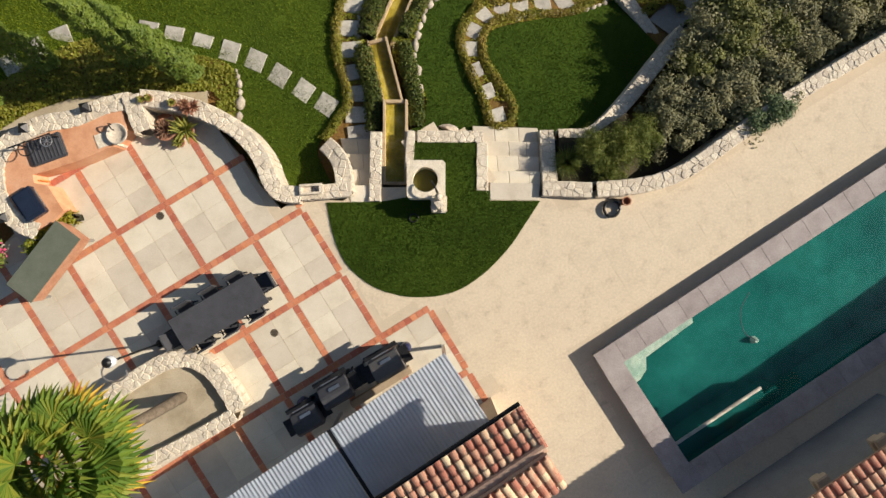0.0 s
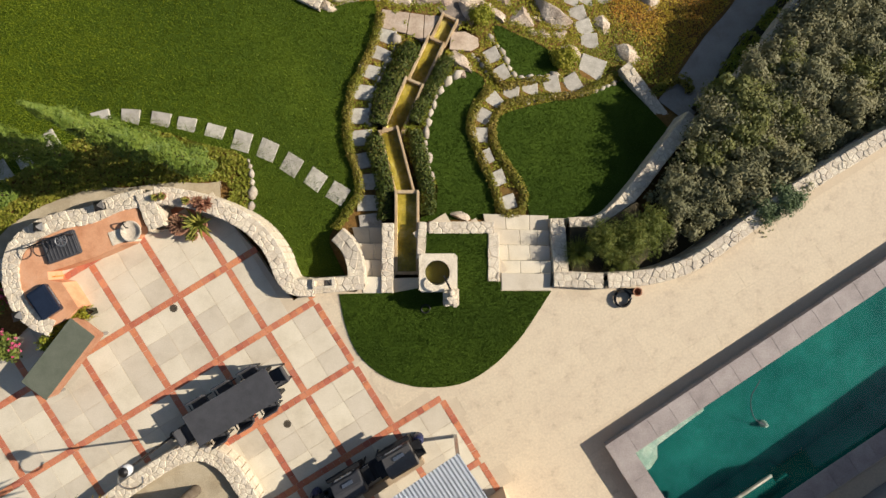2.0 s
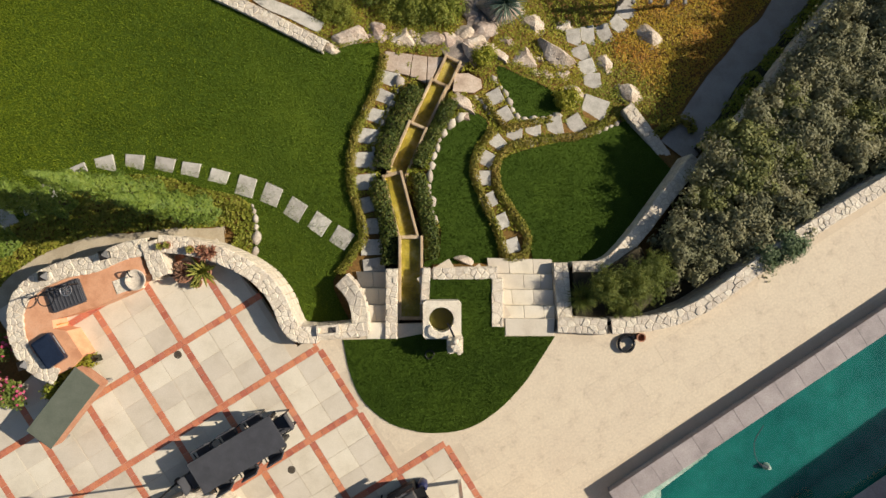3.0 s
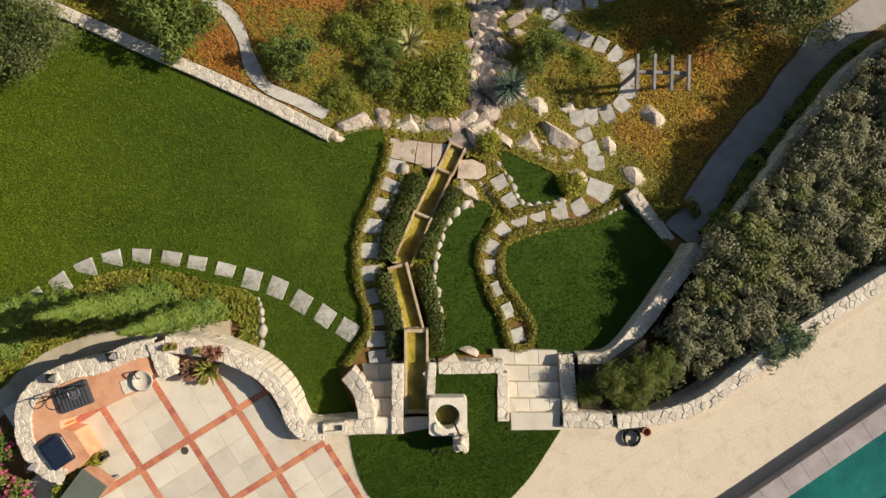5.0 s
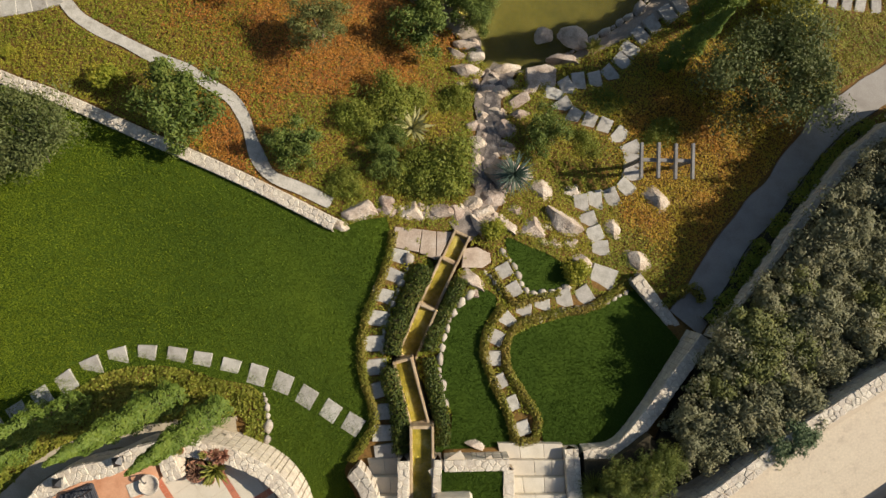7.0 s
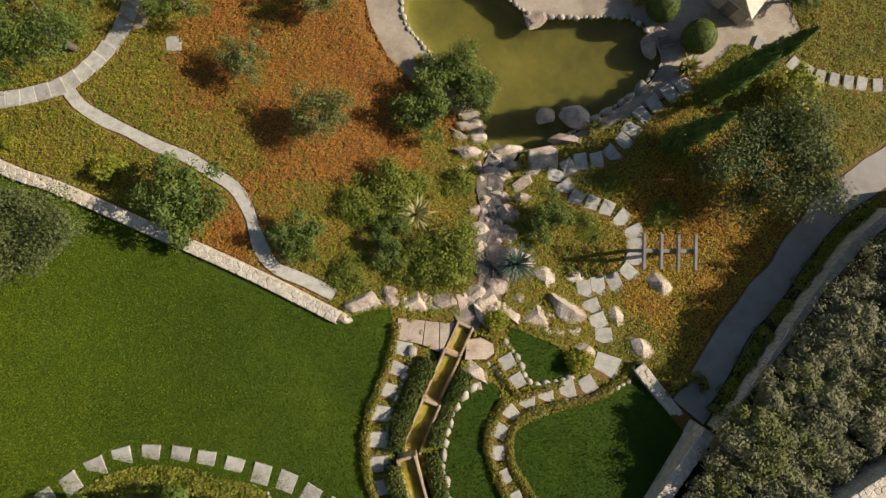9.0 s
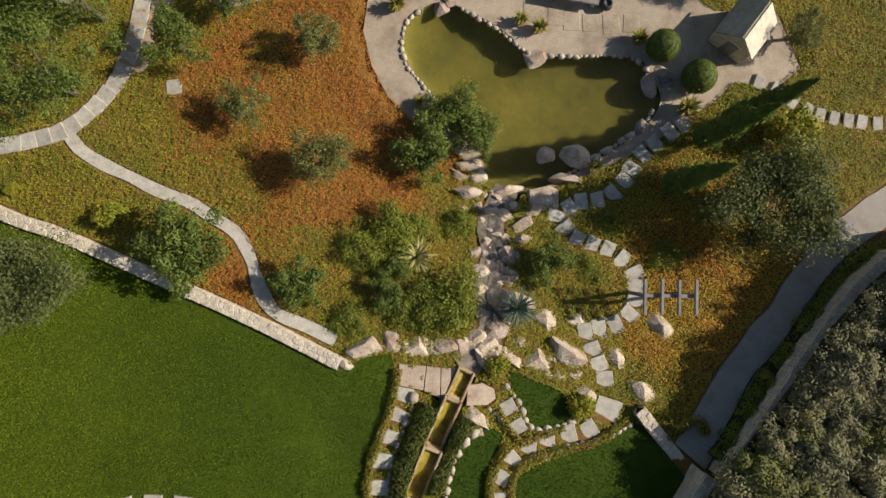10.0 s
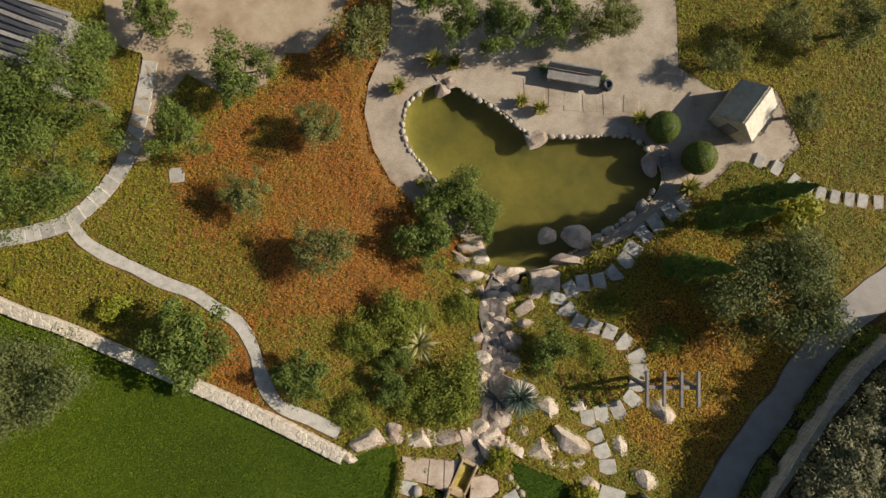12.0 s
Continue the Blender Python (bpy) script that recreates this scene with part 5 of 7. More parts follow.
stepping("path_lawn", [(-14.1, 4.6), (-13.43, 5.03), (-12.73, 5.48), (-12, 5.93), (-11.28, 6.36), (-10.51, 6.64), (-9.66, 6.69), (-8.75, 6.6), (-7.95, 6.45), (-7.09, 6.24), (-6.22, 6.02), (-5.44, 5.74), (-4.7, 5.29), (-3.96, 4.83), (-3.26, 4.39)], 0.62, 0.58, "square pale stepping stones in an arc across the lawn", 3)
stepping("path_rill", [(-1.82, 9.7), (-2.02, 9.04), (-2.33, 8.4), (-2.52, 7.69), (-2.6, 6.9), (-2.54, 6.17), (-2.49, 5.44), (-2.29, 4.76), (-2.31, 4.09), (-2.24, 3.51)], 0.72, 0.5, "pale stepping slabs down beside the rill")
stepping("path_winding", [(1.74, 9.15), (2.03, 8.52), (2.37, 7.85), (1.79, 7.52), (1.37, 6.99), (1.27, 6.32), (1.43, 5.58), (1.8, 4.89), (2.13, 4.11)], 0.52, 0.48, "pale stepping slabs of the winding path")
stepping("path_branch", [(3.02, 8.07), (3.77, 8.19), (4.52, 8.28), (5.23, 8.86, 1.5), (5.24, 9.89), (5.07, 10.4), (4.88, 10.91)], 0.6, 0.55, "pale stepping slabs climbing to the pond")
stepping("path_arc", [(4.67, 11.49), (5.2, 11.61), (5.83, 11.73), (6.39, 12.08), (6.67, 12.58), (6.75, 13.09), (6.7, 13.56), (6.29, 14.05), (5.78, 14.4), (5.22, 14.59), (4.64, 14.81), (4.26, 15.27), (3.98, 15.74), (4.52, 16.06), (5, 16.28), (5.65, 16.33), (6.27, 16.59), (6.76, 17.13), (7.05, 17.6), (7.51, 18.14), (7.99, 18.57), (8.61, 19), (9.11, 19.32)], 0.72, 0.5, "pale stone slabs curving round the planted mound")
stepping("path_east_slabs", [(12.19, 20.92), (12.84, 20.61), (13.47, 20.1), (13.99, 19.75), (14.47, 19.56), (15.01, 19.41), (15.55, 19.31), (16.07, 19.23), (16.68, 19.17)], 0.55, 0.4, "pale stepping slabs through groundcover")
FLAGHEAD = thing("path_pavers", 0, 0, 0, "sandy flagstones across the head of the rill", "paving", kind="structure")
for outline in ([(-1.95, 10.7), (-1.03, 10.59), (-1.14, 9.82), (-1.97, 10.01)], [(-1.01, 10.59), (-0.54, 10.52), (-0.58, 9.56), (-1.11, 9.8)], [(-0.51, 10.52), (0.0, 10.5), (-0.43, 9.65), (-0.55, 9.56)], [(0.38, 9.93), (0.85, 9.97), (1.28, 9.76), (1.31, 9.46), (1.01, 9.27), (0.3, 9.29)]):
    flag_me = stone_mesh([(px, py, H(px, py) + 0.09) for px, py in reversed(outline)], 0.2, 0.012)
    flag_me.materials.append(M_FLAG)
    piece("flagstone", flag_me, FLAGHEAD)
    mid_x, mid_y = sum(p[0] for p in outline) / len(outline), sum(p[1] for p in outline) / len(outline)
    SLAB_SPOTS.extend((px + (mid_x - px) * f, py + (mid_y - py) * f, 0.2) for px, py in outline for f in (0.3, 0.7, 1.0))
way = Line(spline([(-19.78, 18.11), (-15.9, 18.52), (-14.73, 18.71), (-13.75, 19.06), (-12.82, 19.88), (-11.98, 21.18), (-11.53, 22.77), (-11.19, 25.23)], 6))
stepping("path_west_slabs", [tuple(way.at(s)[0]) for s in np.arange(0.2, way.length, 0.52)], 0.6, 0.53, "pale paving slabs of the garden path", 3, dz=0.08)
stepping("slab_lone", [(-10.13, 20.72)], 0.55, 0.55, "single pale slab in the groundcover")


# ---------------------------------------------------------------- groundcover
def inside_many(xy, poly):
    hit = np.zeros(len(xy), bool)
    for a, b in zip(poly, list(poly[1:]) + [poly[0]]):
        if a[1] != b[1]:
            hit ^= ((a[1] > xy[:, 1]) != (b[1] > xy[:, 1])) & (xy[:, 0] < (b[0] - a[0]) * (xy[:, 1] - a[1]) / (b[1] - a[1]) + a[0])
    return hit


def groundcover():
    r = np.random.RandomState(12)
    lines = [Line(spline(p, 5)) for p in ([(-19.78, 18.11), (-15.9, 18.52), (-14.73, 18.71), (-13.75, 19.06), (-12.82, 19.88), (-11.98, 21.18), (-11.53, 22.77), (-11.19, 25.23)], [(-13.63, 18.94), (-12.97, 18.19), (-11, 17.12), (-9.19, 16.29), (-7.81, 15.41), (-7.13, 14.48), (-6.78, 13.49), (-6.26, 12.59), (-5.34, 12.12), (-4.1, 11.52)], [(7.95, 7.3), (8.65, 8.1), (9.8, 9.65), (10.85, 10.8), (11.95, 11.95), (13.05, 13.25), (14.15, 14.5), (15.6, 15.4), (18.6, 17.2)], LW_PTS, WALL_WAY, [(p[0], p[1]) for p in RILL_WAY], [(2.16, 16.89), (1.79, 16.22), (1.46, 15.5), (1.49, 14.58), (1.34, 13.61), (1.21, 12.66), (1.29, 11.73), (0.74, 10.87)], [(-2.5, 11.25), (-1.0, 11.1), (0.3, 11.05), (1.2, 11.1), (2.3, 10.65), (3.4, 10.5)])]
    ways = np.array(SLAB_SPOTS + [tuple(l.at(s)[0]) + (w,) for l, w in zip(lines, (0.36, 0.28, 0.75, 0.3, 0.32, 0.42, 0.6, 0.1)) for s in np.arange(0, l.length, 0.3)])
    sheets = [SANDY, WEST, EAST, NORTH, PLAZA, POND, BANK, TERRACE, MID]
    for mat, n, label in ((M_COVERPLANT, 680000, "rust-coloured groundcover spreading over the slope"), (M_OCHREPLANT, 680000, "ochre groundcover spreading over the slope"), (M_GREENPLANT, 680000, "green groundcover spreading over the slope")):
        xy = np.stack([r.uniform(-20, 19, n), r.uniform(4.6, 29, n)], 1)
        near = (np.abs(xy[:, 0]) < 4) & (xy[:, 1] < 10.4)
        xy = xy[(xy[:, 1] > 10.4) | ((xy[:, 0] > 3.5) & (xy[:, 1] > 8.3)) | near]
        xy = xy[~np.any([inside_many(xy, s) for s in sheets], axis=0)]
        keep = []
        for x, y in xy:
            big = noise.noise((x * 0.22, y * 0.22, 1.0)) + 0.6 * noise.noise((x * 0.7, y * 0.7, 4.0))
            rust = 0.35 - ((x + 4.5) / 5.5) ** 2 - ((y - 20) / 6.0) ** 2 * 0.6 + big
            ochre = 0.25 - ((x - 9.5) / 4.0) ** 2 - ((y - 12.5) / 5.0) ** 2 * 0.5 + 0.8 * noise.noise((x * 0.3, y * 0.3, 9.0)) + (0.1 if x < -2 else 0)
            green = -0.35 + 0.9 * noise.noise((x * 0.28, y * 0.28, 14.0)) + (0.35 if -7 < x < 1 and y < 15.5 else 0) + (0.25 if x < -10 else 0)
            mine, rest = (rust, max(ochre, green)) if mat is M_COVERPLANT else (ochre, max(rust, green)) if mat is M_OCHREPLANT else (green, max(rust, ochre))
            keep.append(mat is M_GREENPLANT if y < 10.2 and x < 3.6 else 1 / (1 + math.exp(-(mine - rest) / 0.16)))
        keep = r.uniform(0, 1, len(xy)) < np.array(keep, float)
        xy = xy[keep]
        name = "groundcover"
        d = np.concatenate([(np.sqrt(((xy[i:i + 4000, None, :] - ways[None, :, :2]) ** 2).sum(2)) - ways[None, :, 2]).min(1) for i in range(0, len(xy), 4000)])
        xy = xy[d > 0]
        z = np.array([H(x, y) + 0.1 + 0.07 * noise.noise((x * 2.5, y * 2.5, 7.0)) + 0.045 * noise.noise((x * 6.5, y * 6.5, 2.0)) for x, y in xy]) + r.uniform(-0.03, 0.03, len(xy))
        me = leaf_mesh(name, np.column_stack([xy, z]), np.tile((0, 0, 0.8), (len(xy), 1)), 0.031, mat, 5, 0.6, 0.28)
        tagged(new(name, me), label, "groundcover", kind="stuff")


LW_PTS = LW


def ivy_bed():
    r = np.random.RandomState(77)
    xy = np.stack([r.uniform(-17, -5.3, 60000), r.uniform(2.0, 8.2, 60000)], 1)
    xy = xy[~np.any([inside_many(xy, q) for q in (WEST, TERRACE)], axis=0)]
    l = Line(spline(WALL_WAY, 5))
    ways = np.array([tuple(l.at(s)[0]) for s in np.arange(0, l.length, 0.2)])
    xy = xy[np.sqrt(((xy[:, None, :] - ways[None]) ** 2).sum(2)).min(1) > 0.33]
    z = np.array([H(x, y) + 0.09 + 0.08 * noise.noise((x * 2.5, y * 2.5, 7.0)) for x, y in xy]) + r.uniform(-0.03, 0.05, len(xy))
    me = leaf_mesh("ivy", np.column_stack([xy, z]), np.tile((0, 0, 0.8), (len(xy), 1)), 0.05, M_IVY, 6, 0.6, 0.35)
    tagged(new("ivy", me), "green ivy covering the bed below the cypresses", "groundcover", kind="stuff")


M_IVY = leafy("ivy_leaves", [(0.12, 0.15, 0.017), (0.21, 0.225, 0.026), (0.31, 0.265, 0.045)], trans=0.2, patch=0.8, each=0.45)
SANDY = [(-11.86, 21.17), (-12.09, 21.8), (-11.76, 23.21), (-11.1, 24.19), (-11.52, 25.4), (-12.73, 25.81), (-12.87, 29.11), (-3.23, 29.32), (-4.16, 26.66), (-5.38, 25.45), (-6.24, 25.45), (-6.98, 24.22), (-8.43, 23.77), (-9.89, 24.65), (-10.66, 23.32), (-11.15, 21.27)]
solid("path_sand", drape(SANDY, lambda x, y: H(x, y) + 0.07, 0.7, 0.2), M_SAND, "bare sandy clearing above the groundcover", "path", "structure")
WALL_WAY = [(-14.89, 1.58), (-13.53, 2.5), (-12.86, 3.18), (-11.69, 3.85), (-10.16, 4.23), (-8.46, 4.36), (-6.87, 4.45)]
path("path_wall", WALL_WAY, 0.66, M_SOIL, "pale sandy path behind the kitchen wall", 0.1)
groundcover()
ivy_bed()


# ---------------------------------------------------------------- trees and bushes of the garden
def tree_kit(prefix, material, seed, rx, rz, n, leaf, lumps, spread, trunk, count=3, aspect=0.5):
    crowns = []
    for k in range(count):
        p, q = crown_points(n, rx, rx * 0.92, rz, seed + k, lumps, spread)
        p[:, 2] += trunk + rz * 0.45
        crowns.append(leaf_mesh("crown", p, q, leaf, material, seed + k, aspect, 0.75))
    return crowns, stem_mesh("trunk", trunk, 0.06 + 0.03 * rx, rx * 0.5, seed)


T_OLIVE = tree_kit("olive", M_OLIVE, 40, 1.1, 0.85, 7000, 0.045, 40, 0.26, 0.8, aspect=0.28)
T_DARK = tree_kit("dark", M_TREE, 50, 1.1, 1.0, 7000, 0.048, 40, 0.24, 0.8, aspect=0.32)
T_BUSH = tree_kit("bush", M_TREE, 55, 1.1, 0.85, 7000, 0.048, 40, 0.25, 0.25, aspect=0.34)
T_BIG = tree_kit("big", M_TREE, 60, 1.9, 1.5, 21000, 0.042, 70, 0.2, 1.6, aspect=0.32)
M_BROAD = leafy("broad_crown_leaves", [(0.06, 0.085, 0.026), (0.125, 0.15, 0.045), (0.21, 0.215, 0.075)], each=0.5)
T_BIGO = tree_kit("bigo", M_BROAD, 70, 1.6, 1.2, 26000, 0.036, 60, 0.26, 0.55, 1, aspect=0.4)
TREE_RNG = random.Random(33)


def trees(name, pts, kit, label, category, group, base=1.0):
    for p in pts:
        x, y, s = p
        plant(name, x, y, H(x, y), TREE_RNG.choice(kit[0]), kit[1], label, category, group, TREE_RNG.uniform(0, 360), s * base)


trees("olive_tree", [(-4.84, 22.38, 1), (-7.34, 19.93, 0.95), (-4.65, 17.86, 1.15), (-3.16, 25.74, 1.2), (5.67, 26.27, 1.2), (13.39, 22.6, 0.9), (10.52, 24.69, 0.8), (15.49, 25.88, 1.1), (12.92, 25.93, 1), (6.53, 26.36, 0.9)], T_OLIVE, "airy grey-green young olive tree on the slope", "tree", "young olive trees")
trees("tree", [(-7.56, 24.4, 1.2), (-9.62, 22.13, 1.05), (-12.53, 25.38, 0.8), (0.6, 26.46, 1), (2.26, 25.88, 1.1), (4.05, 26.54, 1.1), (-10.43, 26.41, 1.1), (-0.62, 27.35, 1.1)], T_DARK, "green leafy tree beside the sandy path", "tree", "garden trees")
trees("tree", [(-12.64, 23.27, 1.3), (-13.48, 20.42, 1.35), (-15.79, 22.53, 1.3)], T_BIG, "large spreading green tree above the path", "tree", "large trees")
trees("tree", [(11.27, 16.1, 1.65), (-13.84, 13.75, 1.3)], T_BIGO, "large grey-green tree with a broad crown", "tree", "large trees")
trees("bush", [(-9.05, 14.77, 1.6), (-5.32, 13.59, 1), (-1.01, 18.3, 1.3)], T_BUSH, "dense dark green bush beside the wall", "bush", "dark bushes")
trees("bush", [(0.5, 19.78, 1.15), (0.9, 18.85, 1), (-0.5, 19.58, 0.8), (3.45, 14.1, 0.95), (-2.3, 13.01, 0.75), (-2.01, 13.9, 0.6)], T_BUSH, "leafy green bush by the stream", "bush", "bushes by the stream")
M_MOUND = leafy("mound_leaves", [(0.12, 0.155, 0.021), (0.2, 0.235, 0.031), (0.31, 0.29, 0.05)], trans=0.2)
DENSE = [bush_mesh("crown", 1.0, 0.55, M_MOUND, 80 + k, 7500, 0.042, 60, 0.3, 0.35) for k in range(2)]
gb = np.random.RandomState(90)
bq = gb.normal(0, 1, (6500, 3))
bq /= np.linalg.norm(bq, axis=1)[:, None]
BALL = leaf_mesh("crown", bq * 0.5 * gb.uniform(0.9, 1.06, (6500, 1)) + np.array((0, 0, 0.48)), bq, 0.035, M_TREE, 90, 0.5, 0.4)
for x, y, s in [(-0.29, 12.71, 1.35), (-1.26, 12.44, 1), (-2.31, 15.12, 1.2), (-1.32, 15.27, 0.8), (0.31, 15.3, 0.9), (4.95, 13.5, 0.8), (6.04, 15.32, 0.8), (7.98, 14, 0.9), (-3.28, 14.69, 1), (-3.62, 12.17, 0.7)]:
    plant("bush", x, y, H(x, y) - (0.12 if s > 1.1 or x < 0 else 0.42), DENSE[TREE_RNG.randrange(2)], None, "dense fine-leaved green mound on the slope", "bush", "dense mounds", TREE_RNG.uniform(0, 360), s)
for x, y, s in [(8.23, 22.23, 1.2), (9.58, 21.01, 1.25)]:
    plant("topiary_ball", x, y, -4.8, BALL, None, "clipped round green shrub beside the pond", "shrub", "clipped balls", 0, s)


# ---------------------------------------------------------------- cypresses
def cypress_mesh(h, r, seed):
    g = np.random.RandomState(seed)
    n = int(5200 * h * r)
    f = g.uniform(0, 1, n) ** 0.8
    a = g.uniform(0, 2 * np.pi, n)
    prof = r * np.minimum(1, (f + 0.03) * 6) * (1 - f ** 1.6) ** 0.75
    lump = 1 + 0.22 * np.sin(a * 3 + f * 22) + 0.14 * np.sin(a * 5 - f * 37)
    rad = prof * lump * g.uniform(0.72, 1.06, n) * (1 + 0.18 * np.sin(a * 2 + f * 61))
    p = np.stack([np.cos(a) * rad, np.sin(a) * rad, 0.15 + f * h], 1)
    q = np.stack([np.cos(a), np.sin(a), np.full(n, 0.7)], 1)
    return leaf_mesh("crown", p, q, 0.05, M_CYPRESS, seed, 0.35, 0.4)


def cypress(x, y, h, r, seed, z=None):
    bm = bmesh.new()
    tube(bm, [(0, 0, -0.2), (0, 0, h * 0.85)], 0.09, 0.02, 7)
    core = link_mesh("trunk", bm, M_BARK, True)
    plant("cypress", x, y, H(x, y) if z is None else z, cypress_mesh(h, r, seed), core, "tall narrow dark green cypress", "tree", "cypresses", 0, 1.0)


cypress(-7.2, 5.2, 5.9, 0.4, 1)
cypress(-8.55, 5.62, 6.4, 0.42, 2)
cypress(-11.3, 5.45, 6.4, 0.4, 3)
cypress(-12.9, 4.3, 6.5, 0.42, 4)
for k, (x, y, h) in enumerate([(10.62, 19.29, 5.7), (9.55, 18.6, 5.6), (8.28, 16.88, 5.3)]):
    cypress(x, y, h, 0.46, 7 + k)


# ---------------------------------------------------------------- grass blades on the lawns
M_GRASS = leafy("grass_blades", [(0.04, 0.075, 0.007), (0.06, 0.105, 0.009), (0.085, 0.135, 0.012)], trans=0.3, each=0.3, patch=0.5)
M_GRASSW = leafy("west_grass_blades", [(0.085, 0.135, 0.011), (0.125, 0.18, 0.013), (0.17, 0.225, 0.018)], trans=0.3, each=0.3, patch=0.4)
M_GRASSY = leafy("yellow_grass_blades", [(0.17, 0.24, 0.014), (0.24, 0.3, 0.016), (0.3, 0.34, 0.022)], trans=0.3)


def grass(poly, per, height, label, mat=None, keep=None):
    r = np.random.RandomState(int(abs(poly[0][0]) * 100) % 1000)
    P = np.array([p[:2] for p in poly])
    lo, hi = np.maximum(P.min(0), (-21, -4)), P.max(0)
    n = int((hi - lo).prod() * per)
    xy = r.uniform(lo, hi, (n, 2))
    xy = xy[inside_many(xy, [tuple(p) for p in P])]
    if keep:
        xy = xy[r.uniform(0, 1, len(xy)) < keep(xy)]
    n = len(xy)
    z = np.array([height(x, y) for x, y in xy])
    a = r.uniform(0, np.pi, n)
    w = np.stack([np.cos(a), np.sin(a), np.zeros(n)], 1) * r.uniform(0.007, 0.014, n)[:, None]
    base = np.column_stack([xy, z])
    tip = base + np.column_stack([r.normal(0, 0.02, (n, 2)), r.uniform(0.04, 0.075, n)])
    verts = np.stack([base - w, base + w, tip], 1).reshape(-1, 3)
    me = bpy.data.meshes.new("grass")
    me.vertices.add(3 * n)
    me.vertices.foreach_set("co", verts.astype(np.float32).ravel())
    me.loops.add(3 * n)
    me.loops.foreach_set("vertex_index", np.arange(3 * n, dtype=np.int32))
    me.polygons.add(n)
    me.polygons.foreach_set("loop_start", np.arange(0, 3 * n, 3, dtype=np.int32))
    me.update(calc_edges=True)
    me.materials.append(mat or M_GRASS)
    tagged(new("grass", me), label, "grass", kind="stuff")


grass(HALF, 1100, lambda x, y: 0.01, "short dense grass of the half-moon lawn")
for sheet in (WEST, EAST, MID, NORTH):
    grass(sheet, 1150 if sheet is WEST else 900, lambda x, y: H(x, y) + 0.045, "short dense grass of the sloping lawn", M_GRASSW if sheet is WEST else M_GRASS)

# Brighter yellow-green blades, more of them towards the west.
grass(WEST, 1300, lambda x, y: H(x, y) + 0.05, "yellow-green blades, denser towards the west end of the wide lawn", M_GRASSY, lambda p: np.clip((-5.5 - p[:, 0]) / 9.0, 0, 1) ** 1.3 * np.clip(1.25 - np.abs(p[:, 1] - 9.0) / 9.0, 0.2, 1))


# ---------------------------------------------------------------- deck slabs between terrace and pool
def build_deck():
    n1, n2 = GE1.normalized(), GE2.normalized()
    ang = math.degrees(math.atan2(n1.y, n1.x))
    cut = random.Random(17)
    meshes = {}
    loose = bmesh.new()
    count = 0
    for row in range(-16, 26):
        s = -8.0 + cut.uniform(0, 0.6)
        while s < 22:
            w = cut.choice((0.62, 0.8, 0.98, 1.16))
            p = grid_at(0, 0) + n1 * (s + w / 2) + n2 * (row * 0.62 + 0.31)
            s += w
            rel = p - GO
            i, j = rel.dot(n1) / GE1.length, rel.dot(n2) / GE2.length
            tiled = i < 1.06 or (j > 0.95 and i < 2.06)
            if tiled or not inside(p, TERRACE) or inside(p, POOL_OUT) or p.y < -9 or p.x > 19:
                continue
            if (p - POOL_O).dot(PE1) > -0.3 and -0.3 < (p - POOL_O).dot(PE2) < POOL_W + 0.3:
                continue
            m = pose(p.x, p.y, -0.05 + cut.uniform(0, 0.0015), 0, 0, ang)
            if count < 300 and p.x < 12:
                if w not in meshes:
                    b = bmesh.new()
                    box(b, w - 0.001, 0.619, 0.045, None, 0.0015)
                    meshes[w] = link_mesh("slab", b, M_DECK)
                piece("slab", meshes[w], deck, m)
                count += 1
            else:
                box(loose, w - 0.002, 0.618, 0.045, m)
    ob = part("outer_slabs", loose, M_DECK, deck)
    tagged(ob, kind="stuff")


build_deck()


# ---------------------------------------------------------------- terrace furniture
def build_table():
    x, y = -6.12, -1.93
    table = thing("dining_table", x, y, -0.0, "long charcoal outdoor dining table on the tiled terrace", "table", turn=30.5)
    b = bmesh.new()
    box(b, 2.78, 1.02, 0.05, pose(0, 0, 0.71), 0.012)
    part("tabletop", b, M_DARK, table)
    b = bmesh.new()
    for sx, sy in ((-1, -1), (1, -1), (1, 1), (-1, 1)):
        b2 = bmesh.new()
        box(b2, 0.09, 0.09, 0.71, pose(sx * 1.28, sy * 0.4, 0), 0.008)
        part("leg", b2, M_BLACK, table)
    b.free()
    chair = None
    spots = [(-0.85, 0.45, 180), (0.0, 0.45, 180), (0.85, 0.45, 180), (-0.85, -0.45, 0), (0.0, -0.45, 0), (0.85, -0.45, 0), (1.5, 0.05, 90), (-1.5, 0.0, -90)]
    base = pose(x, y, 0, 0, 0, 30.5)
    for px, py, turn in spots:
        m = base @ pose(px, py, 0.0, 0, 0, turn)
        if chair is None:
            chair = thing("dining_chair", 0, 0, 0, "black woven outdoor dining chair pushed to the table", "chair", "chairs round the table")
            b = bmesh.new()
            box(b, 0.5, 0.48, 0.05, pose(0, 0, 0.42), 0.012)
            part("seat", b, M_DARK, chair)
            b = bmesh.new()
            box(b, 0.5, 0.05, 0.42, pose(0, -0.24, 0.44, 8, 0, 0), 0.012)
            part("backrest", b, M_DARK, chair)
            for sx in (-1, 1):
                for sy in (-1, 1):
                    b = bmesh.new()
                    box(b, 0.04, 0.04, 0.42, pose(sx * 0.22, sy * 0.2, 0))
                    part("leg", b, M_BLACK, chair)
                b = bmesh.new()
                box(b, 0.04, 0.44, 0.03, pose(sx * 0.25, 0, 0.62), 0.008)
                part("armrest", b, M_BLACK, chair)
            chair.matrix_basis = m
        else:
            copy_thing(chair, m)


build_table()


M_HOOD = surf("charcoal_enamel", [(0.1, 0.094, 0.09), (0.14, 0.132, 0.125)], 3, 40, 0.5, 0.05, grain=0.1)


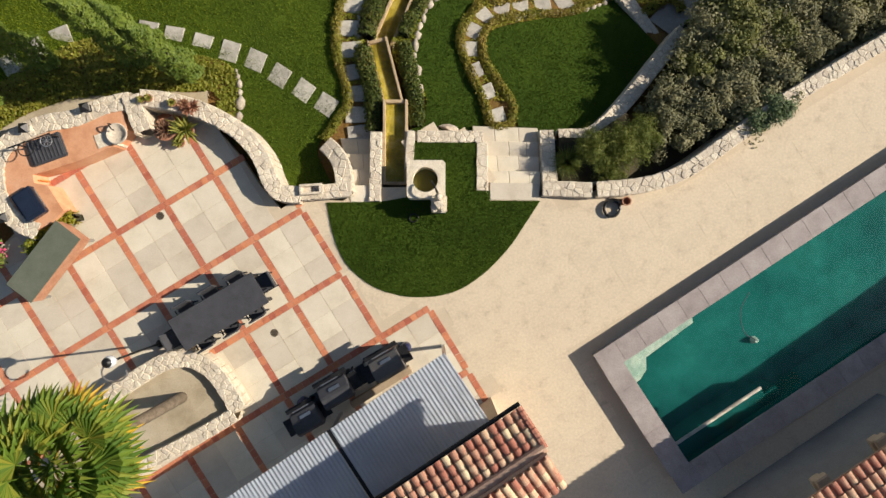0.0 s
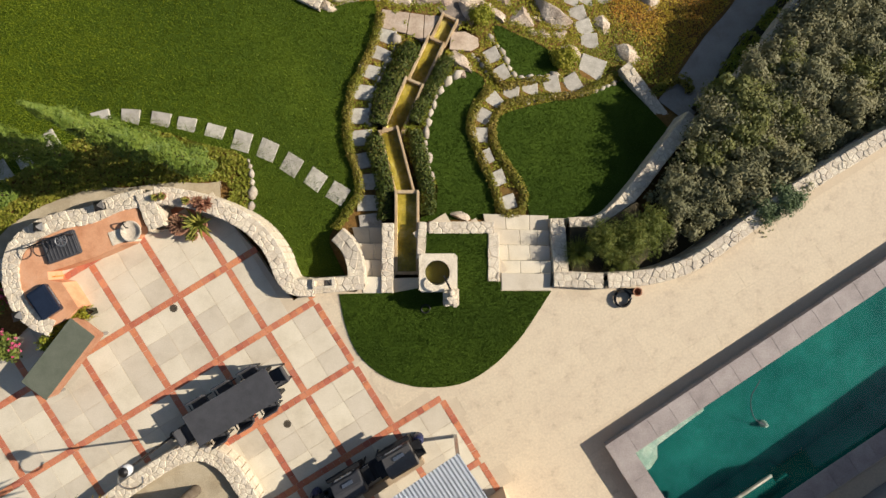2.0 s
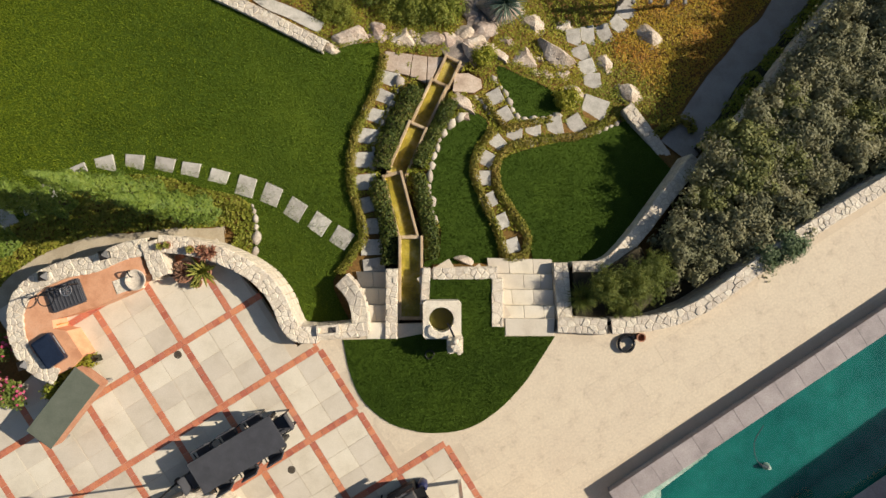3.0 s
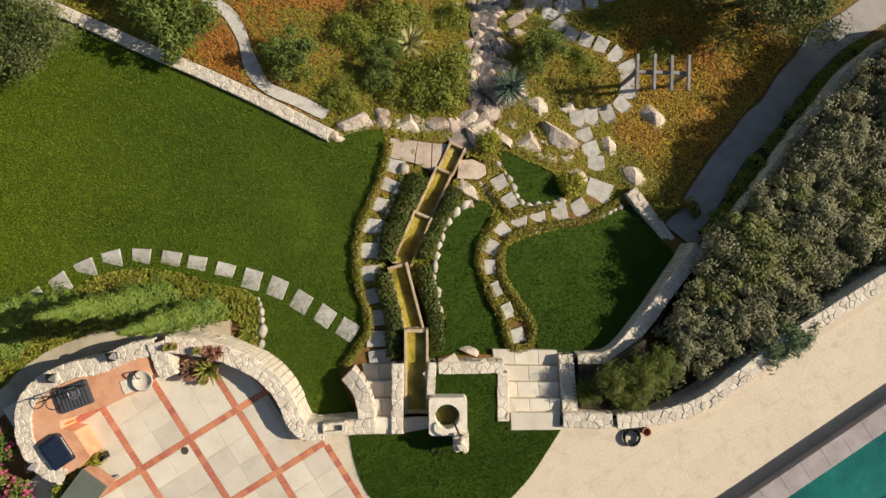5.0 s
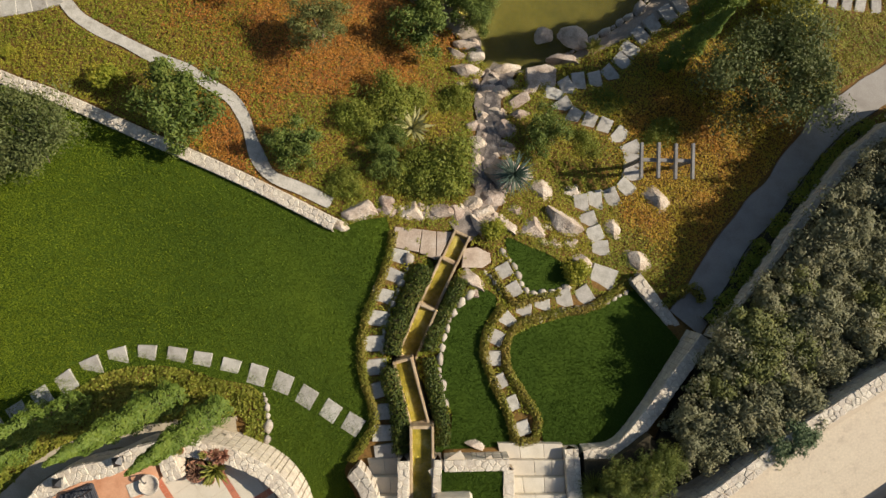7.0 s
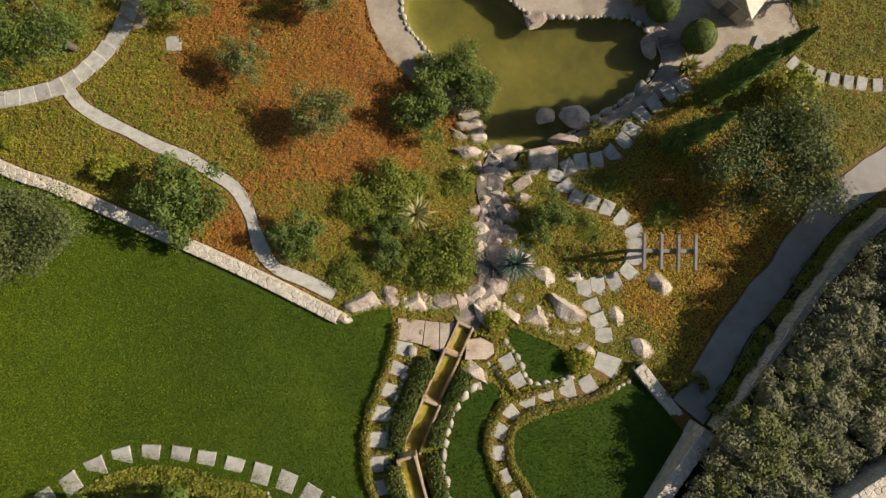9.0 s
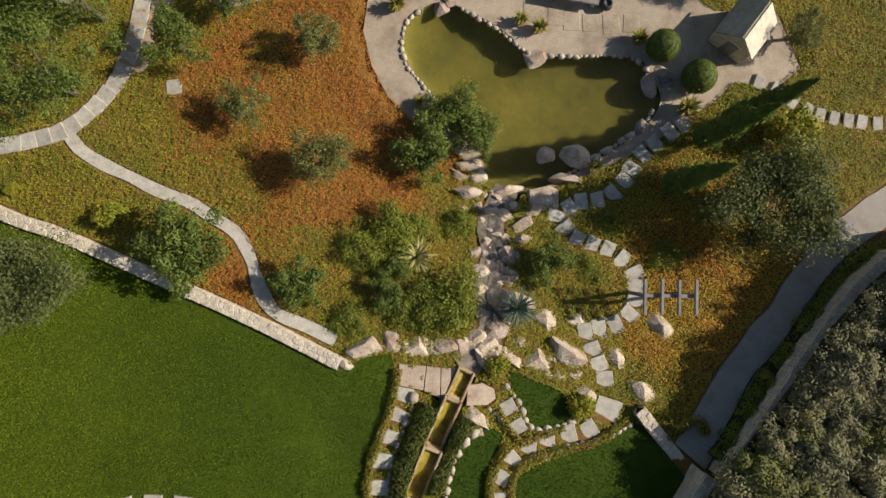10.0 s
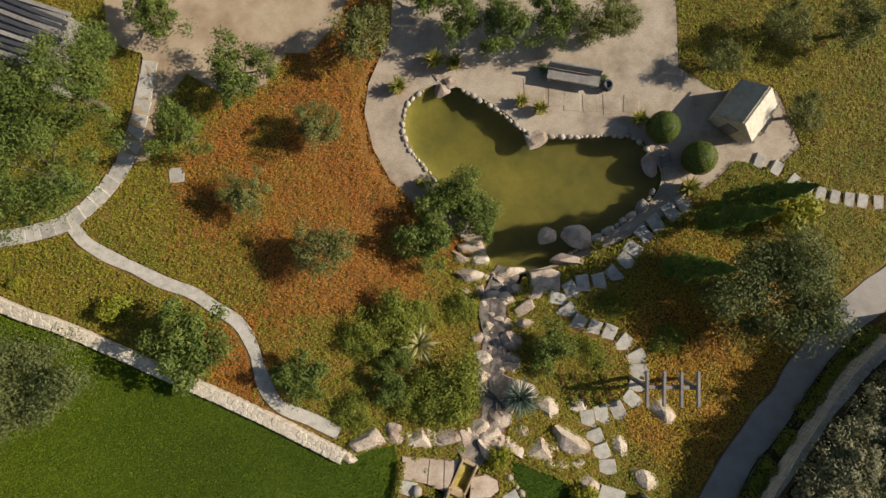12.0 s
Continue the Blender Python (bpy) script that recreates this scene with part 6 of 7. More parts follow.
def grill(x, y, turn, label, w=0.95, hood=M_DARK):
    g = thing("barbecue", x, y, 0, label, "barbecue", "barbecues by the lean-to", turn)
    b = bmesh.new()
    box(b, w, 0.6, 0.82, pose(0, 0, 0.06), 0.02)
    part("cabinet", b, M_BLACK, g)
    b = bmesh.new()
    prof = [(-0.36, 0.84), (-0.36, 1.08), (-0.26, 1.2), (0.02, 1.2), (0.3, 1.02), (0.33, 0.84)]
    ends = [[b.verts.new((sx * w * 0.48, py, pz)) for py, pz in prof] for sx in (-1, 1)]
    b.faces.new(ends[0])
    b.faces.new(ends[1])
    for k in range(len(prof)):
        j = (k + 1) % len(prof)
        b.faces.new((ends[0][k], ends[0][j], ends[1][j], ends[1][k]))
    bmesh.ops.recalc_face_normals(b, faces=b.faces)
    bmesh.ops.bevel(b, geom=b.edges[:], offset=0.025, segments=2, affect="EDGES")
    h = part("hood", b, hood, g)
    b = bmesh.new()
    box(b, w + 0.12, 0.13, 0.05, pose(0, 0.42, 0.84), 0.012)
    part("front_shelf", b, M_BLACK, g)
    b = bmesh.new()
    tube(b, [(-w * 0.3, 0.36, 1.04), (w * 0.3, 0.36, 1.04)], 0.018)
    part("handle", b, M_STEEL, h, "steel handle")
    for sx in (-1, 1):
        b = bmesh.new()
        box(b, 0.26, 0.5, 0.03, pose(sx * (w / 2 + 0.14), 0, 0.86), 0.006)
        part("side_shelf", b, M_BLACK, g)
    b = bmesh.new()
    box(b, 0.34, 0.1, 0.012, pose(0.05, 0.14, 1.135, -33, 0, 0), 0.003)
    part("thermometer_plate", b, M_STEEL, h, "steel plate")
    for k in range(4):
        b = bmesh.new()
        bmesh.ops.create_cone(b, cap_ends=True, segments=10, radius1=0.03, radius2=0.025, depth=0.04, matrix=pose(-0.3 + 0.2 * k, 0.31, 0.8, 90, 0, 0))
        part("knob", b, M_STEEL, g)
    for sx in (-1, 1):
        b = bmesh.new()
        tube(b, [(sx * w * 0.4, -0.24, 0.06), (sx * w * 0.4 + 0.04, -0.24, 0.06)], 0.08, sides=12)
        part("wheel", b, M_BLACK, g)


grill(-1.25, -3.44, 30, "charcoal barbecue cart with a closed hood", 0.95, M_HOOD)
grill(-2.71, -4.2, 30, "black barbecue cart with a closed hood", 0.95)
grill(-3.52, -4.97, 30, "black covered barbecue cart under the lean-to", 0.85)


def build_ledge():
    b = bmesh.new()
    a, c = Vector((-2.35, -4.8)), Vector((-0.59, -3.72))
    box(b, (c - a).length, 0.22, 0.3, Matrix.Translation((*((a + c) / 2), 0)) @ pose(0, 0, 0, 0, 0, math.degrees(math.atan2(c.y - a.y, c.x - a.x))), 0.02)
    solid("trim_ledge", b, M_SAND, "low tan masonry ledge behind the barbecues", "ledge", "structure")


build_ledge()


def build_burner():
    g = thing("side_burner", -2.04, -3.79, 0, "black metal side burner table between barbecues", "burner", turn=30)
    b = bmesh.new()
    box(b, 0.5, 0.55, 0.05, pose(0, 0, 0.78), 0.01)
    part("top", b, M_BLACK, g)
    for k in range(5):
        b = bmesh.new()
        box(b, 0.03, 0.42, 0.025, pose(-0.16 + 0.08 * k, 0, 0.83), 0.004)
        part("grate_bar", b, M_BLACK, g)
    b = bmesh.new()
    box(b, 0.16, 0.12, 0.02, pose(-0.12, 0.18, 0.86), 0.003)
    part("tray", b, M_STEEL, g)
    for sx, sy in ((-1, -1), (1, -1), (1, 1), (-1, 1)):
        b = bmesh.new()
        box(b, 0.04, 0.04, 0.78, pose(sx * 0.22, sy * 0.24, 0))
        part("leg", b, M_BLACK, g)
    for k, p in enumerate(((-0.73, -3.08), (-3.8, -4.71))):
        c = thing("gas_cylinder", *p, 0, "dark blue gas cylinder beside a barbecue", "gas cylinder", "gas cylinders")
        b = bmesh.new()
        prof = [(0.0, 0.02), (0.14, 0.02), (0.16, 0.08), (0.16, 0.36), (0.13, 0.43), (0.05, 0.46), (0.05, 0.5), (0.0, 0.5)]
        lathe(b, prof, 16)
        part("tank", b, M_BLUE, c, smooth=True)
        b = bmesh.new()
        lathe(b, [(0.09, 0.42), (0.1, 0.55), (0.085, 0.55), (0.08, 0.42)], 14)
        part("collar", b, M_BLUE, c)


def lathe(bm, prof, n=20, squash=1.0):
    rings = [[bm.verts.new((r * math.cos(2 * math.pi * k / n), r * squash * math.sin(2 * math.pi * k / n), z)) for k in range(n)] if r > 0 else [bm.verts.new((0, 0, z))] for r, z in prof]
    for a, b in zip(rings, rings[1:]):
        for k in range(n):
            if len(a) == 1 and len(b) == 1:
                continue
            if len(a) == 1:
                bm.faces.new((a[0], b[(k + 1) % n], b[k]))
            elif len(b) == 1:
                bm.faces.new((a[k], a[(k + 1) % n], b[0]))
            else:
                bm.faces.new((a[k], a[(k + 1) % n], b[(k + 1) % n], b[k]))


M_BLUE = surf("dark_blue_enamel", [(0.02, 0.025, 0.07), (0.03, 0.035, 0.1)], 4, 40, 0.4, 0.05)
build_burner()

# ---------------------------------------------------------------- planter with the palm
stone_wall("wall_planter", [(-10.05, -4.95), (-9.37, -4.43), (-8.55, -3.87), (-7.77, -3.43), (-7, -3.35), (-6.35, -3.74), (-5.91, -4.35), (-5.63, -4.85)], 0.5, (0.55, 0.55), "raised cream rubble planter wall round the palm")
stone_wall("wall_planter_south", [(-5.74, -4.98), (-6.56, -5.47), (-7.45, -5.96), (-8.22, -6.35), (-9.21, -7.06), (-10.55, -7.92)], 0.42, (0.55, 0.55), "straight cream rubble planter wall")
solid("planter_soil", drape([(-10.2, -5.03), (-8.68, -3.93), (-7.88, -3.53), (-7.1, -3.45), (-6.44, -3.79), (-5.99, -4.41), (-5.78, -4.97), (-6.66, -5.55), (-8.34, -6.45), (-10.7, -8.03), (-11.69, -7.1)], lambda x, y: 0.3 + 0.03 * noise.noise((x * 2, y * 2, 0)), 0.5, 0.3), M_SOIL, "dry sandy soil in the raised planter", "soil", "structure")


def palm(x, y, z, top, label, fronds=44, reach=1.95, mat=M_PALM, old=True):
    """A fan palm: curved ringed trunk, stalks and pleated fans."""
    p = thing("fan_palm", x, y, z, label, "palm")
    b = bmesh.new()
    tube(b, spline([(0, 0, -0.1), (top[0] * 0.3, top[1] * 0.3, top[2] * 0.45), (top[0], top[1], top[2])], 8), 0.17, 0.13, 12)
    part("trunk", b, M_BARK, p, smooth=True)
    r = random.Random(int(reach * 100))
    for k in range(fronds):
        az = k * 2.399
        el = radians(62 - 105 * (k / fronds) + r.uniform(-8, 8))
        d = Vector((math.cos(az) * math.cos(el), math.sin(az) * math.cos(el), math.sin(el)))
        side = d.cross(Vector((0, 0, 1))).normalized()
        up = side.cross(d)
        L = reach * r.uniform(0.42, 0.55)
        o = Vector(top)
        hub = o + d * L - Vector((0, 0, 0.25 * L * L))
        b = bmesh.new()
        tube(b, [o, o.lerp(hub, 0.5) + Vector((0, 0, 0.06)), hub], 0.02, 0.012, 4)
        n = 19
        R = reach * r.uniform(0.46, 0.58)
        for s in range(n):
            a = radians(-105 + 210 * s / (n - 1))
            w = 0.068 * reach / 2
            dd = (d * math.cos(a) + side * math.sin(a)).normalized()
            ss = (side * math.cos(a) - d * math.sin(a)) * w
            ln = R * (1 - 0.25 * abs(a) / 1.9) * r.uniform(0.9, 1.06)
            q1, q2 = hub + dd * ln * 0.62, hub + dd * ln - Vector((0, 0, ln * ln * 0.22)) - up * 0.05
            v = [b.verts.new(c) for c in (hub - up * 0.01, q1 - ss + up * 0.03, q1 + up * -0.01, q1 + ss + up * 0.03, q2)]
            for f in ((0, 1, 2), (0, 2, 3), (1, 4, 2), (2, 4, 3)):
                b.faces.new([v[i] for i in f])
        part("frond", b, M_YELLOW if old and k > fronds * 0.72 and r.random() < 0.55 else mat, p)
    return p


bx, by = -7.34, -4.51
tx, ty = -8.42, -4.96
palm(bx, by, 0.3, (tx - bx, ty - by, 4.3), "tall fan palm with green and yellowing fronds in the planter")


M_GLOBE = surf("frosted_globe", [(0.5, 0.52, 0.55), (0.6, 0.62, 0.65)], 3, 30, 0.15, 0.0, spec=0.6)


def build_lamp():
    x, y = -8.11, -2.96
    lamp = thing("street_lamp", x, y, 0, "tall dark lamp post with a white globe", "lamp")
    b = bmesh.new()
    lathe(b, [(0, 0), (0.12, 0), (0.12, 0.05), (0.05, 0.12), (0.035, 0.3), (0.03, 2.6), (0.06, 2.62), (0.0, 2.63)], 12)
    part("post", b, M_BLACK, lamp)
    b = bmesh.new()
    lathe(b, [(0.0, 2.62), (0.09, 2.63), (0.15, 2.74), (0.16, 2.84), (0.1, 2.94), (0.0, 2.95)], 18)
    part("globe", b, M_GLOBE, lamp, "pale frosted glass lantern", True)
    b = bmesh.new()
    lathe(b, [(0.12, 2.93), (0.13, 2.96), (0.06, 3.02), (0.0, 3.03)], 16)
    part("cap", b, M_BLACK, lamp, "dark metal cap")
    b = bmesh.new()
    tube(b, spline([(0, 0, 2.5), (-0.2, -0.08, 2.56), (-0.32, -0.3, 2.6), (-0.2, -0.5, 2.62), (0.08, -0.54, 2.62), (0.3, -0.42, 2.6), (0.28, -0.26, 2.56)], 5), 0.024, sides=6)
    part("scroll", b, M_STEEL, lamp, "curled metal scroll")


build_lamp()
M_DRAIN = surf("worn_brown_metal", [(0.09, 0.07, 0.05), (0.17, 0.14, 0.1)], 6, 60, 0.6, 0.2, metal=0.3)
for p in [(-8.11, 0.87), (-4.71, -2.66)]:
    d = thing("drain_cover", p[0], p[1], 0.0, "round dark drain cover set in the tiles", "drain", "drains")
    b = bmesh.new()
    lathe(b, [(0, 0.006), (0.11, 0.006), (0.12, 0.003), (0.12, -0.02)], 20)
    part("plate", b, M_DRAIN, d)
    for k in range(3):
        b = bmesh.new()
        box(b, 0.14, 0.012, 0.005, pose(0, -0.04 + 0.04 * k, 0.005))
        part("slot", b, M_BLACK, d)


# ---------------------------------------------------------------- outdoor kitchen
def build_kitchen():
    k = thing("kitchen_counter", 0, 0, 0, "terracotta plastered counter along the curved wall", "counter")
    outline = [(-11.49, 0.34), (-11.94, 0.83), (-12.19, 1.49), (-12.22, 2.14), (-12.05, 2.6), (-11.57, 2.99), (-10.95, 3.25), (-10.11, 3.44), (-9.46, 3.73), (-8.88, 3.96), (-8.72, 3.33), (-8.92, 3.11), (-9.14, 2.84), (-10.05, 2.44), (-11.09, 2.1), (-11.41, 2.02), (-11.38, 1.78), (-11, 1.71), (-10.55, 0.99), (-10.84, 0.66)]
    b = drape(outline, lambda x, y: 0.7, 0.5, 0.78)
    part("worktop", b, M_TERRA, k)
    for px, py, tw, td, th, turn, name, label in ((*[(-10.96, 2.74)][0], 1.0, 0.72, 0.12, 20, "fire_tray", "black iron grill tray with a winding wheel on the counter"), (*[(-11.42, 1.16)][0], 0.62, 0.88, 0.22, 33, "grill_cover", "glossy navy covered grill set in the counter")):
        g = thing(name, px, py, 0.7, label, "grill", turn=turn)
        b = bmesh.new()
        box(b, tw, td, th, None, 0.03)
        part("body", b, M_DARK if name == "fire_tray" else M_NAVY, g)
        if name == "fire_tray":
            for i in range(9):
                b = bmesh.new()
                box(b, 0.02, td - 0.1, 0.02, pose(-tw / 2 + 0.08 + i * (tw - 0.16) / 8, 0, th))
                part("bar", b, M_DARK, g)
            b = bmesh.new()
            for a0 in range(16):
                a1 = a0 + 1
                tube(b, [(0.25 + 0.16 * math.cos(a * math.pi / 8), 0.1 + 0.16 * math.sin(a * math.pi / 8), 0.42) for a in (a0, a1)], 0.014, sides=5)
            for a0 in range(4):
                tube(b, [(0.25 - 0.16 * math.cos(a0 * math.pi / 4), 0.1 - 0.16 * math.sin(a0 * math.pi / 4), 0.42), (0.25 + 0.16 * math.cos(a0 * math.pi / 4), 0.1 + 0.16 * math.sin(a0 * math.pi / 4), 0.42)], 0.009, sides=5)
            part("wheel", b, M_STEEL, g, "steel winding wheel")
            b = bmesh.new()
            for a0 in range(18):
                tube(b, [(-0.3 + 0.23 * math.cos(a * math.pi / 9), 0.05 + 0.2 * math.sin(a * math.pi / 9), 0.5) for a in (a0, a0 + 1)], 0.016, sides=5)
            part("hoop", b, M_BLACK, g, "black iron hoop")
            for sx in (-1, 1):
                b = bmesh.new()
                tube(b, [(sx * tw * 0.45, 0.2, 0), (sx * tw * 0.45, 0.2, 0.6)], 0.022)
                part("upright", b, M_BLACK, g)
            b = bmesh.new()
            tube(b, [(-tw * 0.7, 0.2, 0.58), (tw * 0.5, 0.2, 0.58)], 0.018)
            part("crossbar", b, M_BLACK, g)
        else:
            b = bmesh.new()
            tube(b, [(tw / 2 + 0.04, -0.3, 0.16), (tw / 2 + 0.04, 0.3, 0.16)], 0.018)
            part("handle", b, M_STEEL, g)
            b = bmesh.new()
            box(b, tw - 0.12, td - 0.12, 0.05, pose(0, 0, th - 0.01), 0.02)
            part("lid", b, M_NAVY, g)
    for pxy, turn in (([(-11.47, 1.85)][0], 10), ([(-11.08, 1.33)][0], -58)):
        b = bmesh.new()
        box(b, 0.42, 0.03, 0.42, Matrix.Translation((*pxy, 0.12)) @ pose(0, 0, 0, 0, 0, turn), 0.01)
        part("niche_panel", b, M_OCHREP, k, "orange plastered niche panel")
    s = thing("wash_basin", -8.97, 3.18, 0.0, "pale carved stone basin on a low plinth", "basin", turn=20)
    b = bmesh.new()
    box(b, 0.56, 0.46, 0.72, pose(-0.42, 0.0, 0), 0.03)
    part("plinth", b, M_STONE, s)
    b = bmesh.new()
    lathe(b, [(0, 0.5), (0.16, 0.55), (0.28, 0.76), (0.31, 0.83), (0.27, 0.83), (0.2, 0.75), (0.0, 0.72)], 22)
    part("bowl", b, M_STONE, s, "scalloped stone bowl", True)
    b = bmesh.new()
    tube(b, spline([(-0.05, 0.3, 0.74), (-0.05, 0.28, 0.98), (-0.02, 0.12, 0.98), (0, 0.1, 0.9)], 4), 0.02)
    part("tap", b, M_BLACK, s, "dark metal tap")
    for p in [(-11.52, 3.31), (-9.81, 3.9), (-12.12, 0.76)]:
        l = thing("wall_lantern", p[0], p[1], 0.72, "dark metal lantern standing on the rubble wall", "lantern", "lanterns on the wall", rock_rng.uniform(0, 90))
        b = bmesh.new()
        box(b, 0.2, 0.2, 0.03, None, 0.005)
        part("base", b, M_BLACK, l)
        b = bmesh.new()
        box(b, 0.16, 0.16, 0.2, pose(0, 0, 0.03), 0.01)
        part("glass", b, M_STEEL, l, "grey frosted glass")
        b = bmesh.new()
        bmesh.ops.create_cone(b, cap_ends=True, segments=4, radius1=0.19, radius2=0.03, depth=0.12, matrix=pose(0, 0, 0.28, 0, 0, 45))
        part("cap", b, M_BLACK, l)


M_NAVY = surf("navy_enamel", [(0.012, 0.018, 0.035), (0.02, 0.03, 0.055)], 2, 30, 0.2, 0.05, spec=0.6)
M_OCHREP = surf("orange_plaster", [(0.6, 0.25, 0.06), (0.7, 0.33, 0.1)], 2, 25, 0.8, 0.1)
build_kitchen()


def build_covered_table():
    x, y = -11.02, -0.48
    t = thing("covered_table", x, y, 0, "long table under a taut grey-green tarpaulin", "covered table", turn=52.5)
    b = bmesh.new()
    box(b, 2.3, 0.88, 0.03, pose(0, 0, 0.84), 0.01)
    for v in b.verts:
        v.co.z += 0.012 * noise.noise((v.co.x * 2, v.co.y * 2, 1))
    part("tarpaulin", b, M_COVER, t)
    b = bmesh.new()
    for sx in (-1, 1):
        box(b, 0.03, 0.82, 0.5, pose(sx * 1.12, 0, 0.34))
    for sy in (-1, 1):
        box(b, 2.2, 0.03, 0.5, pose(0, sy * 0.42, 0.34))
    part("frame", b, M_POT, t, "reddish wooden frame")
    for sx, sy in ((-1, -1), (1, -1), (1, 1), (-1, 1)):
        b = bmesh.new()
        box(b, 0.07, 0.07, 0.84, pose(sx * 1.06, sy * 0.36, 0))
        part("leg", b, M_TIMBER, t)


build_covered_table()


# ---------------------------------------------------------------- potted and rosette plants
M_SUCC = leafy("red_succulent", [(0.2, 0.08, 0.05), (0.35, 0.16, 0.1), (0.3, 0.22, 0.1)], trans=0.1)
M_FERN = leafy("dry_fronds", [(0.25, 0.24, 0.08), (0.4, 0.37, 0.15), (0.5, 0.46, 0.22)], trans=0.2)
M_TUFT = leafy("tuft_blades", [(0.07, 0.1, 0.018), (0.14, 0.17, 0.03), (0.26, 0.25, 0.05)], trans=0.25)


def rosette(parent_name, x, y, z, blades, length, width, mat, label, category, group="", pot=None, up=(15, 80), turn=0):
    """Stiff tapering blades round a centre, in a pot where one is given."""
    ob = thing(parent_name, x, y, z, label, category, group, turn)
    h = 0.0
    if pot:
        r = pot
        b = bmesh.new()
        lathe(b, [(0, 0), (r * 0.65, 0), (r * 0.95, r * 1.1), (r * 1.05, r * 1.1), (r * 1.05, r * 1.3), (r * 0.9, r * 1.3), (r * 0.85, r * 1.15), (0, r * 1.1)], 18)
        part("pot", b, M_POT, ob, "clay pot")
        h = r * 1.1
    g = random.Random(int(length * 1000) + blades + int(abs(x) * 10))
    b = bmesh.new()
    for k in range(blades):
        az = k * 2.39996 + g.uniform(-0.2, 0.2)
        el = radians(up[1] + (up[0] - up[1]) * k / blades + g.uniform(-6, 6))
        L = length * g.uniform(0.8, 1.1)
        d = Vector((math.cos(az) * math.cos(el), math.sin(az) * math.cos(el), math.sin(el)))
        s = Vector((-math.sin(az), math.cos(az), 0)) * width / 2
        n = s.cross(d).normalized() * width * 0.2
        o = Vector((0, 0, h))
        m1, m2 = o + d * L * 0.5, o + d * L - Vector((0, 0, L * 0.12))
        v = [b.verts.new(c) for c in (o - s * 0.6, o + s * 0.6, m1 + s, m1 + n * -1, m1 - s, m2)]
        for f in ((0, 3, 4), (0, 1, 3), (1, 2, 3), (4, 3, 5), (3, 2, 5)):
            b.faces.new([v[i] for i in f])
    tagged(part("rosette", b, mat, ob), kind="stuff")
    return ob


rosette("yucca", 2.17, 12.48, -2.35, 190, 0.85, 0.035, M_YUCCA, "blue-green spiky yucca on a boulder", "yucca", up=(-15, 85))
for k, (x, y, s) in enumerate([(-1.93, 24.09, 1), (-0.52, 25.1, 1.1), (0.23, 24.97, 1), (2.84, 23.44, 0.8), (3.56, 23.13, 0.9), (7.41, 22.63, 1), (9.22, 19.87, 1.3), (-1.14, 20.33, 0.6), (5.61, 17.64, 0.9)]):
    rosette("potted_agave", x, y, -4.8, 60, 0.52 * s, 0.07, M_AGAVE, "spiky variegated plant in a clay pot on the paving", "potted plant", "potted plants round the pond", 0.26 * s)
rosette("potted_agave", -7.78, 3.39, 0.0, 54, 0.4, 0.1, M_DRY, "dry brown rosette in a wide clay bowl by the wall", "potted plant", pot=0.32)
rosette("potted_agave", -7.22, 3.41, 0.0, 34, 0.62, 0.1, M_AGAVE, "green and yellow agave in a clay pot by the wall", "potted plant", pot=0.24)
rosette("potted_agave", -7.46, 3.06, 0.0, 26, 0.26, 0.07, M_AGAVE, "small green agave in a low clay pot", "potted plant", pot=0.16)
for x, y, s in [(-8.23, 4.15, 0.5), (-8.02, 4.18, 0.55), (-7.35, 4.05, 0.6)]:
    rosette("wall_pot", x, y, 0.78, 24, 0.2 * s + 0.05, 0.05, M_AGAVE, "small succulent in a clay pot on the rubble wall", "potted plant", "pots on the wall", 0.2 * s)
for x, y, s in [(-7.09, 4.02, 1), (-6.83, 3.98, 1), (-6.99, 3.89, 1)]:
    rosette("wall_succulent", x, y, 0.72, 40, 0.26, 0.08, M_SUCC, "reddish succulent spreading on the rubble wall", "succulent", "succulents on the wall")
rosette("palm_fern", -1.34, 14.29, -3.2, 26, 1.0, 0.14, M_FERN, "pale feathery dry palm among bushes", "palm", up=(0, 60))
TUFT = bush_mesh("crown", 0.8, 0.65, M_TUFT, 130, 8000, 0.06, 60, 0.28, 0.13)
for x, y, s in [(4.88, 2.77, 0.95), (5.75, 2.88, 1), (6.36, 3.3, 0.8), (5.48, 2.2, 0.6)]:
    plant("feathery_bush", x, y, -0.2, TUFT, None, "feathery green bush in the stone planter", "bush", "feathery bushes in the planter", 20, s)
rosette("grassy_tuft", 4.19, 2.51, -0.1, 420, 0.6, 0.022, M_TUFT, "thick spiky green clump in the stone planter", "tuft", up=(5, 88))
M_ROSEMARY = leafy("rosemary_leaves", [(0.06, 0.095, 0.04), (0.11, 0.16, 0.07), (0.17, 0.21, 0.1)], trans=0.15, each=0.4)
BLUE = bush_mesh("crown", 0.5, 0.4, M_ROSEMARY, 120, 3600, 0.036, 18, 0.36)
for x, y, s in [(9.88, 3.74, 0.95), (10.5, 4.08, 1.05)]:
    plant("rosemary", x, y, 0.0, BLUE, None, "blue-green rosemary spilling over the wall", "bush", "rosemary on the wall", 0, s)
YEL = bush_mesh("crown", 0.5, 0.45, M_GREENPLANT, 121, 2200, 0.05, 14, 0.4)
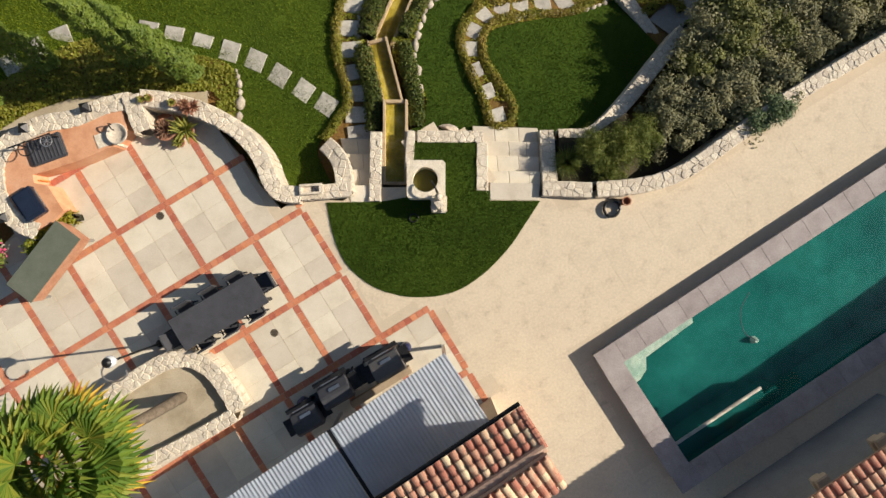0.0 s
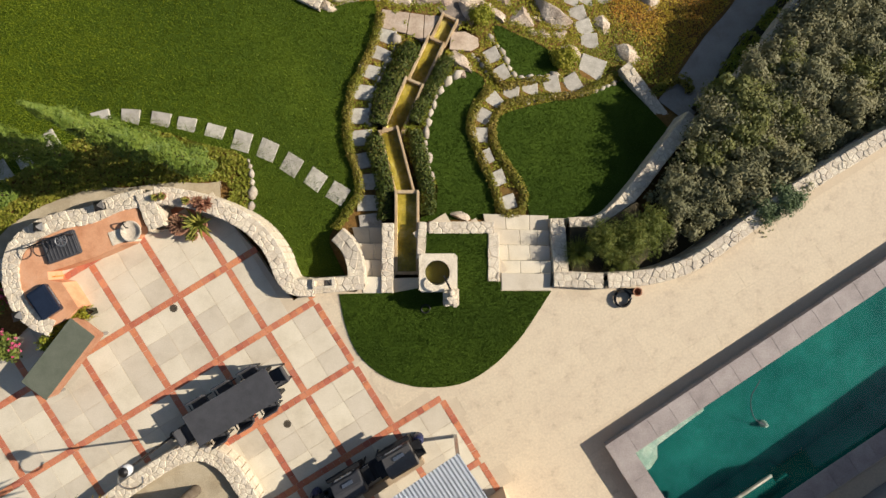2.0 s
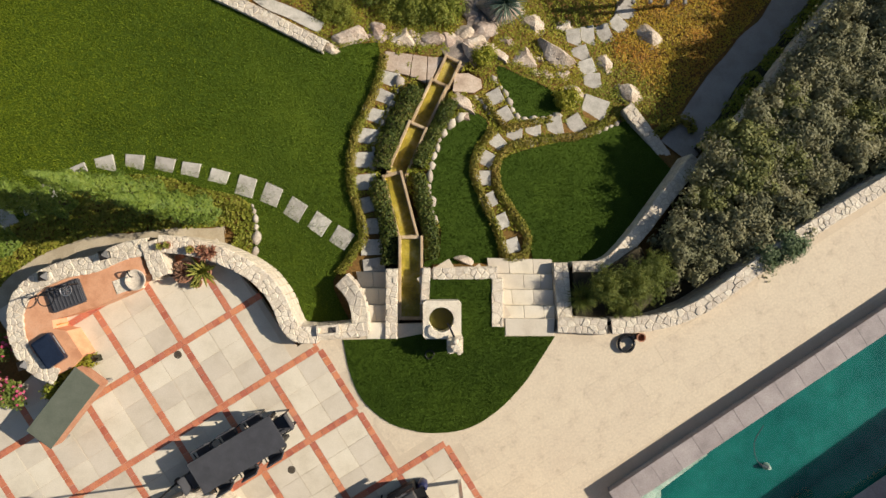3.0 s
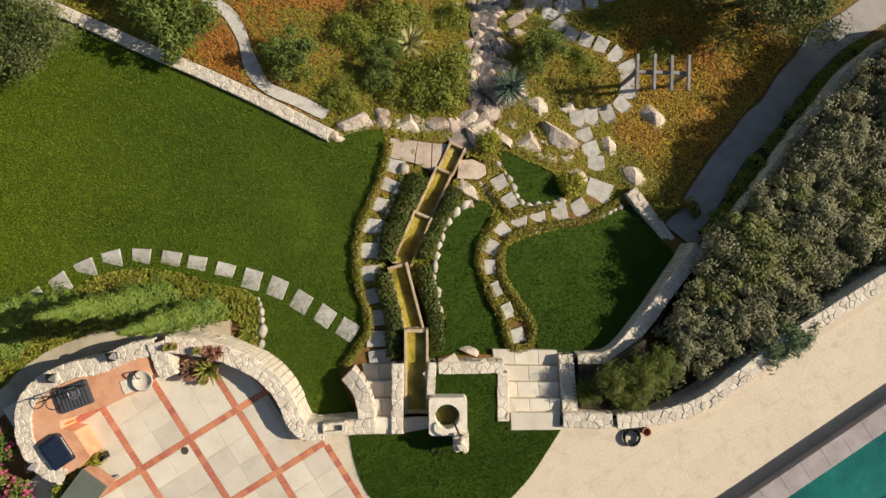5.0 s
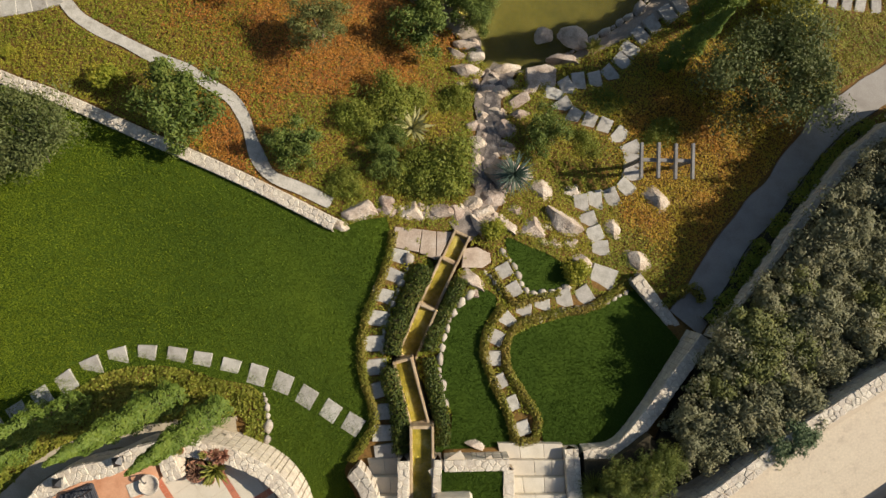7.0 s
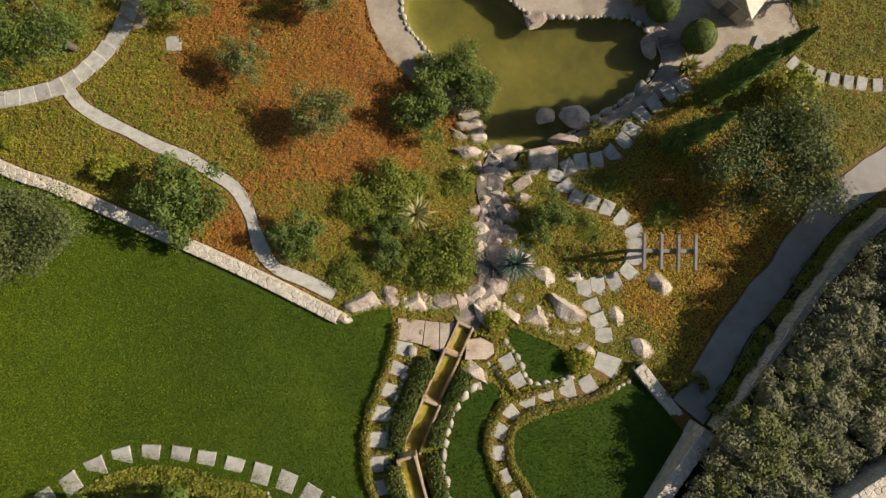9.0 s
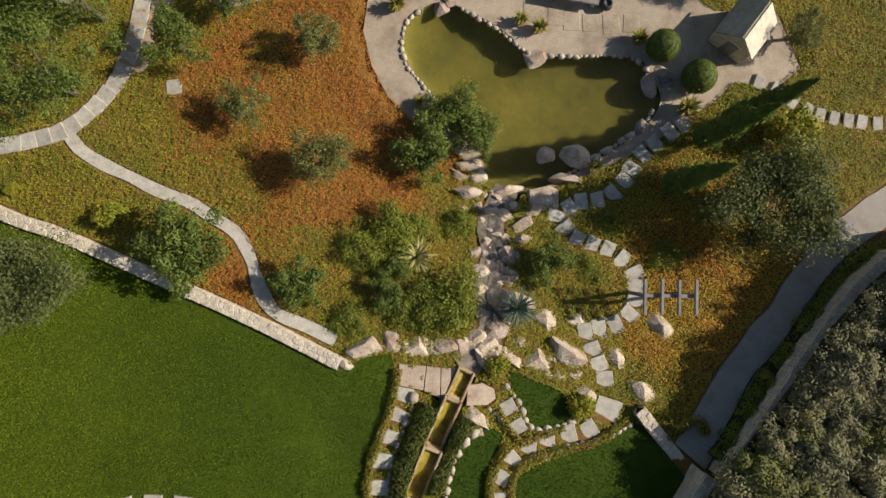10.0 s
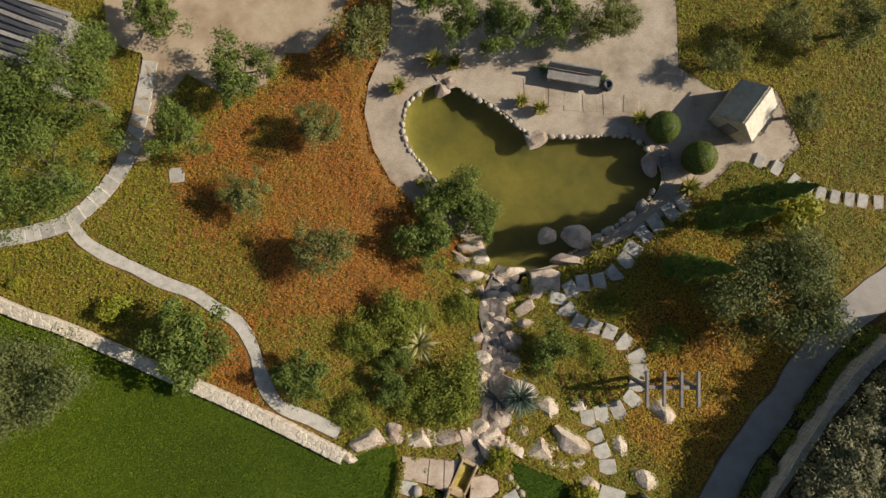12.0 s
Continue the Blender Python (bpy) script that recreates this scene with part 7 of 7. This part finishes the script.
for x, y, s, l in ((*[(-11.86, 16, 1)][0], "small yellow-green bush in the groundcover"), (*[(12.9, 18.91, 1.9)][0], "bright yellow-green bush beside the cypresses"), (*[(1.38, 10.6, 0.8)][0], "wispy green bush between boulders"), (*[(4.22, 9.13, 0.9)][0], "small green bush between boulders"), (*[(-15.3, 16.95, 0.5)][0], "small brown-green shrub near the wall")):
    plant("bush", x, y, H(x, y), YEL, None, l, "bush", "", 0, s)
FLOWERS = bush_mesh("crown", 0.4, 0.35, M_TREE, 122, 1400, 0.05, 10, 0.45)
PETALS = bush_mesh("flowers", 0.42, 0.38, M_FLOWER, 123, 160, 0.045, 10, 0.5, 0.9)
for x, y in [(-12.87, -0.2), (-13.61, 0.39), (-13.28, 1.23)]:
    f = plant("flower_bush", x, y, 0.0, FLOWERS, None, "green bush with pink blossoms behind the wall", "flower bush", "pink flower bushes")
    tagged(piece("flowers", PETALS, f), kind="stuff")
hedge("wall_ivy", [(-11.69, -0.17), (-11.28, 0.28), (-10.87, 0.64), (-10.38, 0.83)], 0.3, 0.6, M_GREENPLANT, "yellow-green ivy at the counter's end", base=lambda x, y: 0.0)


# ---------------------------------------------------------------- fountain, niche and hose
def build_fountain():
    x, y = -0.12, 1.93
    f = thing("stone_fountain", x, y, 0.0, "square pale stone fountain with a round pool and a spout pillar", "fountain", turn=0)
    b = bmesh.new()
    n, half, r, top = 40, 0.57, 0.37, 0.5
    outer, inner, low = [], [], []
    for k in range(n):
        a = 2 * math.pi * (k + 0.5) / n
        c, s = math.cos(a), math.sin(a)
        m = half / max(abs(c), abs(s))
        outer.append(b.verts.new((c * m, s * m, top)))
        inner.append(b.verts.new((c * r - 0.02, s * r, top)))
        low.append((b.verts.new((c * m, s * m, 0)), b.verts.new((c * r - 0.02, s * r, -0.12))))
    for k in range(n):
        j = (k + 1) % n
        b.faces.new((outer[k], outer[j], inner[j], inner[k]))
        b.faces.new((outer[k], outer[j], low[j][0], low[k][0]))
        b.faces.new((inner[k], inner[j], low[j][1], low[k][1]))
    b.faces.new([l[1] for l in low])
    part("basin", b, M_STONE, f)
    b = bmesh.new()
    b.faces.new([b.verts.new((0.355 * math.cos(2 * math.pi * k / 28) - 0.02, 0.355 * math.sin(2 * math.pi * k / 28), 0.33)) for k in range(28)])
    part("water_sheet", b, M_MURK, f, "dark still water").visible_shadow = False
    b = bmesh.new()
    b.faces.new([b.verts.new((0.35 * math.cos(2 * math.pi * k / 28) - 0.02, 0.35 * math.sin(2 * math.pi * k / 28), 0.12)) for k in range(28)])
    part("basin_floor", b, M_POND, f, "algae-green basin floor")
    b = bmesh.new()
    box(b, 0.46, 0.5, 0.62, pose(0.38, -0.72, 0), 0.03)
    for px, py, w_, d_, z_, tn in ((0.27, -0.62, 0.24, 0.24, 0.62, 8), (0.5, -0.6, 0.22, 0.26, 0.6, -6), (0.26, -0.84, 0.22, 0.24, 0.6, 14), (0.5, -0.86, 0.2, 0.26, 0.62, 2), (0.38, -0.72, 0.3, 0.3, 0.74, 30)):
        box(b, w_, d_, 0.2, pose(px, py, z_, 4, -5, tn), 0.05)
    part("pillar", b, M_STONE, f)
    b = bmesh.new()
    tube(b, spline([(0.36, -0.5, 0.85), (0.3, -0.36, 0.95), (0.2, -0.15, 0.9), (0.16, -0.08, 0.78)], 5), 0.03)
    part("spout", b, M_BLACK, f, "dark bronze spout")
    b = bmesh.new()
    lathe(b, [(0, 1.14), (0.1, 1.14), (0.12, 1.2), (0.07, 1.28), (0.09, 1.33), (0.0, 1.38)], 14)
    bmesh.ops.translate(b, verts=b.verts, vec=(0.36, -0.56, -0.2))
    part("finial", b, M_STONE, f, "worn stone finial", True)


build_fountain()


def coil(name, x, y, z, r, turns, mat, label):
    h = thing(name, x, y, z, label, "hose")
    b = bmesh.new()
    n = turns * 20
    tube(b, [((r - 0.03 * (k % 40) / 20) * math.cos(k * math.pi / 10), (r - 0.03 * (k % 40) / 20) * math.sin(k * math.pi / 10), 0.02 + 0.02 * k / 20) for k in range(n)], 0.02, sides=6)
    part("coil", b, mat, h)
    return h


h = coil("garden_hose", 5.52, 1.09, 0.0, 0.27, 6, M_BLACK, "coiled black garden hose lying on the paving")
b = bmesh.new()
tube(b, spline([(0.2, 0.1, 0.05), (0.35, 0.22, 0.03), (0.2, 0.3, 0.03), (-0.1, 0.32, 0.03)], 5), 0.02, sides=6)
part("loose_end", b, M_BLACK, h)
rp = thing("hose_pot", 5.92, 1.32, 0.0, "small brown clay pot beside the hose", "pot")
b = bmesh.new()
lathe(b, [(0, 0), (0.1, 0), (0.13, 0.24), (0.14, 0.24), (0.14, 0.28), (0.11, 0.28), (0.1, 0.05), (0, 0.04)], 16)
part("body", b, M_POT, rp)
coil("black_cable", -0.5, 0.81, 0.02, 0.14, 1, M_BLACK, "loop of black cable lying on the lawn")
nb = thing("wall_niche_trough", -3.51, 1.64, 0.3, "small stone trough set on the low wall", "trough", turn=4)
b = bmesh.new()
for sx, sy, w, d in ((0, 0.12, 0.66, 0.07), (0, -0.12, 0.66, 0.07), (-0.3, 0, 0.07, 0.18), (0.3, 0, 0.12, 0.18)):
    box(b, w, d, 0.22, pose(sx, sy, 0), 0.01)
part("rim", b, M_STONE, nb)
b = bmesh.new()
box(b, 0.55, 0.2, 0.06, None)
part("floor", b, M_COPING, nb)

hose_line = thing("irrigation_hose", 0, 0, 0, "thin black irrigation hose along the path's edge", "hose")
b = bmesh.new()
tube(b, [(p.x, p.y, H(p.x, p.y) + 0.08) for p in spline([(8.9, 7.65), (9.75, 8.75), (10.5, 9.85), (11.5, 10.75), (12.5, 11.95), (13.5, 13.1), (14.6, 14.1), (16.0, 14.95)], 6)], 0.022, sides=5)
part("tube", b, M_BLACK, hose_line)

# ---------------------------------------------------------------- pond side
def build_bench():
    x, y = 4.85, 24.31
    s = thing("stone_bench", x, y, -4.8, "weathered grey timber bench beside the pond", "bench", turn=-11)
    b = bmesh.new()
    box(b, 2.05, 0.42, 0.09, pose(0, -0.05, 0.4), 0.02)
    part("seat", b, M_TIMBER, s)
    b = bmesh.new()
    box(b, 2.05, 0.1, 0.4, pose(0, 0.22, 0.45, -12, 0, 0), 0.02)
    part("backrest", b, M_TIMBER, s)
    for sx in (-0.85, 0.85):
        b = bmesh.new()
        box(b, 0.16, 0.4, 0.4, pose(sx, 0, 0), 0.02)
        part("leg", b, M_SLAB, s)
    for px, py in [(3.77, 24.7), (5.98, 24.25)]:
        plant("low_plant", px, py, -4.8, BLUE, None, "small bright green plant beside the bench", "plant", "plants by the bench", 0, 0.5)
    g = thing("round_pot", 6.2, 23.98, -4.8, "dark grey round pot beside the bench", "pot")
    b = bmesh.new()
    lathe(b, [(0, 0), (0.12, 0), (0.24, 0.2), (0.2, 0.4), (0.14, 0.44), (0.12, 0.36), (0, 0.34)], 18)
    part("body", b, M_DARK, g, smooth=True)


build_bench()


# Darker olive for the hut slope turned away from the sun.
M_HUTROOF = surf("shaded_roof_slab", [(0.28, 0.25, 0.17), (0.4, 0.36, 0.26), (0.46, 0.41, 0.31)], 3, 25, 0.9, 0.4, grain=0.2)


def build_hut():
    x, y = 11.26, 22.72
    h = thing("garden_hut", x, y, -4.8, "small pale stone hut with a pitched slab roof", "hut", turn=-38)
    w, d, e, r = 1.5, 1.5, 1.05, 1.75
    b = bmesh.new()
    box(b, w, d, e, None, 0.02)
    part("wall_body", b, M_STONE, h)
    for sy in (-1, 1):
        b = bmesh.new()
        v = [b.verts.new(c) for c in ((-w / 2, sy * d / 2, e), (w / 2, sy * d / 2, e), (0, sy * d / 2, r - 0.08), (-w / 2, sy * (d / 2 - 0.1), e), (w / 2, sy * (d / 2 - 0.1), e), (0, sy * (d / 2 - 0.1), r - 0.08))]
        for f in ((0, 1, 2), (3, 5, 4), (0, 3, 4, 1), (1, 4, 5, 2), (2, 5, 3, 0)):
            b.faces.new([v[i] for i in f])
        part("gable", b, M_STONE, h)
    a = math.degrees(math.atan2(r - e, w / 2))
    L = math.hypot(r - e, w / 2) + 0.12
    for s in (-1, 1):
        b = bmesh.new()
        box(b, L, d + 0.2, 0.07, pose(0, 0, r - 0.07) @ pose(0, 0, 0, 0, s * a, 0) @ pose(s * L / 2, 0, 0), 0.012)
        # Slopes coloured by their light: olive on the shaded side, pale towards the sun.
        part("roof_slab", b, M_HUTROOF if s < 0 else M_STONE, h)
    b = bmesh.new()
    box(b, 0.5, 0.04, 0.85, pose(0, -d / 2 - 0.01, 0), 0.01)
    part("door", b, M_TIMBER, h, "grey wooden door")


build_hut()


def build_pergola():
    pts = [(6.47, 12.75), (6.98, 12.8), (7.53, 12.78), (8.08, 12.65)]
    c = Vector(pts[1]).lerp(Vector(pts[2]), 0.5)
    p = thing("pergola", c.x, c.y, H(c.x, c.y), "grey timber pergola of four beams on a rail", "pergola", turn=-2)
    for k in range(4):
        b = bmesh.new()
        box(b, 0.1, 1.2, 0.13, pose((k - 1.5) * 0.58, 0.02 * (k % 2), 1.72), 0.01)
        part("beam", b, M_TIMBER, p)
    b = bmesh.new()
    box(b, 1.9, 0.12, 0.13, pose(0, 0.05, 1.58), 0.01)
    part("rail", b, M_TIMBER, p)
    for sx in (-0.85, 0.85):
        b = bmesh.new()
        box(b, 0.12, 0.12, 1.75, pose(sx, 0.05, -0.15), 0.01)
        part("post", b, M_TIMBER, p)


build_pergola()


def build_deckchair():
    s = thing("slatted_step", 8.51, 21.05, -4.8, "short weathered slatted step at the pond's edge", "step", turn=15)
    for k in range(4):
        b = bmesh.new()
        box(b, 0.5, 0.07, 0.05, pose(0, (k - 1.5) * 0.13, 0.1), 0.006)
        part("slat", b, M_TIMBER, s)
    for sx in (-0.2, 0.2):
        b = bmesh.new()
        box(b, 0.06, 0.5, 0.1, pose(sx, 0, 0))
        part("runner", b, M_TIMBER, s)


build_deckchair()


def build_shed():
    x, y = -14.61, 25.26
    s = thing("timber_shed", x, y, H(x, y), "old timber shelter with broken laths and a dark roof", "shed", turn=-20)
    b = bmesh.new()
    box(b, 2.4, 2.6, 1.9, None, 0.03)
    part("wall_body", b, M_TIMBER, s)
    for k in range(13):
        b = bmesh.new()
        box(b, 2.7, 0.14, 0.04, pose(0, -1.3 + k * 0.215, 1.95, 0, 4, bank_rng.uniform(-3, 3)))
        part("lath", b, M_TIMBER if k % 3 == 0 else M_DARK, s)


build_shed()
FLAG = thing("flagstones", 0, 0, 0, "row of pale patterned flagstones in the pond paving", "flagstones", kind="structure")
for x, y, s in [(4.87, 23.45, 1), (5.6, 23.36, 0.9), (6.43, 23.32, 1), (7.21, 23.31, 0.9), (3.39, 23.92, 1.2), (4.27, 23.68, 1)]:
    slab_piece(FLAG, x, y, 0.68 * s, 0.8 * s, RS.uniform(-4, 4), z=-4.785, mat=M_PLAZA)


# ---------------------------------------------------------------- stone corbels under the pool house eave
corbel_base = Matrix.Translation((*POOL_HOUSE, 0)) @ pose(0, 0, 0, 0, 0, 213.5)
for x in (1.1, 3.0):
    q = corbel_base @ Vector((x, 0.44, 2.15))
    c = thing("stone_corbel", q.x, q.y, q.z, "pale carved stone corbel on the pool house wall", "corbel", "corbels of the pool house", 213.5)
    for w, d, z, h, name in ((0.3, 0.42, 0.0, 0.22, "foot"), (0.46, 0.6, 0.22, 0.14, "block"), (0.36, 0.72, 0.36, 0.16, "cap")):
        b = bmesh.new()
        box(b, w, d, h, pose(0, -0.1, z), 0.025)
        part(name, b, M_RENDER, c)
